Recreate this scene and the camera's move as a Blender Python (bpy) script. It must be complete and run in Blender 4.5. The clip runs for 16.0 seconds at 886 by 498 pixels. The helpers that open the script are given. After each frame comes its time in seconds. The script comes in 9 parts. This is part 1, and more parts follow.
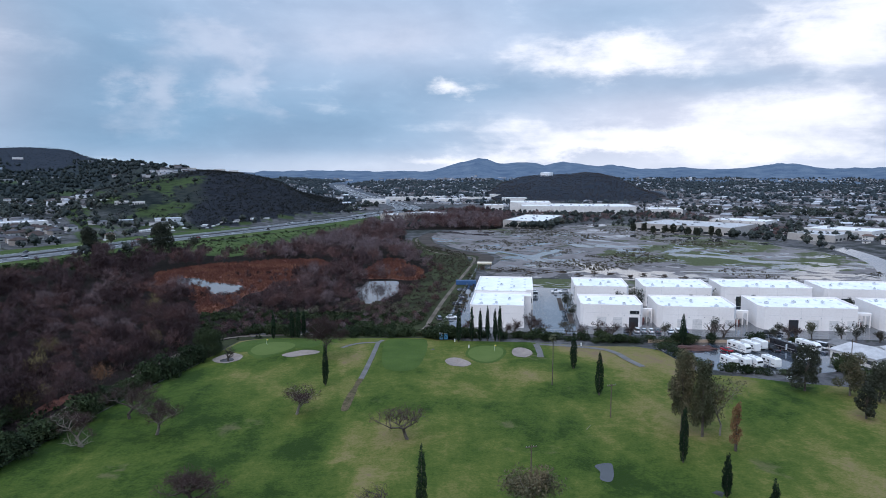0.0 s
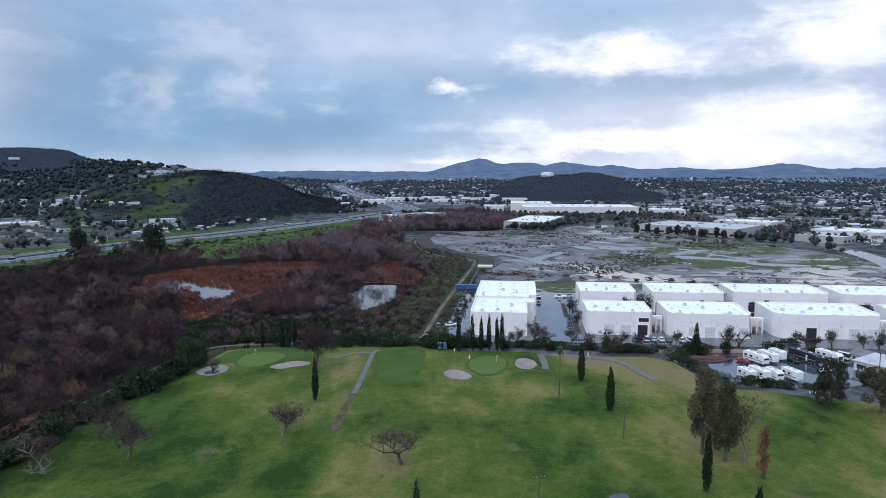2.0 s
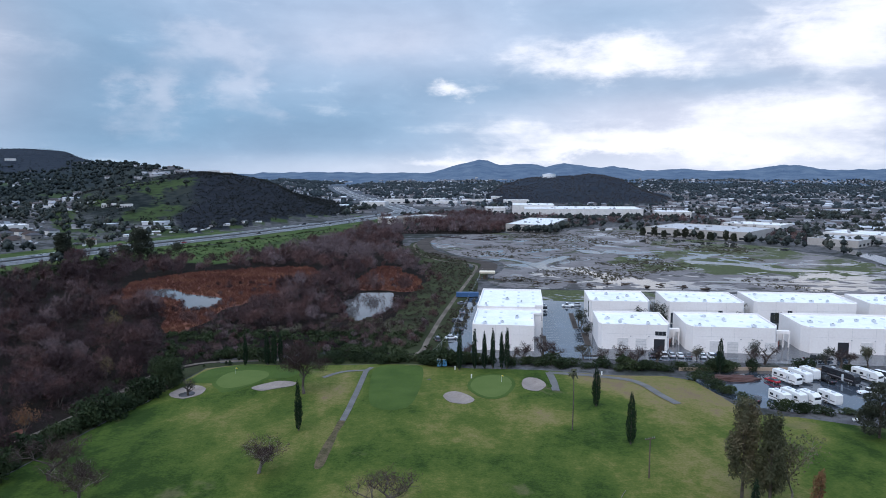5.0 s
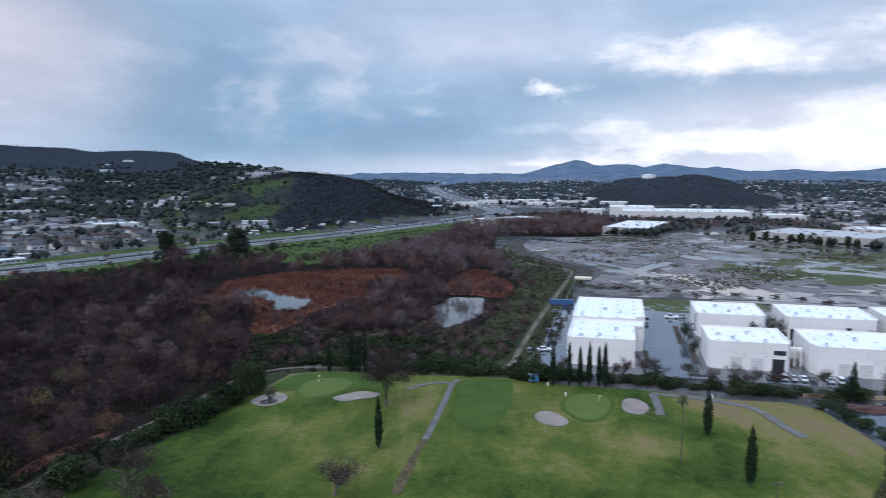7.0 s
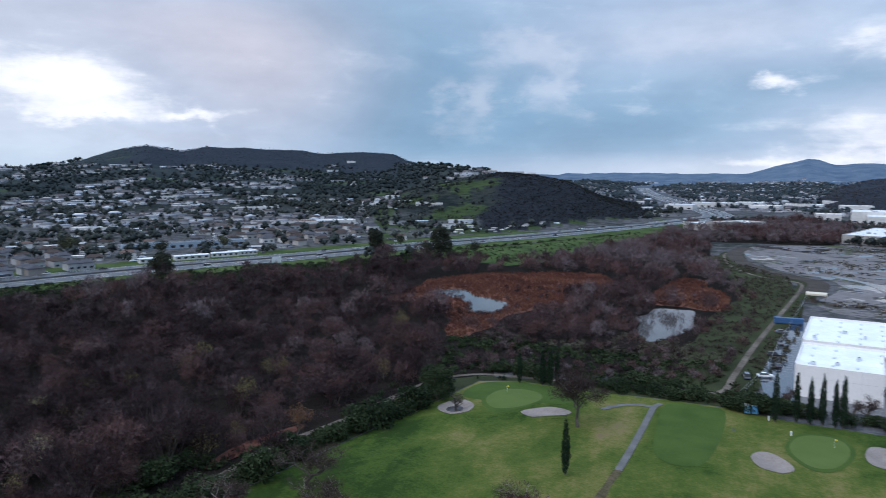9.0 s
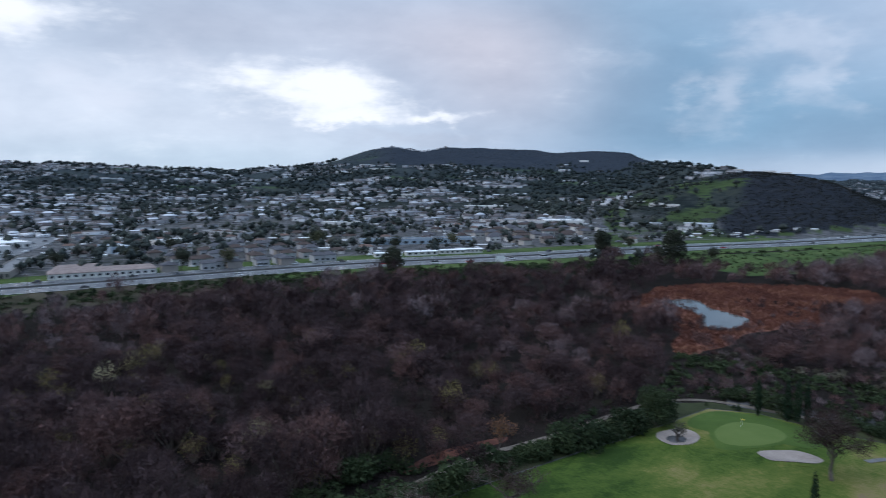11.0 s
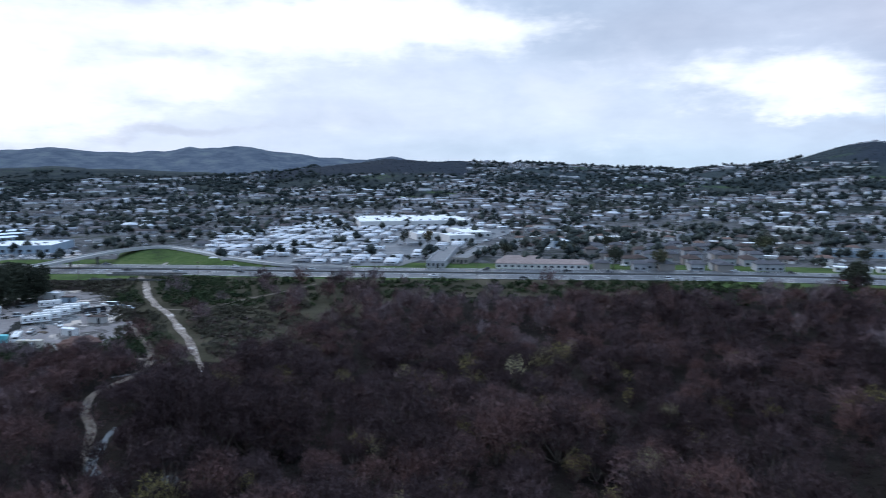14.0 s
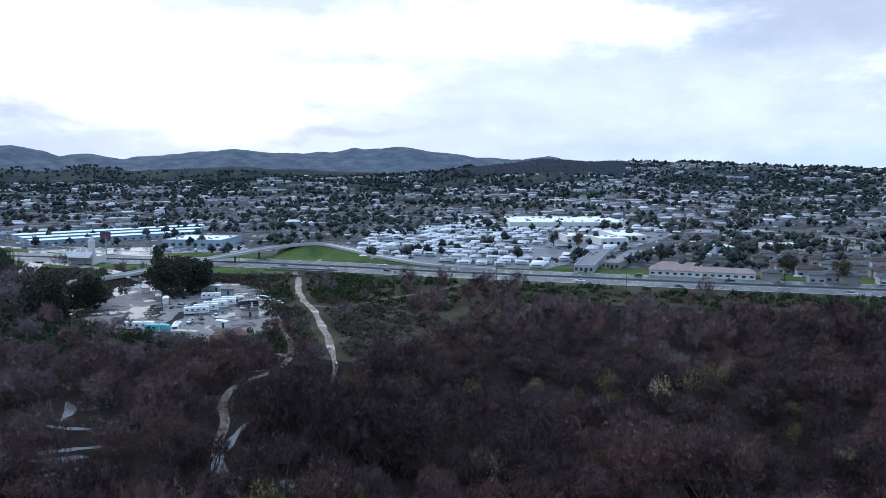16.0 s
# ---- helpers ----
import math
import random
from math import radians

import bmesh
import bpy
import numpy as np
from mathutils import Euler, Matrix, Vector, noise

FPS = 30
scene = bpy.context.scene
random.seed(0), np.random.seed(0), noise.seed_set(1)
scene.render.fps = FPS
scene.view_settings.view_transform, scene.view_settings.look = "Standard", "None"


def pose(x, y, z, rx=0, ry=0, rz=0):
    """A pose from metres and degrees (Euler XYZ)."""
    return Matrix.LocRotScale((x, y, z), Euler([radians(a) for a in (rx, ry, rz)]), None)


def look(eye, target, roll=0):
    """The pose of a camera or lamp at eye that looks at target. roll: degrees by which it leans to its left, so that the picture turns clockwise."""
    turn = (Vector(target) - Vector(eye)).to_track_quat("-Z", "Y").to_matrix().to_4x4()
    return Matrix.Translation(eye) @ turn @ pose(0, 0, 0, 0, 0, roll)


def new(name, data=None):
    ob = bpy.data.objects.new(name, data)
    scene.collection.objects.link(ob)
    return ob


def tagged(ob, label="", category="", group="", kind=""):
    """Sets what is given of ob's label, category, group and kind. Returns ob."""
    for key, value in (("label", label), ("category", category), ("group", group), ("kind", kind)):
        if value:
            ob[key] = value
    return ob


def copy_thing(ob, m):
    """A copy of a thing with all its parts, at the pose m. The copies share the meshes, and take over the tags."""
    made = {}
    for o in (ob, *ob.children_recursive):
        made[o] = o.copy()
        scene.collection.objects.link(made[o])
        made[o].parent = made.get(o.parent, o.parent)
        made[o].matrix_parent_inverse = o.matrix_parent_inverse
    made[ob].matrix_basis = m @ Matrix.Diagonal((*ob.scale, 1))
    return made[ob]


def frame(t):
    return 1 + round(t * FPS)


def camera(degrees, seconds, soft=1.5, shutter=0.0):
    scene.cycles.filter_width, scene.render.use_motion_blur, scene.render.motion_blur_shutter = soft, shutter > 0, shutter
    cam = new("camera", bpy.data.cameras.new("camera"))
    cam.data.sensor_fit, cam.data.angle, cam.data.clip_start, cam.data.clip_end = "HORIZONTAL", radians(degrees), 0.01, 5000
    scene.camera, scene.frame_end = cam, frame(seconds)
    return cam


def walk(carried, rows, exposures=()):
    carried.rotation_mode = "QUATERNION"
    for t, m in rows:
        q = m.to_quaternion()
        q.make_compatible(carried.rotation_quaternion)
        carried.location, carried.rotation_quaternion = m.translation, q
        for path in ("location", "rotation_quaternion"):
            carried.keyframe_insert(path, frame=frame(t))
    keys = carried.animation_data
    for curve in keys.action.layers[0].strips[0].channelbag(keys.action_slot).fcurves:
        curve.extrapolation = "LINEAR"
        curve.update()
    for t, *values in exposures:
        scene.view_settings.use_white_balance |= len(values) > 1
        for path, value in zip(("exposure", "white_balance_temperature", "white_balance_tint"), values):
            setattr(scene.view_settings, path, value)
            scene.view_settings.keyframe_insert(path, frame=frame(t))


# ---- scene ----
from mathutils import geometry

# ---- camera: a drone gliding over the golf course, then turning left over the woods ----
cam = camera(64.44, 16.0, soft=0.8, shutter=0.55)
PATH = [
    (0.0, pose(0.00, 0.00, 62.14, 83.57, 0, 0.00)),
    (0.5, pose(0.05, 3.58, 62.09, 83.56, 0, -0.00)),
    (1.0, pose(0.16, 7.17, 62.06, 83.58, 0, 0.00)),
    (1.5, pose(0.23, 10.70, 62.03, 83.57, 0, -0.00)),
    (2.0, pose(0.30, 14.14, 62.00, 83.59, 0, -0.02)),
    (2.5, pose(0.34, 17.49, 61.98, 83.62, 0, -0.03)),
    (3.0, pose(0.31, 20.89, 61.96, 83.63, 0, -0.04)),
    (3.5, pose(0.39, 24.34, 61.95, 83.66, 0, -0.06)),
    (4.3, pose(0.54, 29.96, 61.87, 83.68, 0, -0.01)),
    (5.2, pose(0.67, 36.28, 61.78, 83.71, 0, 0.08)),
    (5.8, pose(0.67, 40.43, 61.74, 83.73, 0, 0.43)),
    (6.0, pose(0.65, 41.81, 61.73, 83.74, 0, 0.61)),
    (6.5, pose(0.54, 45.15, 61.76, 83.73, 0, 3.07)),
    (7.0, pose(0.62, 48.40, 61.88, 83.75, 0, 7.66)),
    (7.5, pose(0.70, 51.51, 61.99, 83.77, 0, 12.41)),
    (8.0, pose(0.79, 54.49, 62.04, 83.77, 0, 16.54)),
    (8.5, pose(0.68, 57.50, 62.05, 83.76, 0, 20.48)),
    (9.0, pose(0.40, 60.53, 62.03, 83.76, 0, 24.40)),
    (9.5, pose(-0.07, 63.60, 62.00, 83.77, 0, 28.46)),
    (10.0, pose(-0.73, 66.70, 61.97, 83.77, 0, 32.82)),
    (10.5, pose(-1.57, 69.83, 61.95, 83.76, 0, 37.67)),
    (11.0, pose(-2.60, 72.98, 61.96, 83.71, 0, 43.15)),
    (11.5, pose(-3.80, 76.07, 61.96, 83.68, 0, 48.81)),
    (12.0, pose(-5.24, 78.85, 61.94, 83.67, 0, 54.54)),
    (12.5, pose(-6.84, 81.45, 61.91, 83.66, 0, 60.20)),
    (13.0, pose(-8.78, 84.01, 61.89, 83.64, 0, 66.39)),
    (13.5, pose(-10.94, 86.49, 61.89, 83.63, 0, 72.70)),
    (14.0, pose(-13.26, 88.87, 61.89, 83.60, 0, 78.66)),
    (14.5, pose(-15.61, 90.95, 61.93, 83.60, 0, 84.20)),
    (15.0, pose(-18.22, 92.72, 61.99, 83.59, 0, 88.05)),
    (15.5, pose(-21.00, 94.24, 62.01, 83.58, 0, 90.41)),
    (16.0, pose(-23.80, 95.49, 62.04, 83.59, 0, 91.29)),
]
walk(cam, PATH, [(0.0, 0.1, 6200, 15), (7.0, 0.1, 6200, 15), (10.0, 0.06, 6150, 13), (12.0, 0.03, 6050, 12), (14.0, 0.16, 5920, 12), (16.0, 0.30, 5900, 12)])

# ---- sky and sun ----
def heading(b, e):
    """Direction with b degrees to the left of +y and e degrees up."""
    b, e = radians(b), radians(e)
    return (-math.sin(b) * math.cos(e), math.cos(b) * math.cos(e), math.sin(e))


class Graph:
    """Short way to wire shader nodes."""

    def __init__(self, tree):
        self.tree = tree

    def add(self, kind, **inputs):
        n = self.tree.nodes.new(kind)
        for key, value in inputs.items():
            self.put(n.inputs[int(key[1:])] if key[0] == "i" and key[1:].isdigit() else n.inputs[key.replace("_", " ")], value)
        return n

    def put(self, socket, value):
        if isinstance(value, bpy.types.NodeSocket):
            self.tree.links.new(value, socket)
        else:
            socket.default_value = value

    def m(self, op, a, b=0.0, c=0.0, clamp=False):
        n = self.add("ShaderNodeMath", i0=a, i1=b, i2=c)
        n.operation, n.use_clamp = op, clamp
        return n.outputs[0]

    def v(self, op, a, b=(0, 0, 0)):
        n = self.add("ShaderNodeVectorMath", i0=a, i1=b)
        n.operation = op
        return n.outputs["Value"] if op in ("DOT_PRODUCT", "LENGTH") else n.outputs[0]

    def mix(self, fac, a, b, blend="MIX"):
        n = self.add("ShaderNodeMix")
        n.data_type, n.blend_type = "RGBA", blend
        self.put(n.inputs[0], fac), self.put(n.inputs[6], a), self.put(n.inputs[7], b)
        return n.outputs[2]

    def noise(self, vec, scale, detail=4.0, rough=0.55, warp=0.0):
        n = self.add("ShaderNodeTexNoise", Vector=vec, Scale=scale, Detail=detail, Roughness=rough, Distortion=warp)
        return n.outputs["Fac"]

    def step(self, x, lo, hi):
        n = self.add("ShaderNodeMapRange", i0=x, i1=lo, i2=hi, i3=0.0, i4=1.0)
        n.interpolation_type = "SMOOTHSTEP"
        return n.outputs[0]

    def attr(self, name):
        n = self.add("ShaderNodeAttribute")
        n.attribute_name = name
        return n.outputs["Fac"]

    def ramp(self, fac, stops):
        n = self.add("ShaderNodeValToRGB", Fac=fac)
        while len(n.color_ramp.elements) < len(stops):
            n.color_ramp.elements.new(0.5)
        for el, (p, c) in zip(n.color_ramp.elements, stops):
            el.position, el.color = p, (*c, 1)
        return n.outputs[0]


world = bpy.data.worlds.new("overcast_sky")
scene.world = world
world.use_nodes = True
world.node_tree.nodes.clear()
G = Graph(world.node_tree)
way = G.v("NORMALIZE", G.add("ShaderNodeTexCoord").outputs["Generated"])
sep = G.add("ShaderNodeSeparateXYZ", Vector=way)
up = G.m("MAXIMUM", sep.outputs[2], 0.0)
azim = G.m("MULTIPLY", G.m("ARCTAN2", G.m("MULTIPLY", sep.outputs[0], -1.0), sep.outputs[1]), 57.2958)
elev = G.m("MULTIPLY", G.m("ARCSINE", sep.outputs[2]), 57.2958)
wide = G.v("MULTIPLY", way, (1, 1, 2.2))
swirl = [G.m("SUBTRACT", G.noise(G.v("ADD", wide, (k, 0, 0)), 7.0, 9.0, 0.60), 0.5) for k in (0.0, 7.3)]
soft_place = G.add("ShaderNodeCombineXYZ", X=azim, Y=elev).outputs[0]
place = G.add("ShaderNodeCombineXYZ", X=G.m("MULTIPLY_ADD", swirl[0], 15.0, azim), Y=G.m("MULTIPLY_ADD", swirl[1], 6.0, elev)).outputs[0]


def patch(b, e, wb, we, k=1.0, where=None):
    """A soft oval in the sky round bearing b and height e, wb by we degrees."""
    n = G.add("ShaderNodeVectorMath", i0=where or place, i1=(1 / wb, 1 / we, 0), i2=(-b / wb, -e / we, 0))
    n.operation = "MULTIPLY_ADD"
    return G.m("MULTIPLY", G.m("POWER", 0.3679, G.v("DOT_PRODUCT", n.outputs[0], n.outputs[0])), k)


def patches(rows, where=None):
    total = 0.0
    for r in rows:
        total = G.m("ADD", patch(*r, where=where), total)
    return total


billow = G.noise(wide, 5.0, 8.0, 0.55, 0.2)
streak = G.noise(G.v("MULTIPLY", way, (1, 1, 7.0)), 3.4, 8.0, 0.58, 0.3)
pale = patches(((84, 5, 28, 12, 0.8), (112, 8, 26, 12, 0.9), (60, 3, 14, 6, 0.45), (-18, 3, 20, 5, 0.85), (-30, 10, 14, 6, 0.5), (4, 10.5, 10, 2.2, 0.4)), soft_place)
base = G.mix(G.m("MINIMUM", pale, 1.0), (0.425, 0.56, 0.725, 1), (0.715, 0.755, 0.85, 1))
slate = patches(((8, 3.8, 13, 3.6, 0.85), (31, 11, 10, 4.5, 1.0), (23, 5, 8, 4, 0.35), (28, 2.6, 10, 3.5, 0.65), (25, 7, 8, 4, 0.35), (66, 11, 9, 3, 0.35), (-6, 6.6, 9, 1.6, 0.5), (-22, 6.6, 9, 1.2, 0.5), (-14, 11.8, 8, 1.4, 0.4)), soft_place)
base = G.mix(G.m("MINIMUM", patches(((86, 6, 30, 14, 0.4), (62, 3, 16, 8, 0.45)), soft_place), 1.0), base, (0.69, 0.785, 0.885, 1))
base = G.mix(G.m("MINIMUM", slate, 1.0), base, (0.245, 0.41, 0.575, 1))
warm = patches(((38, 7, 8, 5.0, 0.65), (44, 11, 12, 3.5, 0.6), (63, 11, 9, 3, 0.4)), soft_place)
base = G.mix(G.m("MINIMUM", warm, 1.0), base, (0.60, 0.60, 0.675, 1))
base = G.mix(G.m("MULTIPLY", G.m("SUBTRACT", 1.0, G.step(up, 0.0, 0.035)), patches(((-8, 0, 26, 30, 0.75),), soft_place)), base, (0.80, 0.86, 0.94, 1))
base = G.mix(G.m("MINIMUM", patches(((60, 0.6, 13, 1.7, 0.85), (80, 1.6, 13, 1.4, 0.45)), soft_place), 1.0), base, (0.55, 0.68, 0.79, 1))
knots = G.noise(wide, 16.0, 8.0, 0.6, 0.3)
tone = G.m("ADD", 0.70, G.m("ADD", G.m("MULTIPLY", G.step(billow, 0.3, 0.7), 0.16), G.m("ADD", G.m("MULTIPLY", streak, 0.22), G.m("MULTIPLY", knots, 0.22))))
base = G.mix(1.0, base, G.add("ShaderNodeCombineColor", Red=tone, Green=G.m("MULTIPLY_ADD", tone, 0.9, 0.1), Blue=G.m("MULTIPLY_ADD", tone, 0.75, 0.25)).outputs[0], "MULTIPLY")
# heaped clouds, lit from behind, and a grey one
puff = patches(((21.5, 6.0, 2.8, 2.2, 0.9), (14.6, 6.6, 2.3, 2.8, 0.85), (18, 9.6, 4.0, 1.2, 0.7), (5, 9.8, 6.0, 1.5, 0.6), (23, 3.0, 3.0, 1.2, 0.35), (69.5, 5.6, 4.2, 2.0, 0.9), (64, 8.6, 5, 1.6, 0.6), (86, 4.4, 6, 1.4, 0.5), (32, 8.5, 5, 2, 0.5)))
base = G.mix(G.m("MULTIPLY", G.step(G.m("ADD", puff, G.m("MULTIPLY", G.m("SUBTRACT", knots, 0.5), 0.6)), 0.15, 0.95), 0.42), base, (0.80, 0.835, 0.92, 1))
base = G.mix(G.m("MULTIPLY", G.step(patches(((121, 4.3, 6.0, 1.5, 1.0), (100, 2.8, 9, 0.9, 0.6), (45, 2.6, 9, 1.0, 0.5))), 0.2, 0.8), 0.55), base, (0.46, 0.48, 0.56, 1))
base = G.mix(G.m("MULTIPLY", G.m("MULTIPLY", G.step(up, 0.22, 0.30), G.m("SUBTRACT", 1.0, G.step(up, 0.5, 0.8))), 0.75), base, (0.31, 0.455, 0.65, 1))
# breaks in the cloud where the low sun shines through
breaks = patches(((-13.8, 8.2, 6.5, 1.5, 1.1), (-28.5, 9.8, 4.5, 3.2, 1.1), (-0.8, 6.4, 2.6, 0.7, 0.75), (-17, 2.5, 12, 1.3, 0.95), (-27, 4.4, 8, 1.2, 0.7), (-24, 1.4, 9, 0.9, 0.5), (0.5, 0.9, 5.5, 0.6, 0.6), (-9, 1.3, 7, 0.6, 0.6)))
breaks = G.m("ADD", breaks, patches(((53.2, 6.2, 6.0, 1.9, 1.4), (51, 4.1, 3.0, 0.6, 0.85), (43.8, 4.6, 2.6, 0.55, 0.8), (81, 11.0, 11, 2.0, 1.0), (98, 7.0, 5.5, 1.2, 0.8), (116, 7.4, 12, 3.6, 1.3), (95, 11.2, 11, 2.4, 1.1), (108, 3.6, 10, 1.6, 0.7), (126, 10, 10, 5, 1.0))))
gleam = G.step(G.m("ADD", breaks, G.m("ADD", G.m("MULTIPLY", G.m("SUBTRACT", streak, 0.5), 1.3), G.m("MULTIPLY", G.m("SUBTRACT", knots, 0.5), 0.9))), 0.12, 1.0)
colour = G.mix(gleam, base, (1.02, 1.045, 1.07, 1))
# an overcast sky is brighter overhead than at the horizon
rise = G.m("ADD", G.m("MULTIPLY", G.step(up, 0.22, 0.9), 1.1), 1.0)
nishita = G.add("ShaderNodeTexSky")
nishita.sky_type, nishita.sun_disc = "NISHITA", False
nishita.sun_elevation, nishita.sun_rotation = radians(48), radians(-150)
clear = G.mix(1.0, nishita.outputs[0], (0.05, 0.05, 0.05, 1), "MULTIPLY")
colour = G.mix(0.06, colour, clear)
back = G.add("ShaderNodeBackground", Color=colour, Strength=rise)
G.tree.links.new(back.outputs[0], G.add("ShaderNodeOutputWorld").inputs[0])

sun = new("sun", bpy.data.lights.new("sun", "SUN"))
sun.data.energy, sun.data.angle, sun.data.color = 1.5, radians(50), (1.0, 0.96, 0.92)
sun.matrix_world = look(Vector(heading(150, 48)) * 100, (0, 0, 0))
scene.view_settings.exposure = 0.0


# ---- materials ----
def mat(name, stops, scale=0.3, fine=4.0, rough=0.8, bump=0.0, bump_scale=None, tint=None, jitter=0.0, metal=0.0, spec=0.08, own_random=True, sprays=None, wet=None, stretch=(1, 1, 1), mixfine=0.4, gain=1.9, ior=1.5):
    """A material from two scales of noise through a colour ramp. jitter: spread from object to object and from the tint attribute.
    wet: (scale, lo, hi, roughness) patches of water film."""
    ma = bpy.data.materials.new(name)
    ma.use_nodes = True
    g = Graph(ma.node_tree)
    bsdf = ma.node_tree.nodes["Principled BSDF"]
    pos = g.v("MULTIPLY", g.add("ShaderNodeNewGeometry").outputs["Position"], stretch)
    fac = g.m("ADD", g.m("MULTIPLY", g.noise(pos, scale, 5.0), 1.0 - mixfine), g.m("MULTIPLY", g.noise(pos, fine, 4.0, 0.6), mixfine))
    fac = g.m("ADD", g.m("MULTIPLY", g.m("SUBTRACT", fac, 0.5), gain), 0.5)
    if jitter:
        own = g.attr(tint) if tint else g.add("ShaderNodeObjectInfo").outputs["Random"]
        if tint and own_random:
            own = g.m("FRACT", g.m("ADD", g.add("ShaderNodeObjectInfo").outputs["Random"], own))
        fac = g.m("ADD", g.m("MULTIPLY", fac, 1.0 - jitter), g.m("MULTIPLY", own, jitter))
    col = g.ramp(fac, stops)
    r = g.m("ADD", g.m("MULTIPLY", g.m("SUBTRACT", g.noise(pos, fine, 3.0), 0.5), 0.25), rough, clamp=True)
    if wet:
        w = g.step(g.noise(pos, wet[0], 5.0, 0.6, 0.4), wet[1], wet[2])
        col = g.mix(g.m("MULTIPLY", w, 0.55), col, (0.02, 0.022, 0.026, 1))
        r = g.m("ADD", g.m("MULTIPLY", w, wet[3] - rough), r, clamp=True)
    bsdf.inputs["Specular IOR Level"].default_value = spec
    bsdf.inputs["Metallic"].default_value, bsdf.inputs["IOR"].default_value = metal, ior
    g.put(bsdf.inputs["Base Color"], col), g.put(bsdf.inputs["Roughness"], r)
    if bump:
        h = g.noise(pos, bump_scale or fine, 6.0, 0.6)
        b = g.add("ShaderNodeBump", Strength=bump, Distance=0.3, Height=h)
        g.put(bsdf.inputs["Normal"], b.outputs[0])
    if sprays:
        # a twig fans out into fine sprays with gaps between them
        gap = g.step(g.noise(g.v("MULTIPLY", pos, (1, 1, 0.4)), sprays[0], 3.0, 0.6), sprays[1] - 0.02, sprays[1] + 0.02)
        out = ma.node_tree.nodes["Material Output"]
        veil = g.add("ShaderNodeMixShader", Fac=gap)
        g.tree.links.new(bsdf.outputs[0], veil.inputs[1])
        g.tree.links.new(g.add("ShaderNodeBsdfTransparent").outputs[0], veil.inputs[2])
        g.tree.links.new(veil.outputs[0], out.inputs[0])
    return ma


def plain(name, c, rough=0.5, metal=0.0, spread=0.12, scale=1.5, spec=0.4):
    lo, hi = [max(0.0, k * (1 - spread)) for k in c], [min(1.0, k * (1 + spread)) for k in c]
    return mat(name, ((0.2, lo), (0.8, hi)), scale, scale * 8, rough, metal=metal, spec=spec)


M = {}
def patchy_turf():
    """Winter grass: rich dark swathes, yellowed runs and bare brown spots at three scales, darker to the west."""
    ma = bpy.data.materials.new("turf")
    ma.use_nodes = True
    g = Graph(ma.node_tree)
    b = ma.node_tree.nodes["Principled BSDF"]
    pos = g.add("ShaderNodeNewGeometry").outputs["Position"]
    run = g.v("MULTIPLY", pos, (1.0, 0.55, 1.0))
    n1, n2, n3, n4 = g.noise(run, 0.024, 4.0, 0.5, 0.6), g.noise(run, 0.11, 5.0, 0.6, 0.5), g.noise(pos, 0.40, 5.0, 0.65), g.noise(pos, 1.7, 4.0, 0.65)
    fac = g.m("ADD", g.m("ADD", g.m("MULTIPLY", n1, 2.1), g.m("MULTIPLY", n2, 0.9)), g.m("ADD", g.m("MULTIPLY", n3, 0.5), g.m("MULTIPLY", n4, 0.6)))
    # darker, greener end of the ramp towards the west
    west_mask = g.step(g.m("ADD", g.v("DOT_PRODUCT", pos, (-1.0, 0.0, 0.0)), g.m("MULTIPLY", n1, 30.0)), 35.0, 75.0)
    fac = g.m("SUBTRACT", fac, g.m("ADD", 1.57, g.m("MULTIPLY", west_mask, 0.15)))
    col = g.ramp(fac, ((0.12, (0.022, 0.042, 0.009)), (0.32, (0.045, 0.074, 0.014)), (0.52, (0.078, 0.100, 0.022)), (0.68, (0.128, 0.124, 0.038)), (0.82, (0.170, 0.142, 0.062)), (0.97, (0.160, 0.116, 0.072))))
    worn = g.step(g.m("ADD", g.noise(g.v("ADD", pos, (57, 13, 0)), 0.045, 5.0, 0.6, 0.4), g.m("MULTIPLY", n3, 0.16)), 0.70, 0.78)
    col = g.mix(g.m("MULTIPLY", worn, 0.45), col, (0.135, 0.110, 0.065, 1))
    g.put(b.inputs["Base Color"], col)
    b.inputs["Roughness"].default_value, b.inputs["Specular IOR Level"].default_value = 0.95, 0.06
    g.put(b.inputs["Normal"], g.add("ShaderNodeBump", Strength=0.6, Distance=0.3, Height=g.m("ADD", n3, n4)).outputs[0])
    return ma


M["turf"] = patchy_turf()
M["mown"] = mat("mown_turf", ((0.1, (0.036, 0.066, 0.014)), (0.9, (0.064, 0.100, 0.022))), 0.12, 1.2, 0.9, 0.3, 5.0, gain=2.5)
M["green"] = mat("putting_green", ((0.1, (0.070, 0.106, 0.026)), (0.9, (0.100, 0.132, 0.040))), 0.15, 2.0, 0.9, 0.15, 6.0)
M["sand"] = mat("bunker_sand", ((0.2, (0.19, 0.158, 0.140)), (0.8, (0.29, 0.248, 0.222))), 0.25, 2.0, 0.9, 0.3, 2.0)
M["path"] = mat("cart_path_concrete", ((0.15, (0.085, 0.082, 0.079)), (0.85, (0.165, 0.160, 0.155))), 0.25, 2.5, 0.6, 0.2)
M["dirt"] = mat("dirt_track", ((0.15, (0.060, 0.048, 0.038)), (0.5, (0.115, 0.096, 0.080)), (0.85, (0.19, 0.160, 0.135))), 0.08, 0.8, 0.9, 0.4, gain=2.8)
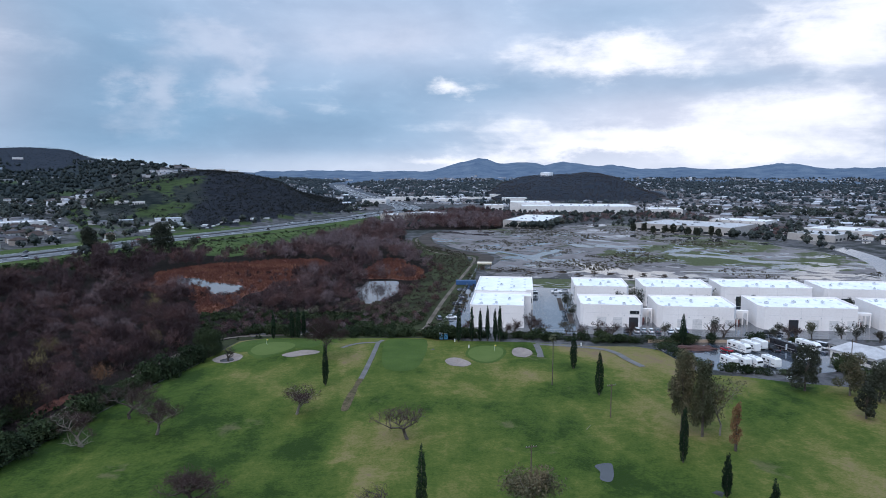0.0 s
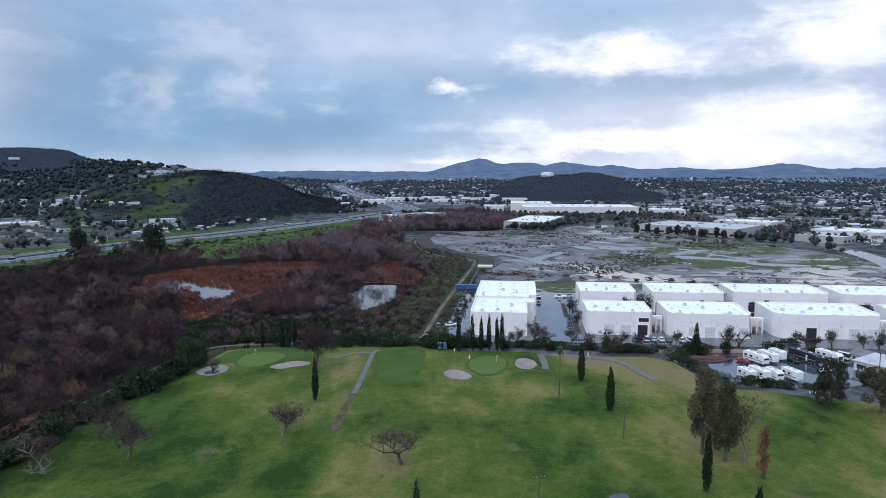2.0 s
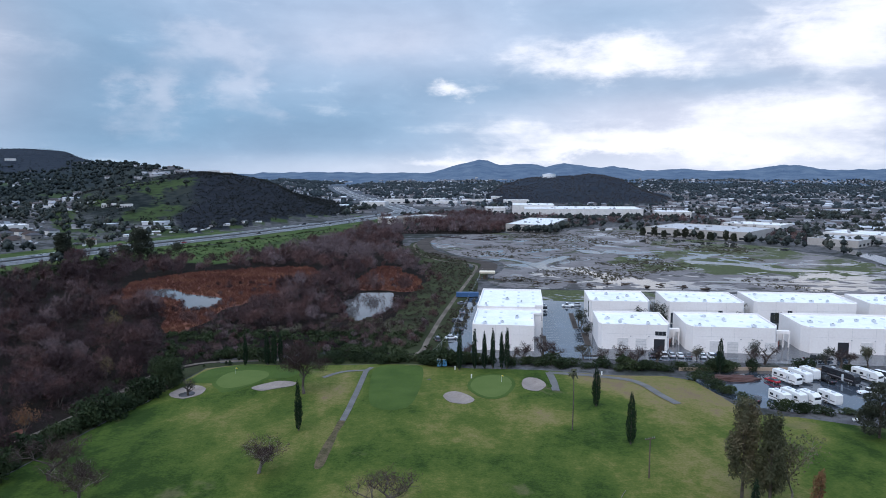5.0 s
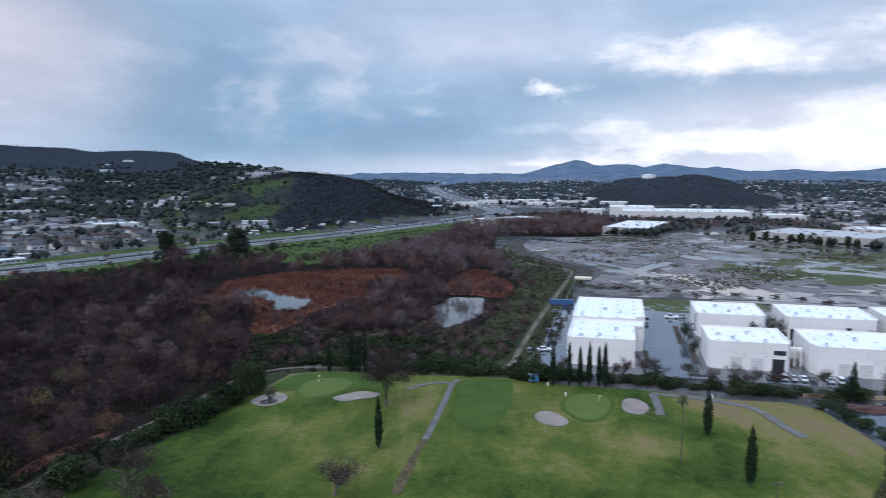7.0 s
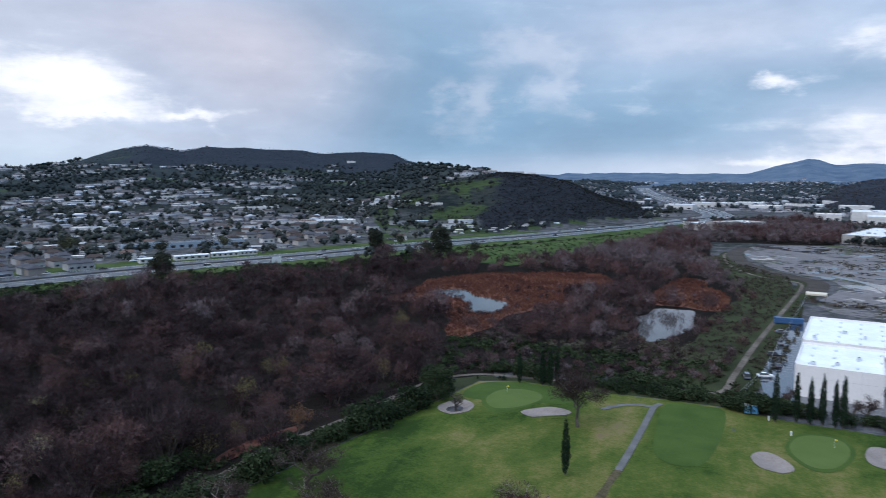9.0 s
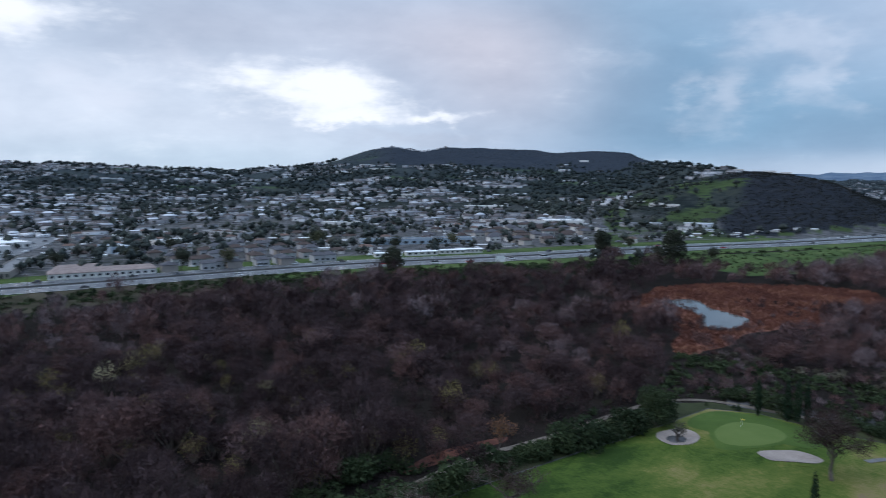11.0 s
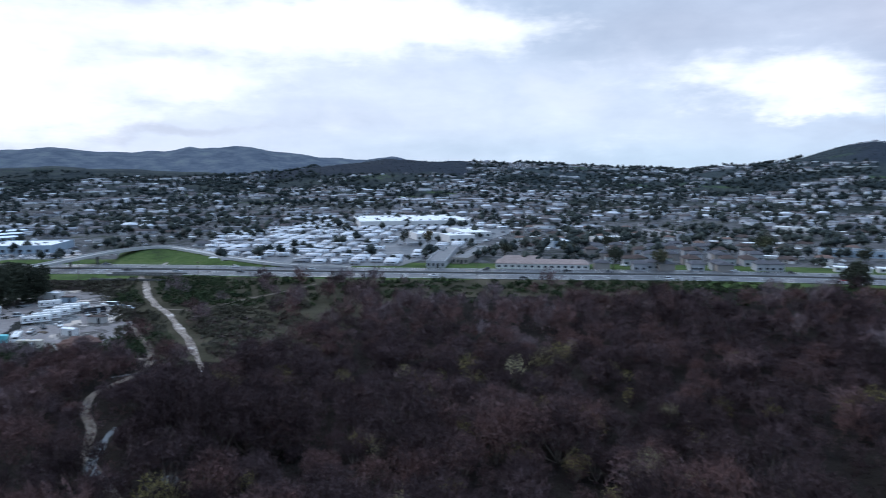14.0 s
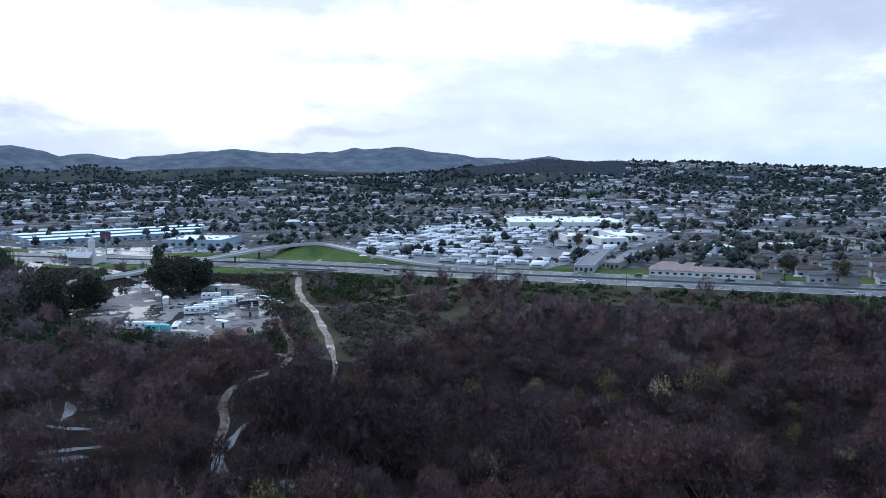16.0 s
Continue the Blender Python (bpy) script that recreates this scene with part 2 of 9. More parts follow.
# the blue in the base colour imitates sky mirrored in the wet film
M["asphalt"] = mat("wet_asphalt", ((0.15, (0.042, 0.060, 0.084)), (0.85, (0.072, 0.096, 0.128))), 0.05, 1.2, 0.10, 0.02, 2.0, wet=(0.06, 0.34, 0.44, 0.03), spec=0.5, gain=2.5, ior=2.4)
M["lane"] = mat("freeway_concrete", ((0.15, (0.060, 0.062, 0.068)), (0.85, (0.094, 0.096, 0.104))), 0.05, 0.8, 0.55, 0.05, wet=(0.05, 0.48, 0.70, 0.2), spec=0.32)
M["lane_dark"] = mat("freeway_asphalt", ((0.15, (0.055, 0.057, 0.062)), (0.85, (0.10, 0.103, 0.11))), 0.05, 0.8, 0.5, 0.05, wet=(0.06, 0.5, 0.75, 0.2), spec=0.5)
M["tyre_track"] = mat("worn_wheel_tracks", ((0.15, (0.036, 0.038, 0.043)), (0.85, (0.056, 0.058, 0.065))), 0.06, 0.9, 0.45, 0.05, wet=(0.06, 0.45, 0.7, 0.15), spec=0.4)
# pale base colour stands in for bright sky reflected by wet paving
M["wet_sheen_paving"] = mat("wet_paving_painted_sheen", ((0.15, (0.13, 0.13, 0.135)), (0.85, (0.24, 0.235, 0.235))), 0.06, 0.9, 0.35, 0.05, wet=(0.05, 0.40, 0.58, 0.06), spec=0.5, gain=2.4)
M["paint_white"] = plain("road_paint", (0.7, 0.7, 0.68), 0.6)
M["verge"] = mat("verge_grass", ((0.1, (0.022, 0.036, 0.013)), (0.5, (0.046, 0.075, 0.020)), (0.9, (0.085, 0.105, 0.040))), 0.04, 0.4, 0.95, 0.6, 2.0, gain=3.0)
M["reed"] = mat("red_reeds", ((0.1, (0.050, 0.027, 0.023)), (0.42, (0.112, 0.046, 0.034)), (0.72, (0.185, 0.084, 0.055)), (1.0, (0.27, 0.17, 0.105))), 0.05, 0.6, 0.95, jitter=0.3, tint="tint", gain=2.6)


def wet_mud(name, green, flood):
    """Graded clay with dark soaked hollows, patches of weeds and sheets of standing water. green, flood: thresholds."""
    ma = bpy.data.materials.new(name)
    ma.use_nodes = True
    g = Graph(ma.node_tree)
    b = ma.node_tree.nodes["Principled BSDF"]
    pos = g.add("ShaderNodeNewGeometry").outputs["Position"]
    n1, n2, n3 = g.noise(pos, 0.016, 7.0, 0.62, 0.9), g.noise(pos, 0.055, 6.0, 0.65, 0.6), g.noise(pos, 0.6, 4.0, 0.6)
    n4 = g.noise(g.v("ADD", pos, (331, 87, 0)), 0.013, 8.0, 0.64, 1.2)
    clay = g.ramp(g.m("ADD", g.m("MULTIPLY", n2, 0.7), g.m("MULTIPLY", n3, 0.3)), ((0.36, (0.105, 0.094, 0.092)), (0.5, (0.168, 0.154, 0.153)), (0.64, (0.245, 0.228, 0.228))))
    weeds = g.ramp(n3, ((0.3, (0.030, 0.036, 0.016)), (0.7, (0.085, 0.100, 0.036))))
    soaked = g.step(g.m("ADD", n2, g.m("MULTIPLY", g.m("SUBTRACT", n1, 0.5), 0.6)), 0.51, 0.56)
    col = g.mix(g.m("MULTIPLY", soaked, 0.85), clay, (0.030, 0.027, 0.025, 1))
    col = g.mix(g.step(g.m("ADD", g.m("MULTIPLY", n1, 0.6), g.m("MULTIPLY", n2, 0.4)), green, green + 0.05), col, weeds)
    pool = g.step(g.m("ADD", g.m("MULTIPLY", n4, 0.55), g.m("MULTIPLY", n2, 0.45)), flood, flood + 0.012)
    col = g.mix(pool, col, (0.05, 0.05, 0.05, 1))
    g.put(b.inputs["Base Color"], col)
    g.put(b.inputs["Roughness"], g.m("SUBTRACT", 0.75, g.m("MULTIPLY", pool, 0.72)))
    g.put(b.inputs["Specular IOR Level"], g.m("ADD", 0.12, g.m("MULTIPLY", pool, 0.4)))
    g.put(b.inputs["IOR"], g.m("ADD", 1.5, g.m("MULTIPLY", pool, 1.3)))
    g.put(b.inputs["Normal"], g.add("ShaderNodeBump", Strength=g.m("SUBTRACT", 0.6, g.m("MULTIPLY", pool, 0.6)), Distance=0.3, Height=n3).outputs[0])
    return ma


M["mud"] = wet_mud("graded_mud", 0.545, 0.525)
M["weedy_mud"] = wet_mud("weedy_mud", 0.43, 0.535)
M["soil"] = mat("dark_soil", ((0.2, (0.035, 0.03, 0.027)), (0.8, (0.08, 0.066, 0.058))), 0.08, 0.8, 0.9, 0.4)
M["bark"] = mat("bark", ((0.2, (0.05, 0.042, 0.036)), (0.8, (0.13, 0.11, 0.095))), 0.8, 5.0, 0.9, 0.4)
M["bark_pale"] = mat("pale_bark", ((0.2, (0.11, 0.095, 0.08)), (0.8, (0.25, 0.22, 0.19))), 0.6, 4.0, 0.9, 0.3)
M["twig"] = mat("bare_twigs", ((0.0, (0.023, 0.015, 0.017)), (0.28, (0.044, 0.029, 0.030)), (0.46, (0.071, 0.049, 0.052)), (0.58, (0.102, 0.057, 0.052)), (0.75, (0.132, 0.099, 0.104)), (1.0, (0.162, 0.128, 0.136))), 0.05, 0.7, 0.95, jitter=0.7, tint="tint", spec=0.03, gain=2.0, own_random=False, sprays=(7.0, 0.47))
# paler copy of the bare twigs with mid-distance haze painted in
M["twig_hazy"] = mat("hazy_bare_twigs", ((0.0, (0.048, 0.033, 0.036)), (0.3, (0.088, 0.062, 0.066)), (0.5, (0.128, 0.094, 0.097)), (0.62, (0.165, 0.096, 0.086)), (0.8, (0.165, 0.132, 0.135)), (1.0, (0.160, 0.128, 0.090))), 0.05, 1.1, 0.95, jitter=0.7, tint="tint", spec=0.03, gain=2.0, own_random=False, sprays=(7.0, 0.47))
M["twig_yellow"] = mat("last_yellow_leaves", ((0.2, (0.121, 0.097, 0.046)), (0.6, (0.223, 0.186, 0.074)), (0.9, (0.338, 0.304, 0.216))), 0.04, 1.2, 0.9, jitter=0.5, spec=0.03, gain=2.4, sprays=(7.0, 0.47))
M["twig_golf"] = mat("bare_orchard_twigs", ((0.2, (0.032, 0.022, 0.022)), (0.8, (0.075, 0.050, 0.045))), 0.2, 2.0, 0.95, jitter=0.3, spec=0.05)
M["leaf_dark"] = mat("dark_evergreen_leaves", ((0.1, (0.018, 0.022, 0.015)), (0.5, (0.034, 0.039, 0.026)), (0.9, (0.058, 0.062, 0.040))), 0.08, 1.2, 0.85, jitter=0.35, tint="tint", spec=0.2)
# lifted and turned bluish, so that some haze sits in the leaf colour
M["leaf_town"] = mat("town_tree_leaves", ((0.05, (0.020, 0.026, 0.026)), (0.45, (0.036, 0.044, 0.042)), (0.75, (0.054, 0.062, 0.054)), (0.9, (0.080, 0.068, 0.058)), (1.0, (0.105, 0.075, 0.060))), 0.03, 0.6, 0.9, jitter=0.6, tint="tint", spec=0.06)
# bluish, lifted leaf colours with the distance haze painted in
M["leaf_hazy"] = mat("hazy_evergreen_leaves", ((0.1, (0.022, 0.031, 0.036)), (0.5, (0.039, 0.052, 0.060)), (0.9, (0.066, 0.080, 0.082))), 0.03, 0.6, 0.9, jitter=0.5, tint="tint", spec=0.08)
M["leaf_cypress"] = mat("cypress_foliage", ((0.2, (0.008, 0.018, 0.010)), (0.8, (0.020, 0.038, 0.018))), 0.5, 3.0, 0.9, jitter=0.3, spec=0.15)
M["leaf_euc"] = mat("eucalyptus_leaves", ((0.15, (0.036, 0.044, 0.026)), (0.55, (0.078, 0.080, 0.046)), (0.9, (0.150, 0.116, 0.072))), 0.15, 1.5, 0.85, jitter=0.3, spec=0.1, gain=2.6)
M["leaf_bush"] = mat("bush_leaves", ((0.05, (0.034, 0.031, 0.024)), (0.40, (0.060, 0.055, 0.040)), (0.70, (0.090, 0.083, 0.062)), (1.0, (0.150, 0.142, 0.115))), 0.12, 1.5, 0.9, jitter=0.4, tint="tint", spec=0.05, gain=2.6)
M["leaf_hedge"] = mat("hedge_leaves", ((0.05, (0.010, 0.017, 0.009)), (0.45, (0.022, 0.034, 0.015)), (0.75, (0.040, 0.055, 0.024)), (1.0, (0.075, 0.085, 0.045))), 0.3, 2.0, 0.85, jitter=0.4, tint="tint", spec=0.12, gain=2.4)
M["leaf_rust"] = mat("rust_leaves", ((0.2, (0.10, 0.045, 0.026)), (0.8, (0.20, 0.11, 0.055))), 0.5, 3.0, 0.9, jitter=0.3, spec=0.15)
M["stucco"] = mat("white_stucco", ((0.15, (0.71, 0.665, 0.635)), (0.85, (0.83, 0.795, 0.77))), 0.08, 1.5, 0.75, 0.05, 3.0)
M["membrane"] = mat("white_roof_membrane", ((0.1, (0.62, 0.64, 0.66)), (0.9, (0.88, 0.90, 0.92))), 0.10, 0.9, 0.55, 0.04, 2.0)
M["skylight"] = plain("grey_skylight", (0.52, 0.55, 0.58), 0.35)
M["metal"] = plain("galvanised_metal", (0.34, 0.35, 0.36), 0.45, 0.6)
# dark parts, and paint for shade in doorways and under the bridge
M["dark"] = plain("dark_parts_and_shade", (0.025, 0.026, 0.03), 0.4)
M["glass"] = plain("window_glass", (0.03, 0.035, 0.04), 0.08, 0.0, 0.05, spec=0.7)
M["door_white"] = plain("roll_door_paint", (0.62, 0.60, 0.585), 0.55)
M["timber"] = plain("weathered_timber", (0.10, 0.075, 0.055), 0.85)
M["white_gel"] = plain("white_gelcoat", (0.72, 0.72, 0.71), 0.35, 0.0, 0.06)
M["rubber"] = plain("tyre_rubber", (0.02, 0.02, 0.02), 0.8)


def water(name, c, rough):
    ma = bpy.data.materials.new(name)
    ma.use_nodes = True
    g = Graph(ma.node_tree)
    b = ma.node_tree.nodes["Principled BSDF"]
    pos = g.add("ShaderNodeNewGeometry").outputs["Position"]
    col = g.ramp(g.noise(pos, 0.05, 4.0), ((0.3, c), (0.7, [k * 1.6 for k in c])))
    g.put(b.inputs["Base Color"], col)
    b.inputs["Roughness"].default_value, b.inputs["IOR"].default_value, b.inputs["Specular IOR Level"].default_value = rough, 1.333, 0.5
    g.put(b.inputs["Normal"], g.add("ShaderNodeBump", Strength=0.12, Distance=0.08, Height=g.noise(pos, 1.2, 3.0)).outputs[0])
    return ma


M["pond"] = water("pond_water", (0.05, 0.05, 0.05), 0.05)
M["river"] = mat("muddy_river", ((0.1, (0.06, 0.043, 0.034)), (0.45, (0.115, 0.085, 0.065)), (0.66, (0.22, 0.18, 0.15)), (0.9, (0.60, 0.56, 0.53))), 0.16, 0.9, 0.3, 0.5, 0.7, spec=0.15, gain=3.2, ior=1.33)


# ---- building blocks ----
def mesh_of(name, verts, faces, material=None, smooth=False):
    me = bpy.data.meshes.new(name)
    me.from_pydata([tuple(v) for v in verts], [], [tuple(f) for f in faces])
    if material:
        me.materials.append(material)
    if smooth:
        me.polygons.foreach_set("use_smooth", [True] * len(me.polygons))
    me.update()
    return me


def big_mesh(name, verts, tris, material, tint=None):
    """A large triangle mesh from arrays."""
    verts, tris = np.asarray(verts, np.float32), np.asarray(tris, np.int32)
    me = bpy.data.meshes.new(name)
    me.vertices.add(len(verts)), me.loops.add(tris.size), me.polygons.add(len(tris))
    me.vertices.foreach_set("co", verts.ravel())
    me.loops.foreach_set("vertex_index", tris.ravel())
    me.polygons.foreach_set("loop_start", np.arange(0, tris.size, 3, dtype=np.int32))
    me.materials.append(material)
    if tint is not None:
        me.attributes.new("tint", "FLOAT", "POINT").data.foreach_set("value", np.asarray(tint, np.float32))
    me.update(calc_edges=True)
    return me


def part(name, data, material, parent=None, label="", at=None):
    """A bmesh, or a mesh, as ONE object under a thing or a part."""
    if isinstance(data, bmesh.types.BMesh):
        me = bpy.data.meshes.new(name)
        data.normal_update(), data.to_mesh(me), data.free()
        data = me
    if material and not data.materials:
        data.materials.append(material)
    ob = new(name, data)
    if parent:
        ob.parent = parent
    if at is not None:
        ob.matrix_basis = at
    if label:
        ob["label"] = label
    return ob


def root(name, m, label, category, group="", kind=""):
    ob = new(name)
    ob.empty_display_size = 0.5
    ob.matrix_basis = m
    return tagged(ob, label, category, group, kind)


def box(bm, x, y, z, sx, sy, sz, rz=0.0):
    """A box with its base centre at x, y, z."""
    bmesh.ops.create_cube(bm, size=1, matrix=Matrix.Translation((x, y, z + sz / 2)) @ Matrix.Rotation(rz, 4, "Z") @ Matrix.Diagonal((sx, sy, sz, 1)))
    return bm


def boxes(*rows, bevel=0.0):
    bm = bmesh.new()
    for r in rows:
        box(bm, *r)
    if bevel:
        bmesh.ops.bevel(bm, geom=bm.edges[:], offset=bevel, segments=2, affect="EDGES")
    return bm


def tube(bm, a, b, ra, rb, n=7):
    a, b = Vector(a), Vector(b)
    m = Matrix.Translation((a + b) / 2) @ (b - a).to_track_quat("Z", "Y").to_matrix().to_4x4()
    bmesh.ops.create_cone(bm, cap_ends=True, segments=n, radius1=ra, radius2=rb, depth=(b - a).length, matrix=m)
    return bm


def prism(bm, outline, z0, z1):
    lo = [bm.verts.new((x, y, z0)) for x, y in outline]
    hi = [bm.verts.new((x, y, z1)) for x, y in outline]
    bm.faces.new(hi), bm.faces.new(lo[::-1])
    for i in range(len(lo)):
        j = (i + 1) % len(lo)
        bm.faces.new((lo[i], lo[j], hi[j], hi[i]))
    return bm


def rounded(points, steps=5):
    """A closed smooth curve through the points."""
    out, n = [], len(points)
    for i in range(n):
        p = [Vector(points[(i + k) % n]) for k in (-1, 0, 1, 2)]
        for s in range(steps):
            t = s / steps
            out.append(tuple(0.5 * (2 * p[1] + (p[2] - p[0]) * t + (2 * p[0] - 5 * p[1] + 4 * p[2] - p[3]) * t * t + (3 * p[1] - p[0] - 3 * p[2] + p[3]) * t ** 3)))
    return out


def curve(points, steps=6):
    """A smooth open curve through the points."""
    pts = [2 * Vector(points[0]) - Vector(points[1])] + [Vector(p) for p in points] + [2 * Vector(points[-1]) - Vector(points[-2])]
    out = []
    for i in range(1, len(pts) - 2):
        p = pts[i - 1:i + 3]
        for s in range(steps):
            t = s / steps
            out.append(0.5 * (2 * p[1] + (p[2] - p[0]) * t + (2 * p[0] - 5 * p[1] + 4 * p[2] - p[3]) * t * t + (3 * p[1] - p[0] - 3 * p[2] + p[3]) * t ** 3))
    return out + [pts[-2]]


def inside(x, y, poly):
    x, y = np.asarray(x, float), np.asarray(y, float)
    hit = np.zeros(x.shape, bool)
    for (x0, y0), (x1, y1) in zip(poly, poly[1:] + poly[:1]):
        hit ^= ((y0 > y) != (y1 > y)) & (x < (x1 - x0) * (y - y0) / ((y1 - y0) or 1e-9) + x0)
    return hit


def near_line(x, y, line):
    """Distance from points to a polyline."""
    x, y = np.asarray(x, float), np.asarray(y, float)
    best = np.full(x.shape, 1e9)
    for (x0, y0), (x1, y1) in zip(line, line[1:]):
        dx, dy = x1 - x0, y1 - y0
        t = np.clip(((x - x0) * dx + (y - y0) * dy) / (dx * dx + dy * dy), 0, 1)
        best = np.minimum(best, np.hypot(x - x0 - t * dx, y - y0 - t * dy))
    return best


def wave(x, y, size, seed=0):
    """Smooth noise, about -1 to 1, whose bumps are about size metres across."""
    out, k = 0.0, 2 * math.pi / (size * 2)
    for i in range(5):
        a = 2.399 * i + seed * 1.7
        out = out + np.sin(k * (1 + 0.37 * i) * (x * math.cos(a) + y * math.sin(a)) + seed * 5.1 + i * 1.3) / (1 + 0.4 * i)
    return out / 2.2


def fbm(x, y, size, seed=0, octaves=4):
    """Uneven noise from 0 to 1 with detail at several scales."""
    table = np.random.default_rng(seed).random((128, 128))
    out, amp, total = 0.0, 1.0, 0.0
    for _ in range(octaves):
        u, v = np.asarray(x, float) / size, np.asarray(y, float) / size
        i, j = np.floor(u).astype(int), np.floor(v).astype(int)
        s, t = u - i, v - j
        s, t = s * s * (3 - 2 * s), t * t * (3 - 2 * t)
        i, j, i1, j1 = i % 128, j % 128, (i + 1) % 128, (j + 1) % 128
        out = out + amp * ((table[i, j] * (1 - s) + table[i1, j] * s) * (1 - t) + (table[i, j1] * (1 - s) + table[i1, j1] * s) * t)
        total, amp, size = total + amp, amp * 0.55, size / 2.1
    return out / total


def ragged_edge(points, amount, seed, steps=8):
    """A closed outline with an uneven edge."""
    line = rounded(points, steps)
    xs, ys = np.array([p[0] for p in line]), np.array([p[1] for p in line])
    dx, dy = fbm(xs, ys, 22, seed, 4) - 0.5, fbm(xs, ys, 22, seed + 1, 4) - 0.5
    return [(float(a), float(b)) for a, b in zip(xs + dx * amount * 2, ys + dy * amount * 2)]


def sheet(name, poly, material, height, spacing=0.0, label="", category="ground", kind="structure", lift=0.0):
    """A ground patch inside poly, draped over height(x, y)."""
    pts = [Vector(p) for p in poly]
    n = len(pts)
    if spacing:
        xs, ys = [p.x for p in pts], [p.y for p in pts]
        gx, gy = np.meshgrid(np.arange(min(xs), max(xs), spacing), np.arange(min(ys), max(ys), spacing))
        gx, gy = gx.ravel(), gy.ravel()
        ok = inside(gx, gy, [tuple(p) for p in poly])
        ok &= near_line(gx, gy, [tuple(p) for p in poly] + [tuple(poly[0])]) > spacing * 0.3
        pts += [Vector((a, b)) for a, b in zip(gx[ok], gy[ok])]
    v, _, f, *_ = geometry.delaunay_2d_cdt(pts, [(i, (i + 1) % n) for i in range(n)], [], 1, 1e-4)
    zs = height(np.array([p.x for p in v]), np.array([p.y for p in v])) + lift
    me = mesh_of(name, [(p.x, p.y, z) for p, z in zip(v, zs)], f, material, True)
    return tagged(new(name, me), label, category, kind=kind)


def ribbon(name, line, width, material, height, lift=0.05, label="", category="road", offset=0.0, kind="structure", thick=0.0, parent=None):
    """A strip along a line (x, y), draped over the ground."""
    v, f = [], []
    for i, p in enumerate(line):
        d = (Vector(line[min(i + 1, len(line) - 1)]) - Vector(line[max(i - 1, 0)])).to_2d().normalized()
        side = Vector((-d.y, d.x))
        for s in (0.5, -0.5):
            c = Vector(p).to_2d() + side * (offset + s * width)
            z = float(height(np.array([p[0]]), np.array([p[1]]))[0]) + lift
            v.append((c.x, c.y, z))
    n = len(line)
    f = [(2 * i, 2 * i + 1, 2 * i + 3, 2 * i + 2) for i in range(n - 1)]
    if thick:
        v += [(a, b, c - thick) for a, b, c in v]
        f += [(2 * i + 2 * n, 2 * i + 2 + 2 * n, 2 * i + 3 + 2 * n, 2 * i + 1 + 2 * n) for i in range(n - 1)]
        f += [(2 * i, 2 * i + 2, 2 * i + 2 + 2 * n, 2 * i + 2 * n) for i in range(n - 1)]
        f += [(2 * i + 1, 2 * i + 1 + 2 * n, 2 * i + 3 + 2 * n, 2 * i + 3) for i in range(n - 1)]
    ob = new(name, mesh_of(name, v, f, material))
    if parent:
        ob.parent = parent
        return ob
    return tagged(ob, label, category, kind=kind)


flat_ground = lambda x, y: np.zeros(np.shape(x))


# ---- the lie of the land ----
CENTRE = (0.0, 60.0)
FREEWAY = [(-560, -420), (-520, -230), (-490, -60), (-470, 18), (-451, 74), (-429, 157), (-408, 231), (-387, 312), (-354, 400), (-317, 472), (-253, 620), (-198, 726), (-131, 885), (-80, 1030), (-56, 1120), (-70, 1220), (-105, 1360), (-167, 1600), (-250, 1950), (-335, 2370), (-420, 2850)]
FREEWAY = [tuple(p) for p in curve(FREEWAY, 5)]
# crests: bearing to the left of +y, angle above the eye, where the slope starts, where it peaks
HILLS = ((-60, -4.0, 1500, 2500), (4, -4.2, 900, 1000), (7.5, -3.6, 880, 960), (8.9, -3.1, 860, 980), (10.7, -2.2, 830, 1000), (12.9, -1.3, 800, 1060), (15, -0.6, 760, 1150), (16.8, -0.1, 740, 1200), (20, 0.08, 730, 1300),
         (24.5, 0.5, 900, 1700), (26.5, 0.75, 760, 2300), (28.4, 1.5, 760, 2600), (30.3, 1.62, 740, 2650), (33.8, 1.52, 700, 2700), (38, 1.9, 660, 2700), (42.5, 1.95, 640, 2700), (44.5, 1.63, 640, 2650), (47, 2.08, 620, 2600),
         (49.7, 1.5, 620, 2550), (52.8, 0.55, 600, 2400), (56, 0.3, 600, 2400), (60, 0.05, 650, 2400), (64, 0.2, 700, 2400), (69, 0.46, 760, 2400), (75, 0.68, 780, 2300), (79, 0.8, 800, 2250), (82.5, 0.95, 800, 2250),
         (86, 0.55, 800, 2300), (90, 0.0, 800, 2300), (96, -0.5, 850, 2200), (103, -0.6, 900, 2200), (110, -0.9, 900, 2200), (124, -1.0, 900, 2300), (150, -1.0, 900, 2300), (300, -4.0, 1500, 2500))
MIDRIDGE = ((90, -1.0), (94, -0.3), (97, -0.05), (103, 0.2), (107, 0.38), (110, 0.28), (114, 0.05), (117, 0.4), (120, 0.05), (124, 0.3), (150, 0.3))
SPUR = ((14, -1.2), (16, -0.5), (18, -0.3), (20.3, -0.35), (22.5, -0.6), (25.5, -1.0), (27.4, -1.55), (29, -2.2), (31, -3.0), (33, -3.6))
KNOLL = ((-20.5, -2.6), (-19, -2.3), (-18, -2.05), (-16, -1.3), (-14.2, -0.5), (-12.9, -0.12), (-11.8, -0.05), (-10.6, -0.32), (-9.6, -0.42), (-8, -0.42), (-6.4, -0.62), (-4.9, -1.1), (-3.5, -2.2), (-2.5, -2.6))
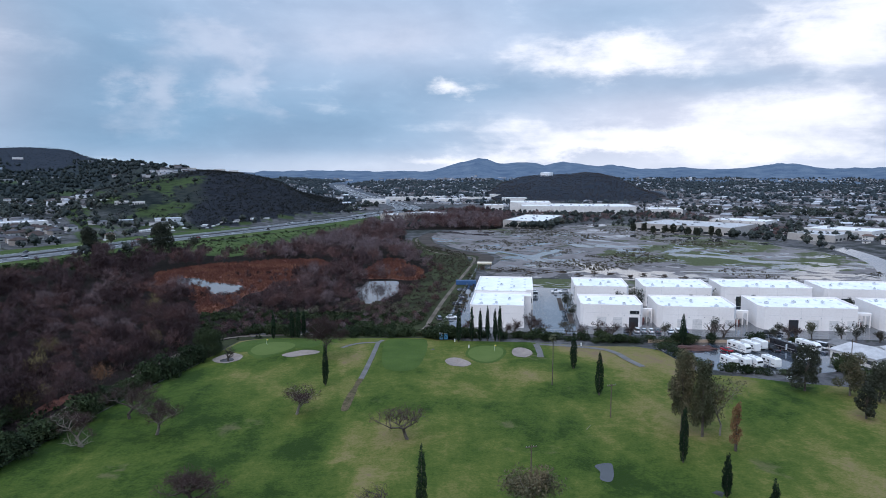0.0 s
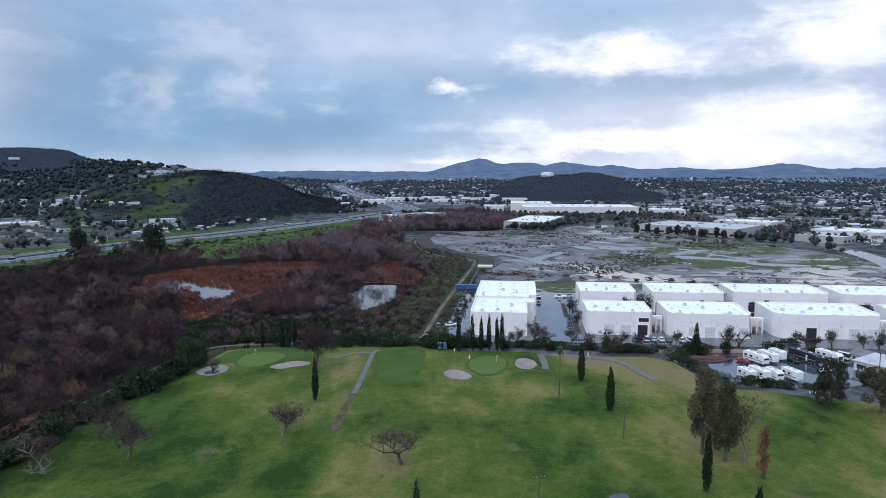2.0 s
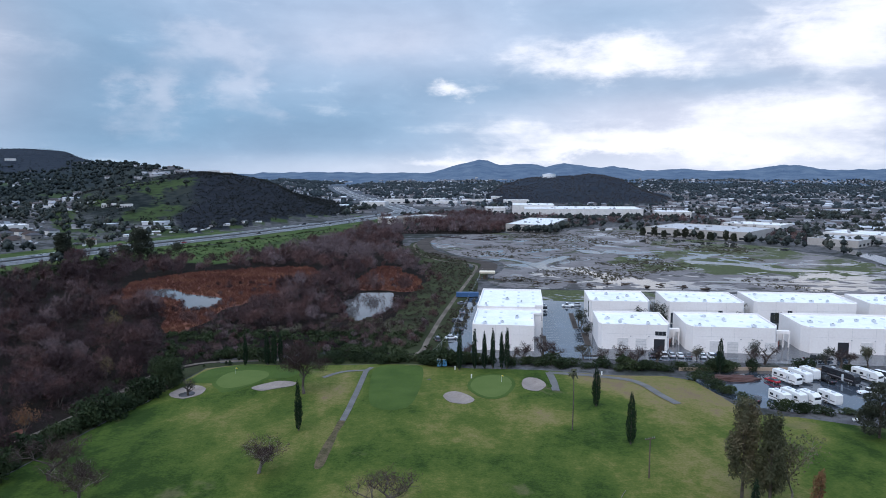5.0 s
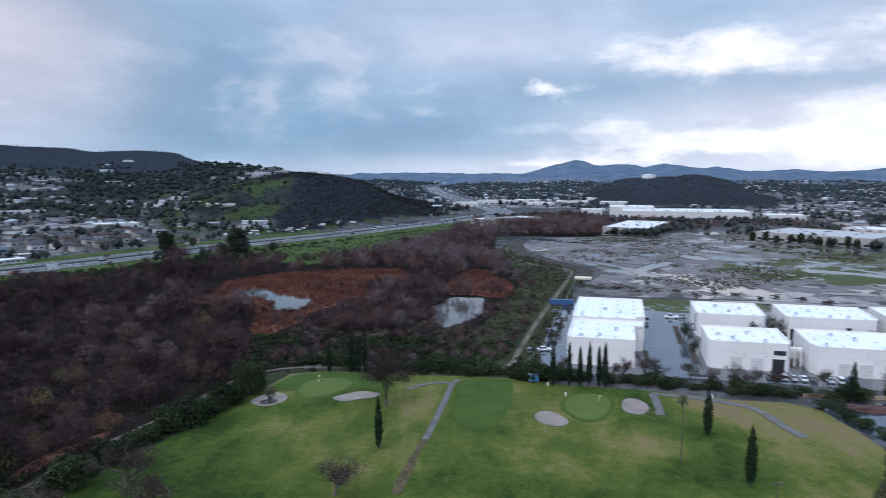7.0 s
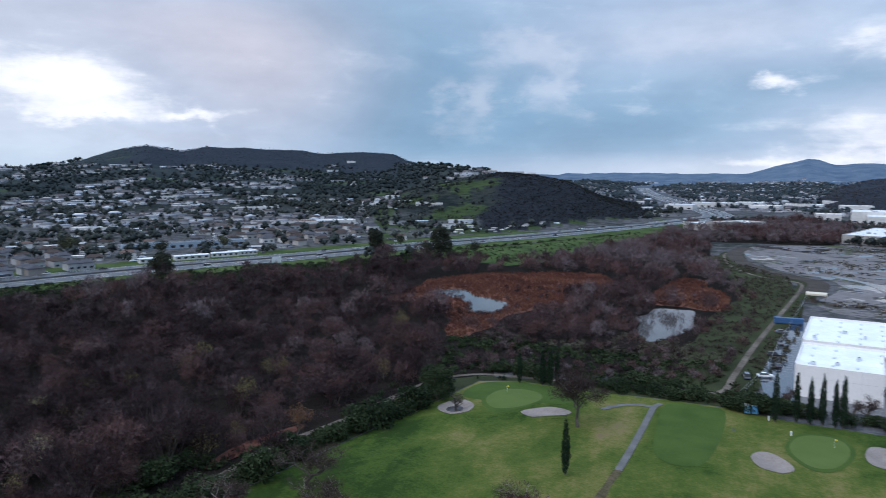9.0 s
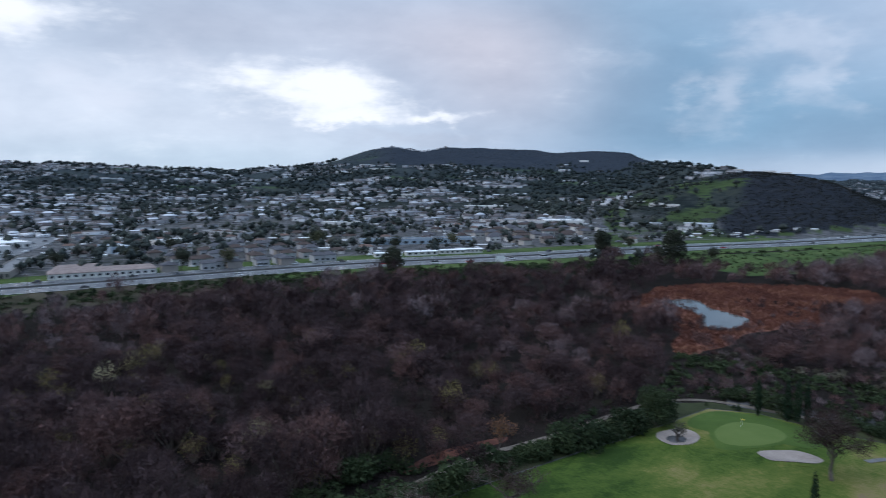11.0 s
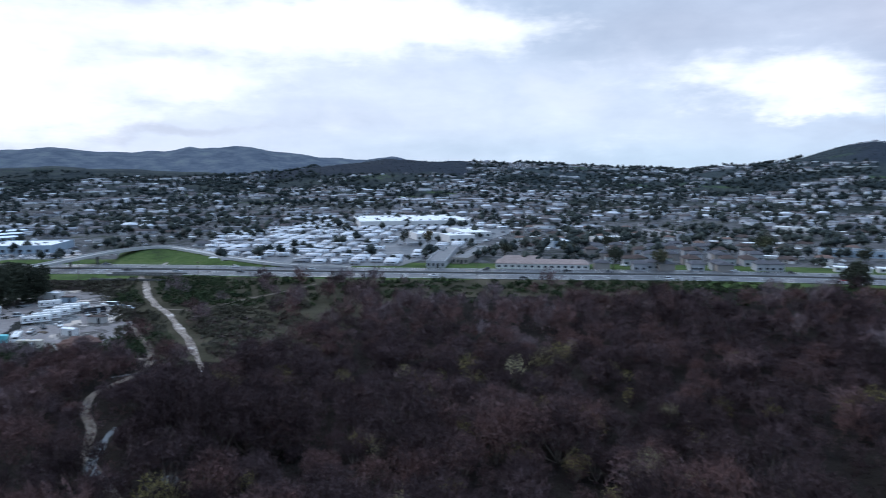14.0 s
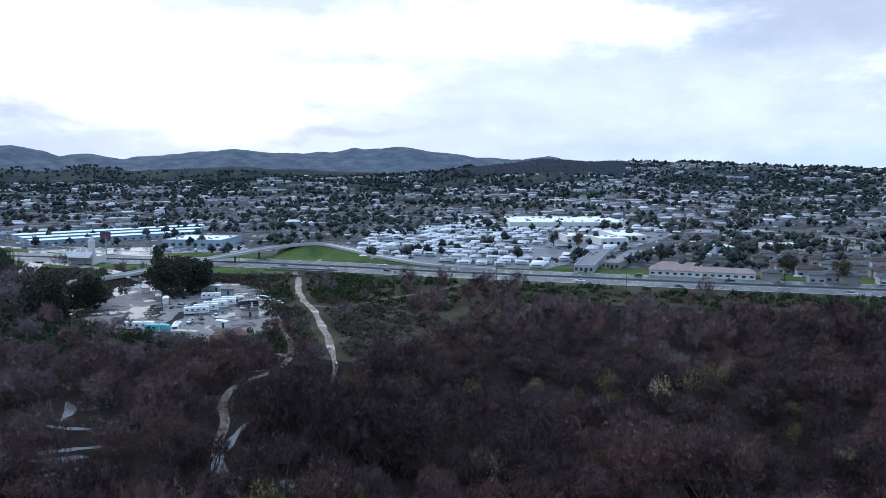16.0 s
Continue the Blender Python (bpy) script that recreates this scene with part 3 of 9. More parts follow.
MOUNTAINS = ((-80, 0.3), (-45, 0.3), (-32, 0.16), (-28.7, 0.09), (-27.3, 0.37), (-25.8, 0.5), (-23.6, 0.14), (-21.2, 0.06), (-18.8, 0.23), (-15.9, 0.02), (-13.7, 0.42), (-12.4, 0.34), (-9.8, 0.66), (-8.2, 0.39), (-6.7, 0.66), (-4.8, 0.49), (-2.9, 0.99),
             (-0.7, 0.4), (0.9, -0.1), (5, -0.14), (8.4, -0.04), (12, -0.08), (16, -0.2), (50, -0.2), (60, 0.1), (62, 0.25), (64, 0.05), (79, 0.6), (82.4, 1.05), (85.5, 0.84), (88, 1.05), (90.8, 1.4), (94.4, 1.92), (97, 1.6), (98, 1.77), (99.6, 1.41),
             (104, 1.31), (107, 1.64), (112, 1.2), (115, 0.86), (117, 1.18), (119.2, 1.0), (120.2, 1.42), (122.2, 1.78), (126, 1.3), (140, 1.4), (170, 0.6), (280, 0.3))


def ease(t):
    t = np.clip(t, 0, 1)
    return t * t * (3 - 2 * t)


def layer(b, r, table, start, crest, drop=0.5, fade=900.0, power=1.0):
    """A ridge whose skyline, seen from the eye's height, follows the table."""
    keys = [k[0] for k in table]
    tilt = np.interp(b, keys, [k[1] for k in table])
    if start is None:
        start, crest = np.interp(b, keys, [k[2] for k in table]), np.interp(b, keys, [k[3] for k in table])
    top = np.maximum(62 + crest * np.tan(np.radians(tilt)), 0)
    t = np.clip((r - start) / (crest - start), 0, 1)
    climb = ease(t ** power)
    if table is HILLS:
        late = 0.55 * t ** 1.15 + 0.45 * ease((t - 0.5) / 0.5)
        climb = climb + (late - climb) * ease((crest - 1500) / 700.0)
    return top * climb * (1 - drop * np.clip((r - crest) / fade, 0, 1))


def polar(x, y):
    dx, dy = np.asarray(x, float) - CENTRE[0], np.asarray(y, float) - CENTRE[1]
    b = np.degrees(np.arctan2(-dx, dy))
    return np.where(b < -80, b + 360, b), np.hypot(dx, dy)


def land(x, y):
    x, y = np.asarray(x, float), np.asarray(y, float)
    b, r = polar(x, y)
    z = layer(b, r, HILLS, None, None, power=0.8)
    knoll = layer(b, r, KNOLL, 1230.0, 1620.0, 1.0, 500.0) * (b > -20.4) * (b < -2.6)
    z = np.maximum(z, knoll)
    z = np.maximum(z, layer(b, r, MIDRIDGE, 2300.0, 3100.0, 0.3) * (b > 91) * (b < 149))
    z = np.maximum(z, layer(b, r, MOUNTAINS, 3300.0, 4400.0, 0.1))
    z = np.maximum(z, layer(b, r, SPUR, 770.0, 1110.0, 0.7, 500.0) * (b > 14.2) * (b < 32.8))
    z = z * np.where(r < 3200, np.clip((near_line(x, y, FREEWAY[65:]) - 45) / 160.0, 0, 1), 1.0)
    z = z - np.where((r > 3000) & (z > 20), 1, 0) * np.clip((4300 - r) / 900.0, 0, 1) * z * 0.7 * fbm(x, y, 420, 19, 3)
    rough = np.clip(z / 25.0, 0, 1)
    z = z + rough * (wave(x, y, 130, 1) * 3.0 + wave(x, y, 48, 2) * 1.3) * np.where(r > 3300, 2.0, 1.0) - rough * 2.0
    return np.maximum(z, 0)


GOLF = [(-100, -80), (-98, 60), (-95, 120), (-92, 150), (-90, 165), (-87, 182), (-82.5, 206), (-79, 219), (-76.5, 236), (-74, 251), (-63, 256), (-46, 254.5), (-20, 256), (-5, 255.5), (9, 251), (30, 249.5), (53, 243.5), (68, 243), (75, 238), (77, 226), (79, 209), (90, 207), (102, 201), (118, 196), (150, 185), (170, 150), (180, 40), (180, -80)]
BUNKERS = (((-75.5, 226), (-72, 231.5), (-67, 229), (-66.5, 224), (-70, 220.5), (-74, 222)), ((-53.5, 227.5), (-50, 232), (-46.5, 234.5), (-42, 233.5), (-42.5, 230.5), (-46, 228), (-50, 225.3)),
           ((0.6, 221.5), (3, 225.3), (6.5, 223), (9, 217.5), (6.5, 214.2), (2.4, 215.8)), ((23.4, 233.5), (25.5, 239), (29, 238), (30.2, 231.5), (27, 225.5), (23.6, 227.5)))
GREENS = (((8.4, 230.8), (10.5, 238.5), (15, 241.5), (19.3, 240), (20.5, 232), (17.2, 222.5), (13, 220.3), (9.6, 224.5)), ((-65.5, 234), (-64.5, 242), (-59, 246), (-53.5, 244.5), (-51.6, 238.5), (-55, 231), (-61, 228.3)))


def turf_bed(x, y):
    """The turf itself, cut deeper under the bunkers' sand."""
    z = turf_height(x, y)
    for g in BUNKERS:
        d = near_line(x, y, list(g) + [g[0]])
        z = z - np.where(inside(x, y, list(g)), np.clip(d * 0.9 - 0.15, 0, 1.0), 0)
    return z


def turf_height(x, y):
    x, y = np.asarray(x, float), np.asarray(y, float)
    edge = np.clip(near_line(x, y, GOLF + GOLF[:1]) / 14.0, 0, 1)
    z = 0.05 + edge * (0.45 + wave(x, y, 30, 3) * 0.4)
    for g in GREENS:
        cx, cy = np.mean([p[0] for p in g]), np.mean([p[1] for p in g])
        z = z + 0.5 * np.exp(-((x - cx) ** 2 + (y - cy) ** 2) / 160.0)
    for g in BUNKERS:
        d = near_line(x, y, list(g) + [g[0]])
        z = z - np.where(inside(x, y, list(g)), np.minimum(d * 0.2, 0.5), 0) + 0.22 * np.exp(-((d - 0.8) / 1.3) ** 2)
    return z


# one sheet of ground out to the far mountains
ang = np.concatenate([np.radians(np.arange(-45, 135, 0.36)), np.radians(np.arange(135, 315, 4.0))])
rad = np.concatenate([[0.0], np.geomspace(12.0, 4860.0, 160)])
A, R = np.meshgrid(ang, rad)
gx, gy = CENTRE[0] - np.sin(A) * R, CENTRE[1] + np.cos(A) * R
gz = land(gx, gy)
na, nr = len(ang), len(rad)
idx = np.arange(na * nr).reshape(nr, na)
nxt = np.roll(idx, -1, axis=1)
quads = np.stack([idx[:-1], nxt[:-1], nxt[1:], idx[1:]], -1).reshape(-1, 4)
tris = np.concatenate([quads[:, [0, 1, 2]], quads[:, [0, 2, 3]]])
fx, fy = gx.ravel(), gy.ravel()
bear, dist = polar(fx, fy)
west = np.interp(fy, [p[1] for p in FREEWAY], [p[0] for p in FREEWAY])
WOODS = [(-100, -300), (-100, 60), (-97, 150), (-93, 180), (-89, 215), (-84, 250), (-60, 268), (0, 268), (14, 340), (20, 420), (16, 520), (-10, 575), (-34, 625), (-40, 720), (60, 740), (90, 900), (40, 1060), (-60, 1060), (-75, 985), (-100, 850), (-185, 660), (-240, 560), (-300, 440), (-362, 300), (-402, 157), (-425, 74), (-445, 0), (-470, -120), (-490, -300)]
woods_w = inside(fx, fy, WOODS).astype(float)
brush = np.clip((22.5 + 9 * (fbm(fx, fy, 130, 5) - 0.5) - bear) / 4.0, 0, 1) * ((bear > 6) & (fx < west - 60) & (dist < 1500))
brush = np.maximum(brush, ((bear > -21) & (bear < -2.5) & (dist > 1240) & (dist < 2100)) * np.clip((gz.ravel() - 1.0) / 4.0, 0, 1))
brush = np.maximum(brush, np.clip((gz.ravel() - 40 - 90 * (fbm(fx, fy, 260, 7) - 0.3)) / 30.0, 0, 1) * np.clip((bear - 24) / 4.0, 0, 1) * np.clip((52 + 8 * (fbm(fx, fy, 200, 8) - 0.5) - bear) / 6.0, 0, 1) * (dist < 3000))
brush = np.maximum(brush, ((bear > 80) & (dist > 2250)).astype(float) * 0.25)
brush = np.maximum(brush, np.clip((dist - 1880 - 200 * (fbm(fx, fy, 180, 6) - 0.5)) / 60.0, 0, 1) * ((bear > 75.8) & (bear < 92) & (dist < 2900)))
grass = np.clip(3.0 * fbm(fx, fy, 140, 9, 4) - 1.65, 0, 0.75) * (fx < west - 40) * (gz.ravel() > 6)
grass = np.maximum(grass, ((bear > 19) & (bear < 28) & (dist > 790) & (dist < 1180) & (gz.ravel() > 5)) * np.clip(4.0 * fbm(fx, fy, 55, 17, 5) - 1.85, 0, 0.8))
grass = np.maximum(grass, ((bear > 4) & (bear < 30) & (dist > 560) & (dist < 1000) & (gz.ravel() < 14) & (fx < west - 45)) * np.clip(2.2 * fbm(fx, fy, 50, 18, 4) - 0.6, 0, 0.7))
grass = np.maximum(grass, inside(fx, fy, [(150, 700), (330, 560), (300, 480), (120, 480)]) * np.clip(wave(fx, fy, 60, 4), 0, 1))
# far: how much distance haze is painted into the ground colour
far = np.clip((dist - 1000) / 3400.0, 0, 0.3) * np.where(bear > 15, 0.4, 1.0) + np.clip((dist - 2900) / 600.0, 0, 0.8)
ground = big_mesh("ground", np.stack([fx, fy, gz.ravel()], 1), tris, None)
ground.materials.clear()
hill = np.clip((gz.ravel() - 3) / 10.0, 0, 1) * (bear > 3)
for name, w in (("woods", woods_w), ("hill", hill), ("brush", brush), ("grass", grass), ("far", far), ("inland_haze", np.clip((bear - 74) / 10.0, 0, 1))):
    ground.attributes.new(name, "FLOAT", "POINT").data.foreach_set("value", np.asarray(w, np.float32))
ground.polygons.foreach_set("use_smooth", [True] * len(ground.polygons))

ma = bpy.data.materials.new("valley_and_hills")
ma.use_nodes = True
g = Graph(ma.node_tree)
pos = g.add("ShaderNodeNewGeometry").outputs["Position"]
n1, n2, n3 = g.noise(pos, 0.012, 6.0, 0.6), g.noise(pos, 0.09, 5.0, 0.65), g.noise(pos, 0.9, 4.0, 0.6)
blend = g.m("ADD", g.m("MULTIPLY", n1, 0.45), g.m("MULTIPLY", n2, 0.55))
town = g.ramp(blend, ((0.34, (0.024, 0.030, 0.026)), (0.43, (0.042, 0.046, 0.042)), (0.49, (0.078, 0.078, 0.082)), (0.54, (0.125, 0.123, 0.128)), (0.59, (0.046, 0.050, 0.040)), (0.68, (0.027, 0.034, 0.024))))
# woods floor: shade between the crowns is painted into this near-black litter
floor_ = g.ramp(blend, ((0.3, (0.009, 0.008, 0.0075)), (0.7, (0.026, 0.021, 0.018))))
# the scrub ramp leans blue to carry some distance haze as well
scrub = g.ramp(g.m("ADD", g.m("MULTIPLY", n2, 0.6), g.m("MULTIPLY", n3, 0.4)), ((0.3, (0.010, 0.013, 0.018)), (0.52, (0.020, 0.023, 0.029)), (0.72, (0.040, 0.040, 0.044))))
lawn = g.ramp(blend, ((0.35, (0.026, 0.040, 0.018)), (0.65, (0.058, 0.084, 0.033))))
# haze colours for far hills and mountains, greyer on the inland side
distance_haze = g.ramp(g.m("ADD", g.m("MULTIPLY", n1, 0.7), g.m("MULTIPLY", n2, 0.3)), ((0.36, (0.066, 0.100, 0.155)), (0.5, (0.095, 0.135, 0.190)), (0.62, (0.130, 0.170, 0.220))))
inland_haze = g.ramp(g.m("ADD", g.m("MULTIPLY", n1, 0.7), g.m("MULTIPLY", n2, 0.3)), ((0.36, (0.062, 0.078, 0.108)), (0.5, (0.094, 0.114, 0.148)), (0.62, (0.132, 0.155, 0.172))))
distance_haze = g.mix(g.attr("inland_haze"), distance_haze, inland_haze)
slope = g.ramp(blend, ((0.36, (0.008, 0.012, 0.013)), (0.48, (0.016, 0.022, 0.021)), (0.56, (0.026, 0.032, 0.026)), (0.66, (0.046, 0.050, 0.038))))
wob = g.m("MULTIPLY", g.m("SUBTRACT", n2, 0.5), 1.2)
col = g.mix(g.m("MULTIPLY", g.attr("hill"), 0.9), town, slope)
col = g.mix(g.step(g.m("ADD", g.attr("grass"), wob), 0.35, 0.65), col, lawn)
col = g.mix(g.step(g.m("ADD", g.attr("brush"), wob), 0.35, 0.65), col, scrub)
col = g.mix(g.step(g.m("ADD", g.attr("woods"), wob), 0.4, 0.6), col, floor_)
col = g.mix(g.m("MULTIPLY", g.attr("far"), 0.9), col, distance_haze)
bsdf = ma.node_tree.nodes["Principled BSDF"]
g.put(bsdf.inputs["Base Color"], col)
bsdf.inputs["Roughness"].default_value, bsdf.inputs["Specular IOR Level"].default_value = 0.95, 0.02
g.put(bsdf.inputs["Normal"], g.add("ShaderNodeBump", Strength=0.7, Distance=1.5, Height=n3).outputs[0])
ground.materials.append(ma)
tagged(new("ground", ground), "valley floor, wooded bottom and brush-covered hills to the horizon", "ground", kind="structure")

# golf course
sheet("fairway_ground", GOLF, M["turf"], turf_bed, 2.1, "patchy green and yellowed golf course grass with worn spots", "grass")
sheet("tee_box", rounded([(-20.5, 252), (-20.5, 232), (-18, 213), (-9, 212), (-6, 230), (-6, 252), (-12, 254)], 3), M["mown"], turf_height, 2.4, "freshly mown darker green tee grass", "grass", lift=0.06)
for g_ in GREENS:
    c = Vector((np.mean([p[0] for p in g_]), np.mean([p[1] for p in g_])))
    sheet("apron", rounded([tuple(c + (Vector(p) - c) * 1.16) for p in g_], 3), M["mown"], turf_height, 2.4, "darker mown apron round a putting green", "grass", lift=0.07)
    sheet("putting_green", rounded(list(g_), 4), M["green"], turf_height, 2.0, "smooth pale putting green", "grass", lift=0.10)
sheet("green_rough", ragged_edge([(-72.5, 234), (-72.5, 248), (-62, 253.5), (-47, 251.5), (-44, 245), (-46, 238), (-52, 235.5), (-57, 227), (-62, 225), (-65, 232)], 1.6, 44, 5), M["mown"], turf_height, 1.5, "greener rough grass round the putting green", "grass", lift=0.05)
for b_ in BUNKERS:
    c = Vector((np.mean([p[0] for p in b_]), np.mean([p[1] for p in b_])))
    sheet("bunker_edge", rounded([tuple(c + (Vector(p) - c) * 1.65) for p in b_], 4), M["turf"], turf_bed, 0.8, "rough grass bank round a sand bunker", "grass", lift=0.03)
    sheet("sand_bunker", rounded(list(b_), 4), M["sand"], turf_height, 0.8, "pale grey-pink sand bunker on the golf course", "bunker", lift=0.10)
for line, w in (([(-22.0, 251.5), (-23.2, 247), (-23.3, 240), (-23.5, 229), (-23.8, 214), (-24.3, 203)], 1.6), ([(-23.0, 247.8), (-28.5, 247.1), (-32.2, 244.4), (-35.2, 239.7)], 1.6), ([(33.2, 246), (33, 236), (32.2, 226.5)], 2.2),
                ([(33, 246), (45, 243), (55, 238), (58.2, 232), (60.3, 223.5), (62.8, 215.5)], 2.4)):
    ribbon("cart_path", [tuple(p) for p in curve(line, 4)], w, M["path"], turf_height, 0.12, "worn grey concrete golf cart path", "path")
sheet("worn_patch", ragged_edge([(-23.4, 203.5), (-24.0, 196), (-24.0, 187), (-24.6, 176), (-26.4, 176), (-26.2, 187), (-25.4, 196), (-25.0, 203.5)], 0.9, 97, 5), mat("bare_brown_earth", ((0.2, (0.050, 0.048, 0.022)), (0.8, (0.125, 0.095, 0.060))), 0.5, 2.5, 0.95, 0.4, gain=2.6), turf_height, 1.5, "bare worn earth where the cart path ends", "path", lift=0.06)
ribbon("dirt_track", [tuple(p) for p in curve([(-102, -60), (-101, 60), (-98.5, 150), (-98.3, 183), (-95, 198), (-92.4, 211), (-89.5, 233), (-86, 248), (-76, 258), (-57, 261), (-28, 264), (-9, 268), (-5, 290), (0, 330), (9.4, 395), (17.8, 451), (22.3, 490), (18, 504), (2, 516), (-10, 540), (-18, 568), (-24, 624), (-19, 652), (-6, 684)], 4)], 1.9, M["dirt"], flat_ground, 0.06, "pale dirt track along the woods and levee", "path")
sheet("puddle", ragged_edge([(32.1, 141.2), (35.6, 142.2), (35.2, 137.6), (33.7, 133.6), (31.9, 134.4), (32.6, 138)], 0.7, 91, 5), M["pond"], turf_height, 1.5, "grey puddle standing on the wet grass", "water", lift=0.07)

sheet("weedy_field", ragged_edge([(112, 478), (160, 455), (230, 440), (286, 448), (291, 520), (270, 600), (225, 668), (190, 640), (165, 570), (125, 520)], 26, 3), M["weedy_mud"], flat_ground, 0, "green weeds with puddles on the lot", "grass", lift=0.11)
# wet yards, graded mud, ponds and river
POOLS = ([(40, 536), (52, 512), (62, 486), (68, 470), (72, 476), (70, 500), (84, 522), (96, 545), (88, 546), (74, 524), (62, 508), (50, 530)], [(170, 520), (186, 514), (205, 500), (214, 488), (206, 484), (190, 496), (168, 508)], [(205, 482), (228, 476), (240, 466), (224, 462), (206, 470)],
         [(84, 398), (110, 399), (150, 396), (190, 391), (180, 388), (140, 391), (100, 393)], [(128, 628), (140, 622), (146, 606), (138, 606), (128, 616)], [(106, 590), (118, 584), (122, 562), (114, 562), (106, 574)], [(-4, 706), (14, 700), (18, 686), (4, 688)], [(150, 428), (190, 424), (232, 414), (228, 410), (188, 417), (150, 423)])
for k, p_ in enumerate(POOLS):
    sheet("pool", ragged_edge(p_, 3.0, 300 + k, 5), M["pond"], flat_ground, 0, "sheet of rain water standing on the mud", "water", lift=0.13)
sheet("industrial_yard", [(4, 262), (30, 265), (55, 262), (80, 259.5), (160, 252), (265, 243), (265, 382), (100, 388), (30, 392), (14, 380), (8, 340), (2, 290)], M["asphalt"], flat_ground, 0, "wet asphalt yard mirroring the sky", "pavement", lift=0.05)
MUD = [(26, 432), (40, 405), (104, 402), (245, 386), (285, 430), (290, 500), (284, 553), (259, 621), (237, 700), (196, 815), (120, 770), (69, 744), (10, 715), (-8, 690), (-10, 640), (-3, 600), (9, 558), (24, 536), (36, 521), (41, 503), (37, 470)]
sheet("graded_lot", rounded(MUD, 3), M["mud"], flat_ground, 0, "graded muddy lot with standing water and weeds", "ground", lift=0.06)
ribbon("channel_bank", [tuple(p) for p in curve([(-10, 690), (-17, 645), (-12, 593), (0, 551), (17, 525), (27, 512), (31, 500), (29, 480), (25, 462)], 6)], 11.0, M["soil"], flat_ground, 0.10, "dark soaked drainage channel bed", "ground")
sheet("trailer_lot", ragged_edge([(-300, -62), (-345, -78), (-400, -78), (-404, -26), (-372, -2), (-330, 14), (-296, 22), (-270, 6), (-284, -30)], 11, 12), wet_mud("gravel_yard", 0.60, 0.505), flat_ground, 0, "pale wet gravel yard with brown mud and puddles", "ground", lift=0.06)
sheet("storage_yard", [(76, 246), (72, 236), (82, 215), (90, 211), (110, 209), (132, 214), (138, 236), (118, 246), (95, 250)], M["asphalt"], flat_ground, 0, "wet asphalt storage yard for motorhomes", "pavement", lift=0.055)
POND1 = ragged_edge([(-154, 388), (-150, 397), (-143, 402), (-130, 388), (-109, 373), (-106, 352), (-112, 346), (-119, 350), (-124, 366), (-138, 378)], 5, 83, 5)
POND2 = ragged_edge([(-46, 352), (-46, 368), (-40, 387), (-30, 390), (-24, 383), (-23.5, 354), (-29, 335), (-36, 321), (-44, 332)], 6, 81, 5)
sheet("pond", POND1, M["pond"], flat_ground, 0, "still pond mirroring the grey sky among reeds", "water", lift=0.12)
sheet("pond", POND2, M["pond"], flat_ground, 0, "still pond mirroring the sky beside bare trees", "water", lift=0.12)
RIVER = [(-520, 0), (-450, -4), (-429, 2), (-400, 8), (-377, 14), (-352, 22), (-333, 30), (-305, 39), (-278, 47), (-255, 53), (-238, 57), (-215, 59)]
RIVER = [tuple(p) for p in curve(RIVER, 8)]
left_bank, right_bank = [], []
for i, p in enumerate(RIVER):
    d = (Vector(RIVER[min(i + 1, len(RIVER) - 1)]) - Vector(RIVER[max(i - 1, 0)])).normalized()
    for bank_, s, sd in ((left_bank, 1, 61), (right_bank, -1, 62)):
        w = (0.4 + 2.3 * float(fbm(p[0], p[1], 8, sd, 3))) * (1.0 - 0.75 * (i / len(RIVER)) ** 4)
        bank_.append((p[0] - d.y * s * w, p[1] + d.x * s * w))
sheet("river", left_bank + right_bank[::-1], M["river"], flat_ground, 0, "swollen brown muddy river", "water", lift=0.10)
STREAMS = [[(-311, 21), (-286, 29), (-269, 35.5), (-250, 39.4), (-237, 38.5), (-226, 34), (-217, 31), (-203, 33), (-190, 38), (-172, 42), (-158, 49), (-140, 58)], [(-343, 24), (-337, 41), (-345, 50), (-358, 60), (-382, 83), (-400, 96)], [(-270, 10), (-262, 22), (-252, 40)]]
for s_ in STREAMS:
    ribbon("sandy_track", [tuple(p) for p in curve(s_, 4)], 2.3, M["dirt"], flat_ground, 0.07, "pale sandy track washed by the flood", "path")
FLOOD = [[(-262, -66), (-268, -58), (-276, -50)], [(-205, -10), (-198, -5), (-190, -3)], [(-234, 31), (-236, 40), (-229, 50), (-217, 64)], [(-187, -5), (-185.5, 1), (-185, 7)], [(-170, -2), (-171, 4), (-173, 10), (-174.5, 16)], [(-166, 2), (-167, 9), (-169, 15)], [(-215.4, -35.0), (-218.6, -30.5), (-223.0, -27.1)], [(-155.5, 11), (-158.5, 15), (-161.5, 20), (-164, 24)], [(-157.5, 8.5), (-160.5, 13), (-163, 17)], [(-190.0, 43.4), (-175.7, 43.2), (-163.6, 45.1), (-158.4, 52.1)], [(-158.6, 60.6), (-155.6, 62.2), (-153.1, 63.1)]]
FLOODED = [(-209, -17), (-203, -6), (-193, 0), (-187, 6), (-178, 14), (-168, 24), (-160, 24), (-155, 17), (-154, 10), (-163, 4), (-176, -6), (-186, -8), (-198, -18)]
for w_ in FLOOD:
    line_ = curve(w_, 6)
    one, two = [], []
    for i, p in enumerate(line_):
        d = (line_[min(i + 1, len(line_) - 1)] - line_[max(i - 1, 0)]).normalized()
        w = (0.2 + 1.9 * float(fbm(p.x, p.y, 4, 65, 3))) * math.sin(math.pi * (i + 0.6) / (len(line_) + 0.2)) ** 0.5
        one.append((p.x - d.y * w, p.y + d.x * w)), two.append((p.x + d.y * w, p.y - d.x * w))
    sheet("flood_water", one + two[::-1], M["pond"], flat_ground, 0, "shallow flood water between bare trees", "water", lift=0.10)

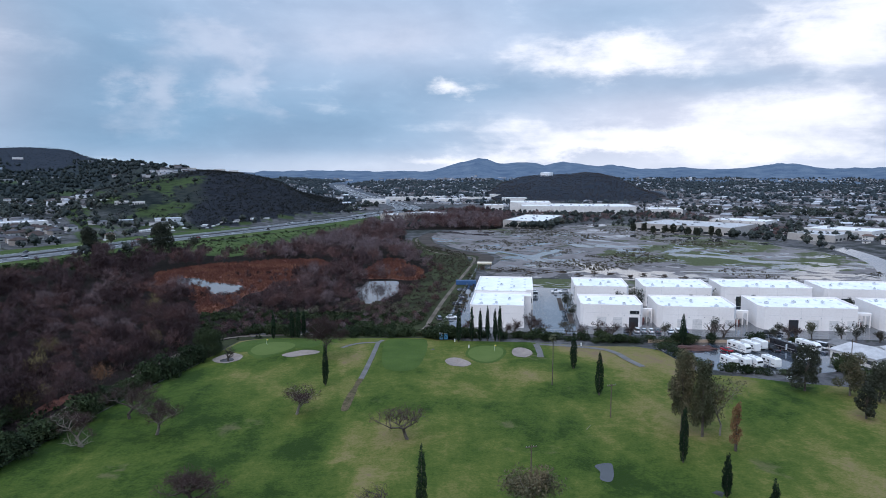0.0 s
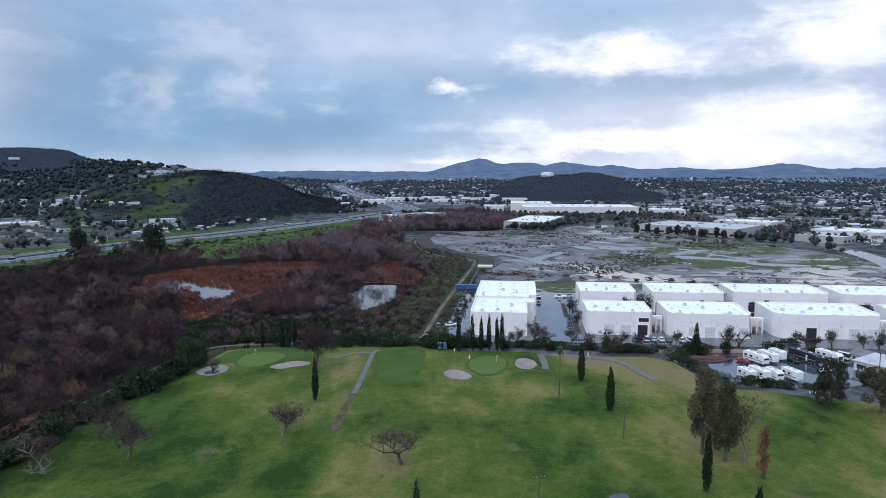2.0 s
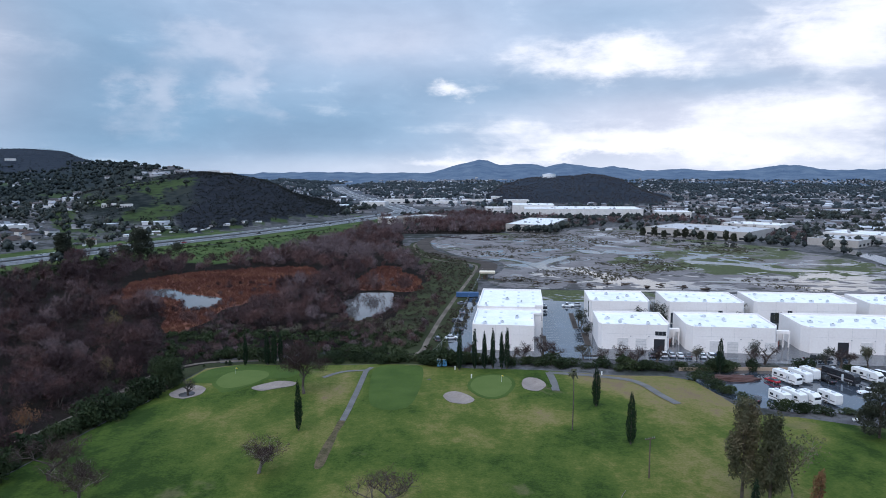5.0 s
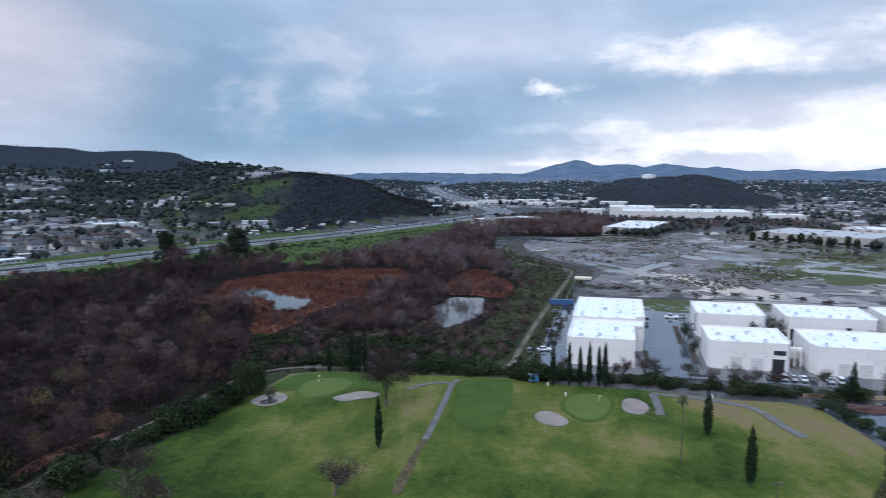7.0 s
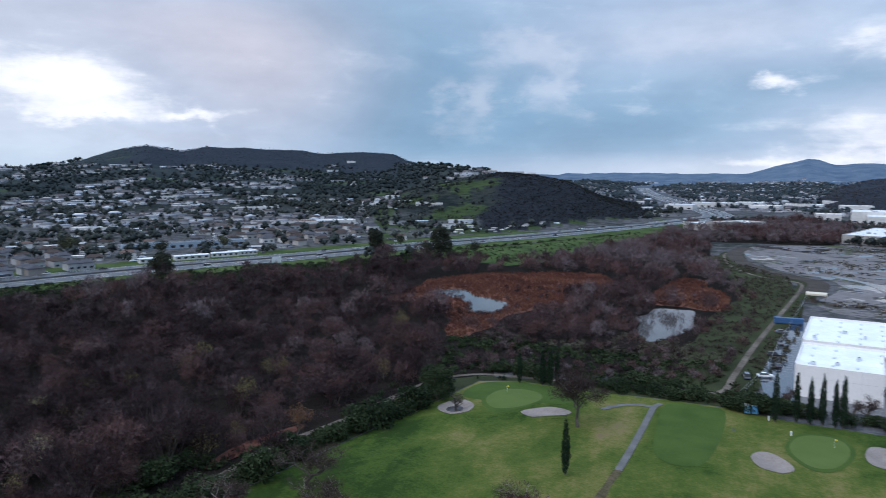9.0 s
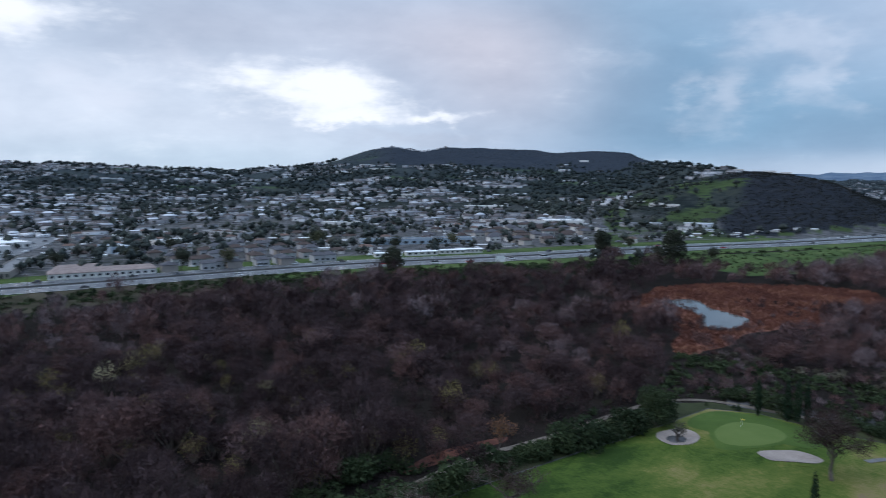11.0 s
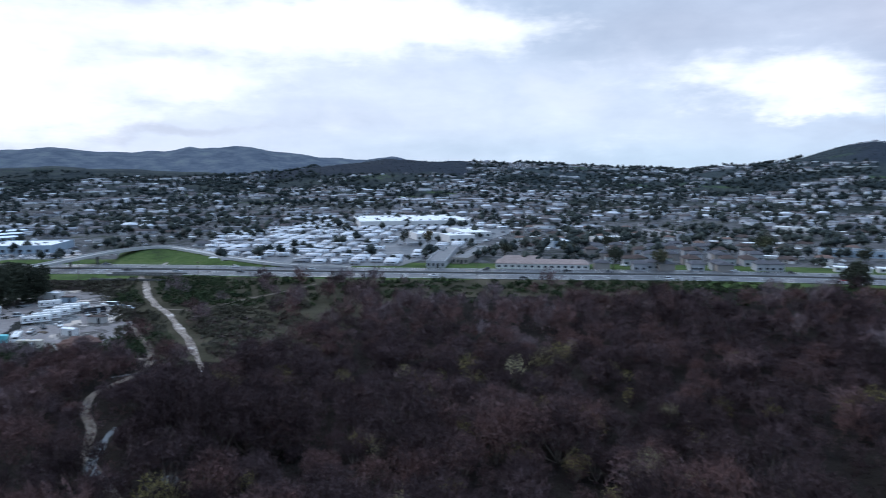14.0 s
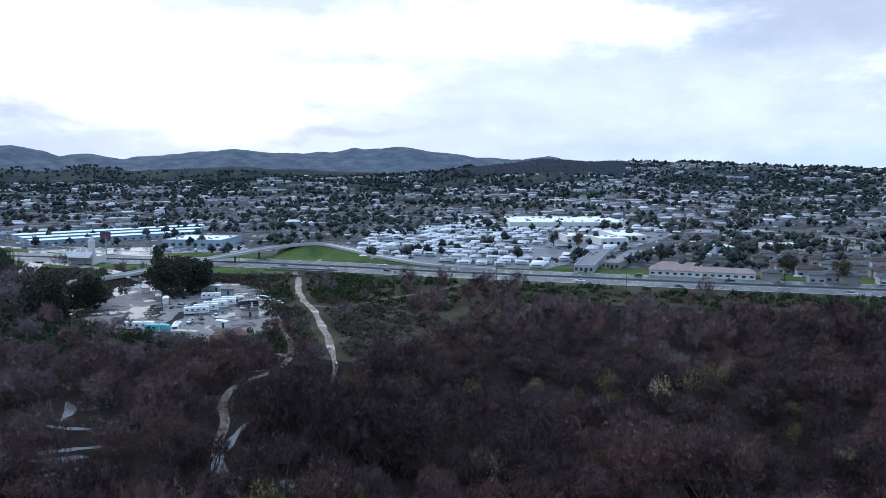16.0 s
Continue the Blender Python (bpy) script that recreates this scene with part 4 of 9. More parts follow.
# freeway: two carriageways with a median, verges and painted lines
strip = ribbon("freeway_verge", [p for p in FREEWAY if p[1] < 1030], 92.0, M["verge"], flat_ground, 0.02, "green grass verges along the freeway", "grass", offset=2.0)
for off, w, m_, nm in ((12.2, 17.0, "lane", "pale concrete carriageway of the freeway, wet"), (-12.2, 17.0, "lane", "wet concrete carriageway of the freeway")):
    ribbon("freeway_lane", FREEWAY, w, M[m_], flat_ground, 0.30, nm, "road", off, thick=0.3)
ribbon("freeway_median", FREEWAY, 6.6, M["lane_dark"], flat_ground, 0.25, "dark paved freeway median", "road", 0.0, thick=0.25)
for off in (18.1, 14.4, 10.6, 6.6, -6.6, -10.6, -14.4, -18.1):
    ribbon("wheel_track", FREEWAY, 2.3, M["tyre_track"], flat_ground, 0.307, "darker worn wheel track along a freeway lane", "road", off)
ribbon("median_barrier", FREEWAY, 0.6, M["path"], flat_ground, 1.1, "low concrete barrier along the freeway median", "barrier", 0.0, thick=0.9)
for off in (20.2, 4.6, -4.6, -20.2):
    ribbon("edge_line", FREEWAY, 0.4, M["paint_white"], flat_ground, 0.32, "white painted edge line of the freeway", "marking", off)
dv, df = [], []
for off in (16.2, 12.4, 8.6, -8.6, -12.4, -16.2):
    walked = 0.0
    for p, q in zip(FREEWAY, FREEWAY[1:]):
        p, q = Vector(p), Vector(q)
        d = (q - p).normalized()
        n_ = Vector((-d.y, d.x))
        while walked < (q - p).length:
            c = p + d * walked + n_ * off
            o = len(dv)
            dv += [(*(c + n_ * 0.14), 0.325), (*(c - n_ * 0.14), 0.325), (*(c - n_ * 0.14 + d * 3.6), 0.325), (*(c + n_ * 0.14 + d * 3.6), 0.325)]
            df.append((o, o + 1, o + 2, o + 3))
            walked += 14.6
        walked -= (q - p).length
tagged(new("lane_dashes", mesh_of("lane_dashes", dv, df, M["paint_white"])), "white dashed lane lines of the freeway", "marking", kind="stuff")
road = lambda name, line, w, lab: ribbon(name, [tuple(p) for p in curve(line, 5)], w, M["asphalt"], flat_ground, 0.12, lab, "road")
road("valley_road", [(250, 380), (288, 454), (310, 530), (322, 620), (340, 720), (349, 778), (380, 900), (420, 1100)], 16.0, "wet two-lane road beside the graded lot")


# ---- vegetation ----
def leaf_cloud(rng, centres, radii, n, size, slim=0.5, outward=0.6, lift=0.2, hollow=0.5):
    """n single leaves or twigs (one triangle each) round the clump centres."""
    centres, radii = np.asarray(centres, float), np.asarray(radii, float)
    if radii.ndim == 1:
        radii = np.repeat(radii[:, None], 3, 1)
    w = radii.prod(1) ** 0.67
    k = rng.choice(len(centres), n, p=w / w.sum())
    d = rng.normal(size=(n, 3))
    d /= np.linalg.norm(d, axis=1)[:, None]
    rr = hollow + (1 - hollow) * rng.random((n, 1)) ** 0.6
    c = centres[k] + d * radii[k] * rr
    a = rng.normal(size=(n, 3)) * (1 - outward) + d * outward + np.array([0, 0, lift])
    a /= np.linalg.norm(a, axis=1)[:, None]
    s = np.cross(a, rng.normal(size=(n, 3)))
    s /= np.linalg.norm(s, axis=1)[:, None] + 1e-9
    ln = size * (0.6 + 0.8 * rng.random((n, 1)))
    wd = ln * slim * (0.7 + 0.6 * rng.random((n, 1)))
    v = np.stack([c - s * wd / 2 - a * ln / 3, c + s * wd / 2 - a * ln / 3, c + a * ln * 0.67], 1).reshape(-1, 3)
    return v, np.arange(3 * n).reshape(-1, 3)


def limb_arrays(segments, sides=4):
    """Tapered tubes from rows (a, b, ra, rb)."""
    vs, fs, o = [], [], 0
    for a, b, ra, rb in segments:
        a, b = np.asarray(a, float), np.asarray(b, float)
        d = (b - a) / (np.linalg.norm(b - a) + 1e-9)
        s = np.cross(d, [0.31, 0.77, 0.56])
        s /= np.linalg.norm(s) + 1e-9
        t = np.cross(d, s)
        for p, r in ((a, ra), (b, rb)):
            for i in range(sides):
                q = 2 * math.pi * i / sides
                vs.append(p + r * (s * math.cos(q) + t * math.sin(q)))
        for i in range(sides):
            j = (i + 1) % sides
            fs += [(o + i, o + j, o + sides + j), (o + i, o + sides + j, o + sides + i)]
        o += 2 * sides
    return np.array(vs), np.array(fs)


def branching(rng, h, spread, trunk, base, forks=3, depth=2, crook=0.25, up=0.55):
    """Limb segments and the points where twigs grow."""
    segs, tips = [], []

    def grow(p, d, length, r, level):
        mid = p + d * length * 0.5 + rng.normal(size=3) * crook * length * 0.25
        end = mid + (d + rng.normal(size=3) * crook * 0.5) * length * 0.5
        segs.append((p, mid, r, r * 0.8)), segs.append((mid, end, r * 0.8, r * 0.6))
        if level == 0:
            tips.append(end)
            return
        a0 = rng.random() * 6.28
        for i in range(forks + (rng.random() < 0.4)):
            a = a0 + 6.28 * i / forks + rng.normal() * 0.3
            side = np.array([math.cos(a), math.sin(a), 0.0])
            nd = d * 0.35 + side * spread * (0.7 + 0.5 * rng.random()) + np.array([0, 0, up * rng.random() + 0.1])
            nd /= np.linalg.norm(nd)
            grow(end if i else mid, nd, length * (0.62 + 0.3 * rng.random()), r * 0.55, level - 1)
        tips.append(end)

    grow(np.array([0.0, 0, -0.15]), np.array([rng.normal() * 0.08, rng.normal() * 0.08, 1.0]), base, trunk, depth)
    top = max(t[2] for t in tips)
    k = h / max(top * 1.12, 0.1)
    segs = [(a * k, b * k, ra * k ** 0.5, rb * k ** 0.5) for a, b, ra, rb in segs]
    return segs, [t * k for t in tips]


def tree_of(name, m, limbs, crown, bark, leaf, label, category="tree", group="", crown_name="crown"):
    ob = root(name, m, label, category, group)
    part("trunk", big_mesh("trunk", *limbs, bark), None, ob)
    part(crown_name, big_mesh(crown_name, *crown, leaf), None, ob)
    return ob


def join_arrays(rows):
    """Joins (verts, tris) pairs."""
    vs, fs, o = [], [], 0
    for v, f in rows:
        vs.append(v), fs.append(f + o)
        o += len(v)
    return np.concatenate(vs), np.concatenate(fs)


def scatter(protos, xs, ys, zs, sizes, seed, tints, heights=None, turns=None):
    """Copies of the prototype arrays joined into one big array, each turned and scaled."""
    rng = np.random.default_rng(seed)
    vs, fs, ts, o = [], [], [], 0
    pick = rng.integers(0, len(protos), len(xs))
    turn = rng.random(len(xs)) * 6.28 if turns is None else turns
    for k, (pv, pf) in enumerate(protos):
        sel = np.where(pick == k)[0]
        if not len(sel):
            continue
        c, s = np.cos(turn[sel])[:, None], np.sin(turn[sel])[:, None]
        sc = sizes[sel][:, None]
        hz = sc if heights is None else heights[sel][:, None]
        x = (pv[None, :, 0] * c - pv[None, :, 1] * s) * sc + xs[sel][:, None]
        y = (pv[None, :, 0] * s + pv[None, :, 1] * c) * sc + ys[sel][:, None]
        z = pv[None, :, 2] * hz + zs[sel][:, None]
        vs.append(np.stack([x, y, z], -1).reshape(-1, 3))
        fs.append((pf[None] + (np.arange(len(sel)) * len(pv))[:, None, None] + o).reshape(-1, 3))
        ts.append(np.repeat(tints[sel], len(pv)))
        o += len(sel) * len(pv)
    return np.concatenate(vs), np.concatenate(fs), np.concatenate(ts)


def stuff(name, arrays, material, label, category):
    return tagged(new(name, big_mesh(name, arrays[0], arrays[1], material, arrays[2])), label, category, kind="stuff")


def jitter_grid(poly, step, seed, shift=0.45):
    rng = np.random.default_rng(seed)
    xs, ys = [p[0] for p in poly], [p[1] for p in poly]
    x, y = np.meshgrid(np.arange(min(xs), max(xs), step), np.arange(min(ys), max(ys), step))
    x, y = x.ravel() + rng.uniform(-shift, shift, x.size) * step, y.ravel() + rng.uniform(-shift, shift, x.size) * step
    ok = inside(x, y, poly)
    return x[ok], y[ok]


# bare woods: prototypes from fine to coarse
def willow(seed, n, size, slim, lobes_n=6, sides=3):
    """A leafless crown: a soft haze of fine upright twigs in lobes over a few crooked limbs."""
    rng = np.random.default_rng(seed)
    k = int(rng.integers(lobes_n - 1, lobes_n + 2))
    lobes, radii = [(rng.normal() * 0.3, rng.normal() * 0.3, 4.2)], [(1.9, 1.9, 1.7)]
    for i in range(k):
        a, q = 6.28 * i / k + rng.normal() * 0.3, 1.1 + 1.2 * rng.random()
        r = 1.0 + 0.8 * rng.random()
        lobes.append((q * math.cos(a), q * math.sin(a), 2.0 + 2.3 * rng.random())), radii.append((r, r, r * 1.15))
    segs = []
    for c in lobes:
        c = np.array(c, float)
        mid = c * 0.45 + rng.normal(size=3) * 0.25
        segs += [((0, 0, -0.1), mid, 0.11, 0.08), (mid, c + np.array([0, 0, 0.6]), 0.08, 0.02)]
    inner = leaf_cloud(rng, lobes, np.array(radii) * 0.78, n // 5, size * 1.2, slim * 1.6, 0.2, 0.7, 0.1)
    haze = leaf_cloud(rng, lobes, np.array(radii) * 1.06, n // 5, size, slim * 0.8, 0.6, 0.5, 0.8)
    return limb_arrays(segs, sides), join_arrays([brush_dome(rng, lobes, radii, n - 2 * (n // 5), size, slim), inner, haze])


def brush_dome(rng, centres, radii, n, size, slim):
    """Twigs that lean along the outer face of each lobe."""
    centres, radii = np.asarray(centres, float), np.asarray(radii, float)
    w = radii.prod(1) ** 0.67
    k = rng.choice(len(centres), n, p=w / w.sum())
    d = rng.normal(size=(n, 3))
    d[:, 2] = np.abs(d[:, 2]) * 1.1 - 0.35
    d /= np.linalg.norm(d, axis=1)[:, None]
    c = centres[k] + d * radii[k] * (0.82 + 0.22 * rng.random((n, 1)))
    a = rng.normal(size=(n, 3)) * 0.45 + np.array([0, 0, 0.7]) + d * 0.35
    a /= np.linalg.norm(a, axis=1)[:, None]
    s = np.cross(a, d + rng.normal(size=(n, 3)) * 0.25)
    s /= np.linalg.norm(s, axis=1)[:, None] + 1e-9
    ln = size * (0.6 + 0.8 * rng.random((n, 1)))
    wd = ln * slim * (0.8 + 0.7 * rng.random((n, 1)))
    v = np.stack([c - s * wd / 2 - a * ln / 3, c + s * wd / 2 - a * ln / 3, c + a * ln * 0.67], 1).reshape(-1, 3)
    return v, np.arange(3 * n).reshape(-1, 3)


FINE = [willow(100 + i, 1000, 0.72, 0.34, 7) for i in range(9)]
MIDDLE = [willow(120 + i, 410, 0.92, 0.45, 6)[1] for i in range(8)]
COARSE = [willow(140 + i, 105, 1.35, 0.60, 5)[1] for i in range(6)]
wx, wy = jitter_grid(WOODS, 6.7, 5, 0.7)
thin_out = (np.hypot(wx + 10, wy - 75) < 260) | (np.random.default_rng(6).random(len(wx)) < 0.62)
wx, wy = wx[thin_out], wy[thin_out]
LAWN = [(-240, 545), (-185, 640), (-130, 760), (-92, 880), (-66, 985), (-58, 985), (-86, 850), (-98, 650), (-130, 540), (-152, 500), (-200, 520)]
REED1 = ragged_edge([(-166, 372), (-172, 405), (-160, 450), (-130, 475), (-96, 486), (-78, 470), (-74, 432), (-82, 395), (-88, 372), (-98, 352), (-96, 325), (-104, 300), (-114, 308), (-120, 335), (-138, 350), (-152, 358)], 8, 71, 4)
REED2 = ragged_edge([(-50, 402), (-50, 440), (-40, 482), (-26, 476), (-16, 445), (-12, 410), (-18, 392), (-32, 394)], 7, 73, 4)
LEVEE = [(0, 268), (14, 340), (20, 420), (16, 520), (-10, 575), (-30, 620), (-42, 600), (-30, 540), (-14, 500), (-8, 430), (-18, 380), (-20, 330), (-32, 300), (-30, 272)]
CLEARING = [(-90, 256), (-60, 264), (-20, 268), (-24, 292), (-46, 312), (-70, 306), (-90, 312), (-104, 296), (-96, 268)]
YARD = [(-345, -85), (-420, -100), (-430, -20), (-376, 14), (-335, 30), (-282, 44), (-258, 10), (-272, -40)]


def free_of(x, y, polys, lines):
    ok = np.ones(len(x), bool)
    for p in polys:
        ok &= ~inside(x, y, [tuple(q) for q in p])
    for l, w in lines:
        ok &= near_line(x, y, [tuple(q) for q in l]) > w
    return ok


TRACK = [(-102, -60), (-101, 60), (-98.5, 150), (-98.3, 183), (-92.4, 211), (-89.5, 233), (-86, 248), (-76, 258), (-57, 261), (-9, 268), (-5, 290), (0, 330), (9.4, 395), (17.8, 451)]
keep = free_of(wx, wy, [LAWN, REED1, REED2, LEVEE, CLEARING, YARD, POND1, POND2, [(-47, 296), (-22, 296), (-22, 345), (-47, 345)]], [(RIVER, 5.5), (TRACK, 3.2), (FREEWAY, 44.0)] + [(s, 1.8) for s in STREAMS] + [(s, 2.3) for s in FLOOD])
thin = wave(wx, wy, 34, 11) + 0.6 * wave(wx, wy, 90, 12)
keep &= ~inside(wx, wy, FLOODED) | (wave(wx, wy, 7, 13) > 0.05)
rngw = np.random.default_rng(77)
near_road = near_line(wx, wy, FREEWAY)
scrubby = (near_road < 92 + 16 * wave(wx, wy, 30, 3)) | (inside(wx, wy, [(-260, -80), (-420, -140), (-440, 60), (-300, 90), (-262, 60)]))
THICKET = [(-315, -100), (-245, -54), (-256, -15), (-246, 38), (-277, 43), (-290, 30), (-270, 8), (-284, -30), (-300, -62)]
scrubby |= inside(wx, wy, THICKET) | inside(wx, wy, [(-440, 0), (-262, 40), (-250, 75), (-300, 105), (-420, 120)])
cut = scrubby & (rngw.random(len(wx)) < 0.88)
low_x, low_y = wx[keep & cut], wy[keep & cut]
keep &= (thin > -1.15) & ~cut
wx, wy = wx[keep], wy[keep]
d0 = np.hypot(wx + 10, wy - 75)
size = 0.68 + 1.0 * rngw.random(len(wx)) ** 1.3 + 0.9 * (fbm(wx, wy, 40, 8, 3) - 0.5)
def place_tint(x, y):
    """Light and haze put into the tint: paler round the ponds, towards the river and along the freeway; darker in the
    middle.
    """
    pond = np.clip((y - 250) / 130.0, 0, 1) * np.clip((x + 215) / 90.0, 0, 1)
    stream = np.clip((105 - y) / 85.0, 0, 1) * np.clip((-x - 110) / 80.0, 0, 1)
    return 0.27 + 0.52 * np.maximum(pond, stream) + 0.42 * np.clip((-x - 215) / 90.0, 0, 1) * (1 - np.maximum(pond, stream))


tint = np.clip(place_tint(wx, wy) + 0.95 * (fbm(wx, wy, 60, 21, 3) - 0.5) + rngw.normal(size=len(wx)) * 0.17, 0.0, 1.0)
size = size * np.where(d0 > 260, 1.22, 1.0)
order = np.argsort(d0)
single, band1, band2 = order[:290], order[290:][d0[order[290:]] < 255], order[290:][d0[order[290:]] >= 255]
protos, shades = [], np.array([0.08 + 0.84 * ((i * 0.618) % 1.0) for i in range(9)])
for i, (lb, cr) in enumerate(FINE):
    ob = root("bare_tree", pose(0, 0, -400), "leafless brown willow in the wet bottomland woods", "tree", "bare woodland trees")
    part("trunk", big_mesh("trunk", *lb, M["bark"]), None, ob)
    part("crown", big_mesh("crown", *cr, M["twig"], np.full(len(cr[0]), shades[i])), None, ob)
    protos.append(ob)
used = set()
for j, i in enumerate(single):
    c_ = int(np.argmin(np.abs(shades - tint[i]) + 0.12 * rngw.random(9))) if j > 8 else j
    p = protos[c_]
    m = pose(wx[i], wy[i], 0, 0, 0, rngw.random() * 360) @ Matrix.Diagonal((size[i], size[i], size[i] * (0.85 + 0.3 * rngw.random()), 1))
    if c_ not in used:
        used.add(c_)
        p.matrix_basis = m
    else:
        copy_thing(p, m)
# willows that still hold yellow or pale leaves
late = []
for i in range(5):
    lb, cr = willow(160 + i, 420, 0.55, 0.34, 5)
    ob = root("yellowing_tree", pose(0, 0, -400), "half-bare willow with the last yellow-green leaves", "tree", "yellowing woodland trees")
    part("trunk", big_mesh("trunk", *lb, M["bark"]), None, ob)
    part("crown", big_mesh("crown", *cr, M["twig_yellow"]), None, ob)
    late.append(ob)
pick_late = [i for i in order[:1100] if rngw.random() < (0.16 if 60 < wy[i] < 190 and wx[i] > -210 else 0.035)]
for j, i in enumerate(pick_late):
    k = 0.75 + 0.45 * rngw.random()
    m = pose(wx[i] + 2.2, wy[i] - 1.2, 0.6, 0, 0, rngw.random() * 360) @ Matrix.Diagonal((k, k, k * 1.15, 1))
    if j < 5:
        late[j].matrix_basis = m
    else:
        copy_thing(late[j % 5], m)
stuff("bare_woodland", scatter(MIDDLE, wx[band1], wy[band1], np.zeros(len(band1)), size[band1], 31, tint[band1]), M["twig"], "dense leafless brown and purple willow woods", "woods")
stuff("far_bare_woodland", scatter(COARSE, wx[band2], wy[band2], np.zeros(len(band2)), size[band2], 32, tint[band2]), M["twig"], "leafless brown woods along the river bottom", "woods")

# brushy undergrowth between the trees
low = [leaf_cloud(np.random.default_rng(180 + i), [(0, 0, 0.9), (1.2, 0.4, 0.7), (-1.0, 0.8, 0.8), (0.2, -1.2, 0.7)], [1.3, 1.0, 1.0, 1.0], 20, 1.05, 0.55, 0.4, 0.6, 0.3) for i in range(6)]
qx, qy = jitter_grid(WOODS, 4.6, 15, 0.8)
on = (np.hypot(qx + 10, qy - 75) < 300) & free_of(qx, qy, [CLEARING, LEVEE, YARD, REED1, REED2, POND1, POND2], [(RIVER, 4.0), (TRACK, 2.4), (FREEWAY, 60.0)] + [(s, 3.2) for s in FLOOD])
on &= ~inside(qx, qy, FLOODED) | (wave(qx, qy, 9, 14) > 0.0)
qx, qy = qx[on], qy[on]
stuff("undergrowth", scatter(low, qx, qy, np.zeros(len(qx)), 0.7 + 0.7 * rngw.random(len(qx)), 33, np.clip(place_tint(qx, qy) - 0.05 + 0.8 * (fbm(qx, qy, 40, 22, 3) - 0.5) + 0.12 * rngw.normal(size=len(qx)), 0, 1)), M["twig"], "low leafless brush under the bare willows", "brush")

sheet("open_brush", ragged_edge([(-442, -8), (-340, 18), (-262, 38), (-242, 75), (-290, 108), (-345, 150), (-332, 250), (-352, 292), (-374, 298), (-402, 157), (-425, 74)], 9, 77), mat("brushy_ground", ((0.15, (0.018, 0.017, 0.011)), (0.5, (0.036, 0.033, 0.021)), (0.85, (0.064, 0.056, 0.039))), 0.05, 0.7, 0.95, 0.5, gain=2.6, spec=0.05), flat_ground, 0, "olive-brown weedy ground between the woods and freeway", "grass", lift=0.03)
sheet("meadow", LAWN, M["verge"], flat_ground, 0, "green rough meadow between the woods and freeway", "grass", lift=0.05)

# reeds round the ponds
rng = np.random.default_rng(9)
tuft = [leaf_cloud(np.random.default_rng(200 + i), [(0, 0, 0.5)], [(0.9, 0.9, 0.5)], 15, 1.3, 0.20, 0.1, 1.6, 0.1) for i in range(4)]
rx, ry = [], []
for p in (REED1, REED2):
    sheet("reed_floor", p, M["reed"], flat_ground, 0, "matted rust-red reed litter", "ground", lift=0.05)
    a, b = jitter_grid([tuple(q) for q in p], 1.8, 41, 0.8)
    rx.append(a), ry.append(b)
rx, ry = np.concatenate(rx), np.concatenate(ry)
ok = free_of(rx, ry, [POND1, POND2], [])
rx, ry = rx[ok], ry[ok]
stuff("reed_bed", scatter(tuft, rx, ry, np.zeros(len(rx)), 0.8 + 0.5 * rng.random(len(rx)), 51, np.clip(0.5 + 0.4 * wave(rx, ry, 22, 4) + 0.1 * rng.normal(size=len(rx)), 0, 1)), M["reed"], "rust-red dry reeds round the ponds", "reeds")

# small bare bushes that have seeded into the reeds, the clearing and the levee's foot
bx_, by_ = [], []
for k, (p, step_, cut_) in enumerate(((REED1, 6.5, 0.60), (REED2, 6.5, 0.60), (CLEARING, 4.6, 0.44), ([(-30, 272), (-2, 272), (6, 340), (2, 430), (-8, 500), (-30, 560), (-14, 500), (-8, 430), (-18, 380), (-20, 330), (-32, 300)], 5.5, 0.46))):
    a, b = jitter_grid([tuple(q) for q in p], step_, 140 + k, 0.9)
    on = (fbm(a, b, 24, 150 + k, 3) > cut_) & free_of(a, b, [POND1, POND2], [(TRACK, 2.5)])
    bx_.append(a[on]), by_.append(b[on])
for p in (POND1, POND2):
    q = np.array(p)
    c = q.mean(0)
    q = c + (q - c) * (1.12 + 0.10 * rng.random((len(q), 1)))
    q = q[(q[:, 1] < c[1] + 6) & (rng.random(len(q)) < 0.8)]
    bx_.append(q[:, 0]), by_.append(q[:, 1])
bx_, by_ = np.concatenate(bx_), np.concatenate(by_)
stuff("bare_bushes", scatter(COARSE, bx_, by_, np.full(len(bx_), -0.3), 0.32 + 0.36 * rng.random(len(bx_)), 52, np.clip(0.5 + 0.25 * rng.normal(size=len(bx_)), 0, 1)), M["twig"], "small leafless bushes between reeds and on the bank", "brush")

# low green and grey scrub: levee, clearing, freeway edge, trailer yard
mound = [leaf_cloud(np.random.default_rng(220 + i), [(0, 0, 0.7), (0.7, 0.3, 0.6), (-0.6, 0.5, 0.5), (0.1, -0.7, 0.5)], [0.75, 0.6, 0.55, 0.6], 30, 0.72, 0.6, 0.4, 0.2, 0.4) for i in range(5)]
M["levee"] = mat("levee_weeds", ((0.1, (0.018, 0.021, 0.012)), (0.5, (0.034, 0.040, 0.020)), (0.9, (0.058, 0.068, 0.030))), 0.06, 0.7, 0.95, 0.5, 1.5, spec=0.05)
sheet("levee_grass", LEVEE, M["levee"], flat_ground, 0, "rough green weeds on the levee bank", "grass", lift=0.03)
sheet("rust_clearing", ragged_edge([(-103.5, 168), (-101.5, 178), (-101.0, 188), (-98.5, 196), (-100.5, 199), (-104, 190), (-106, 178)], 1.5, 61, 5), M["reed"], flat_ground, 0, "rust-red litter in a gap beside the track", "ground", lift=0.04)
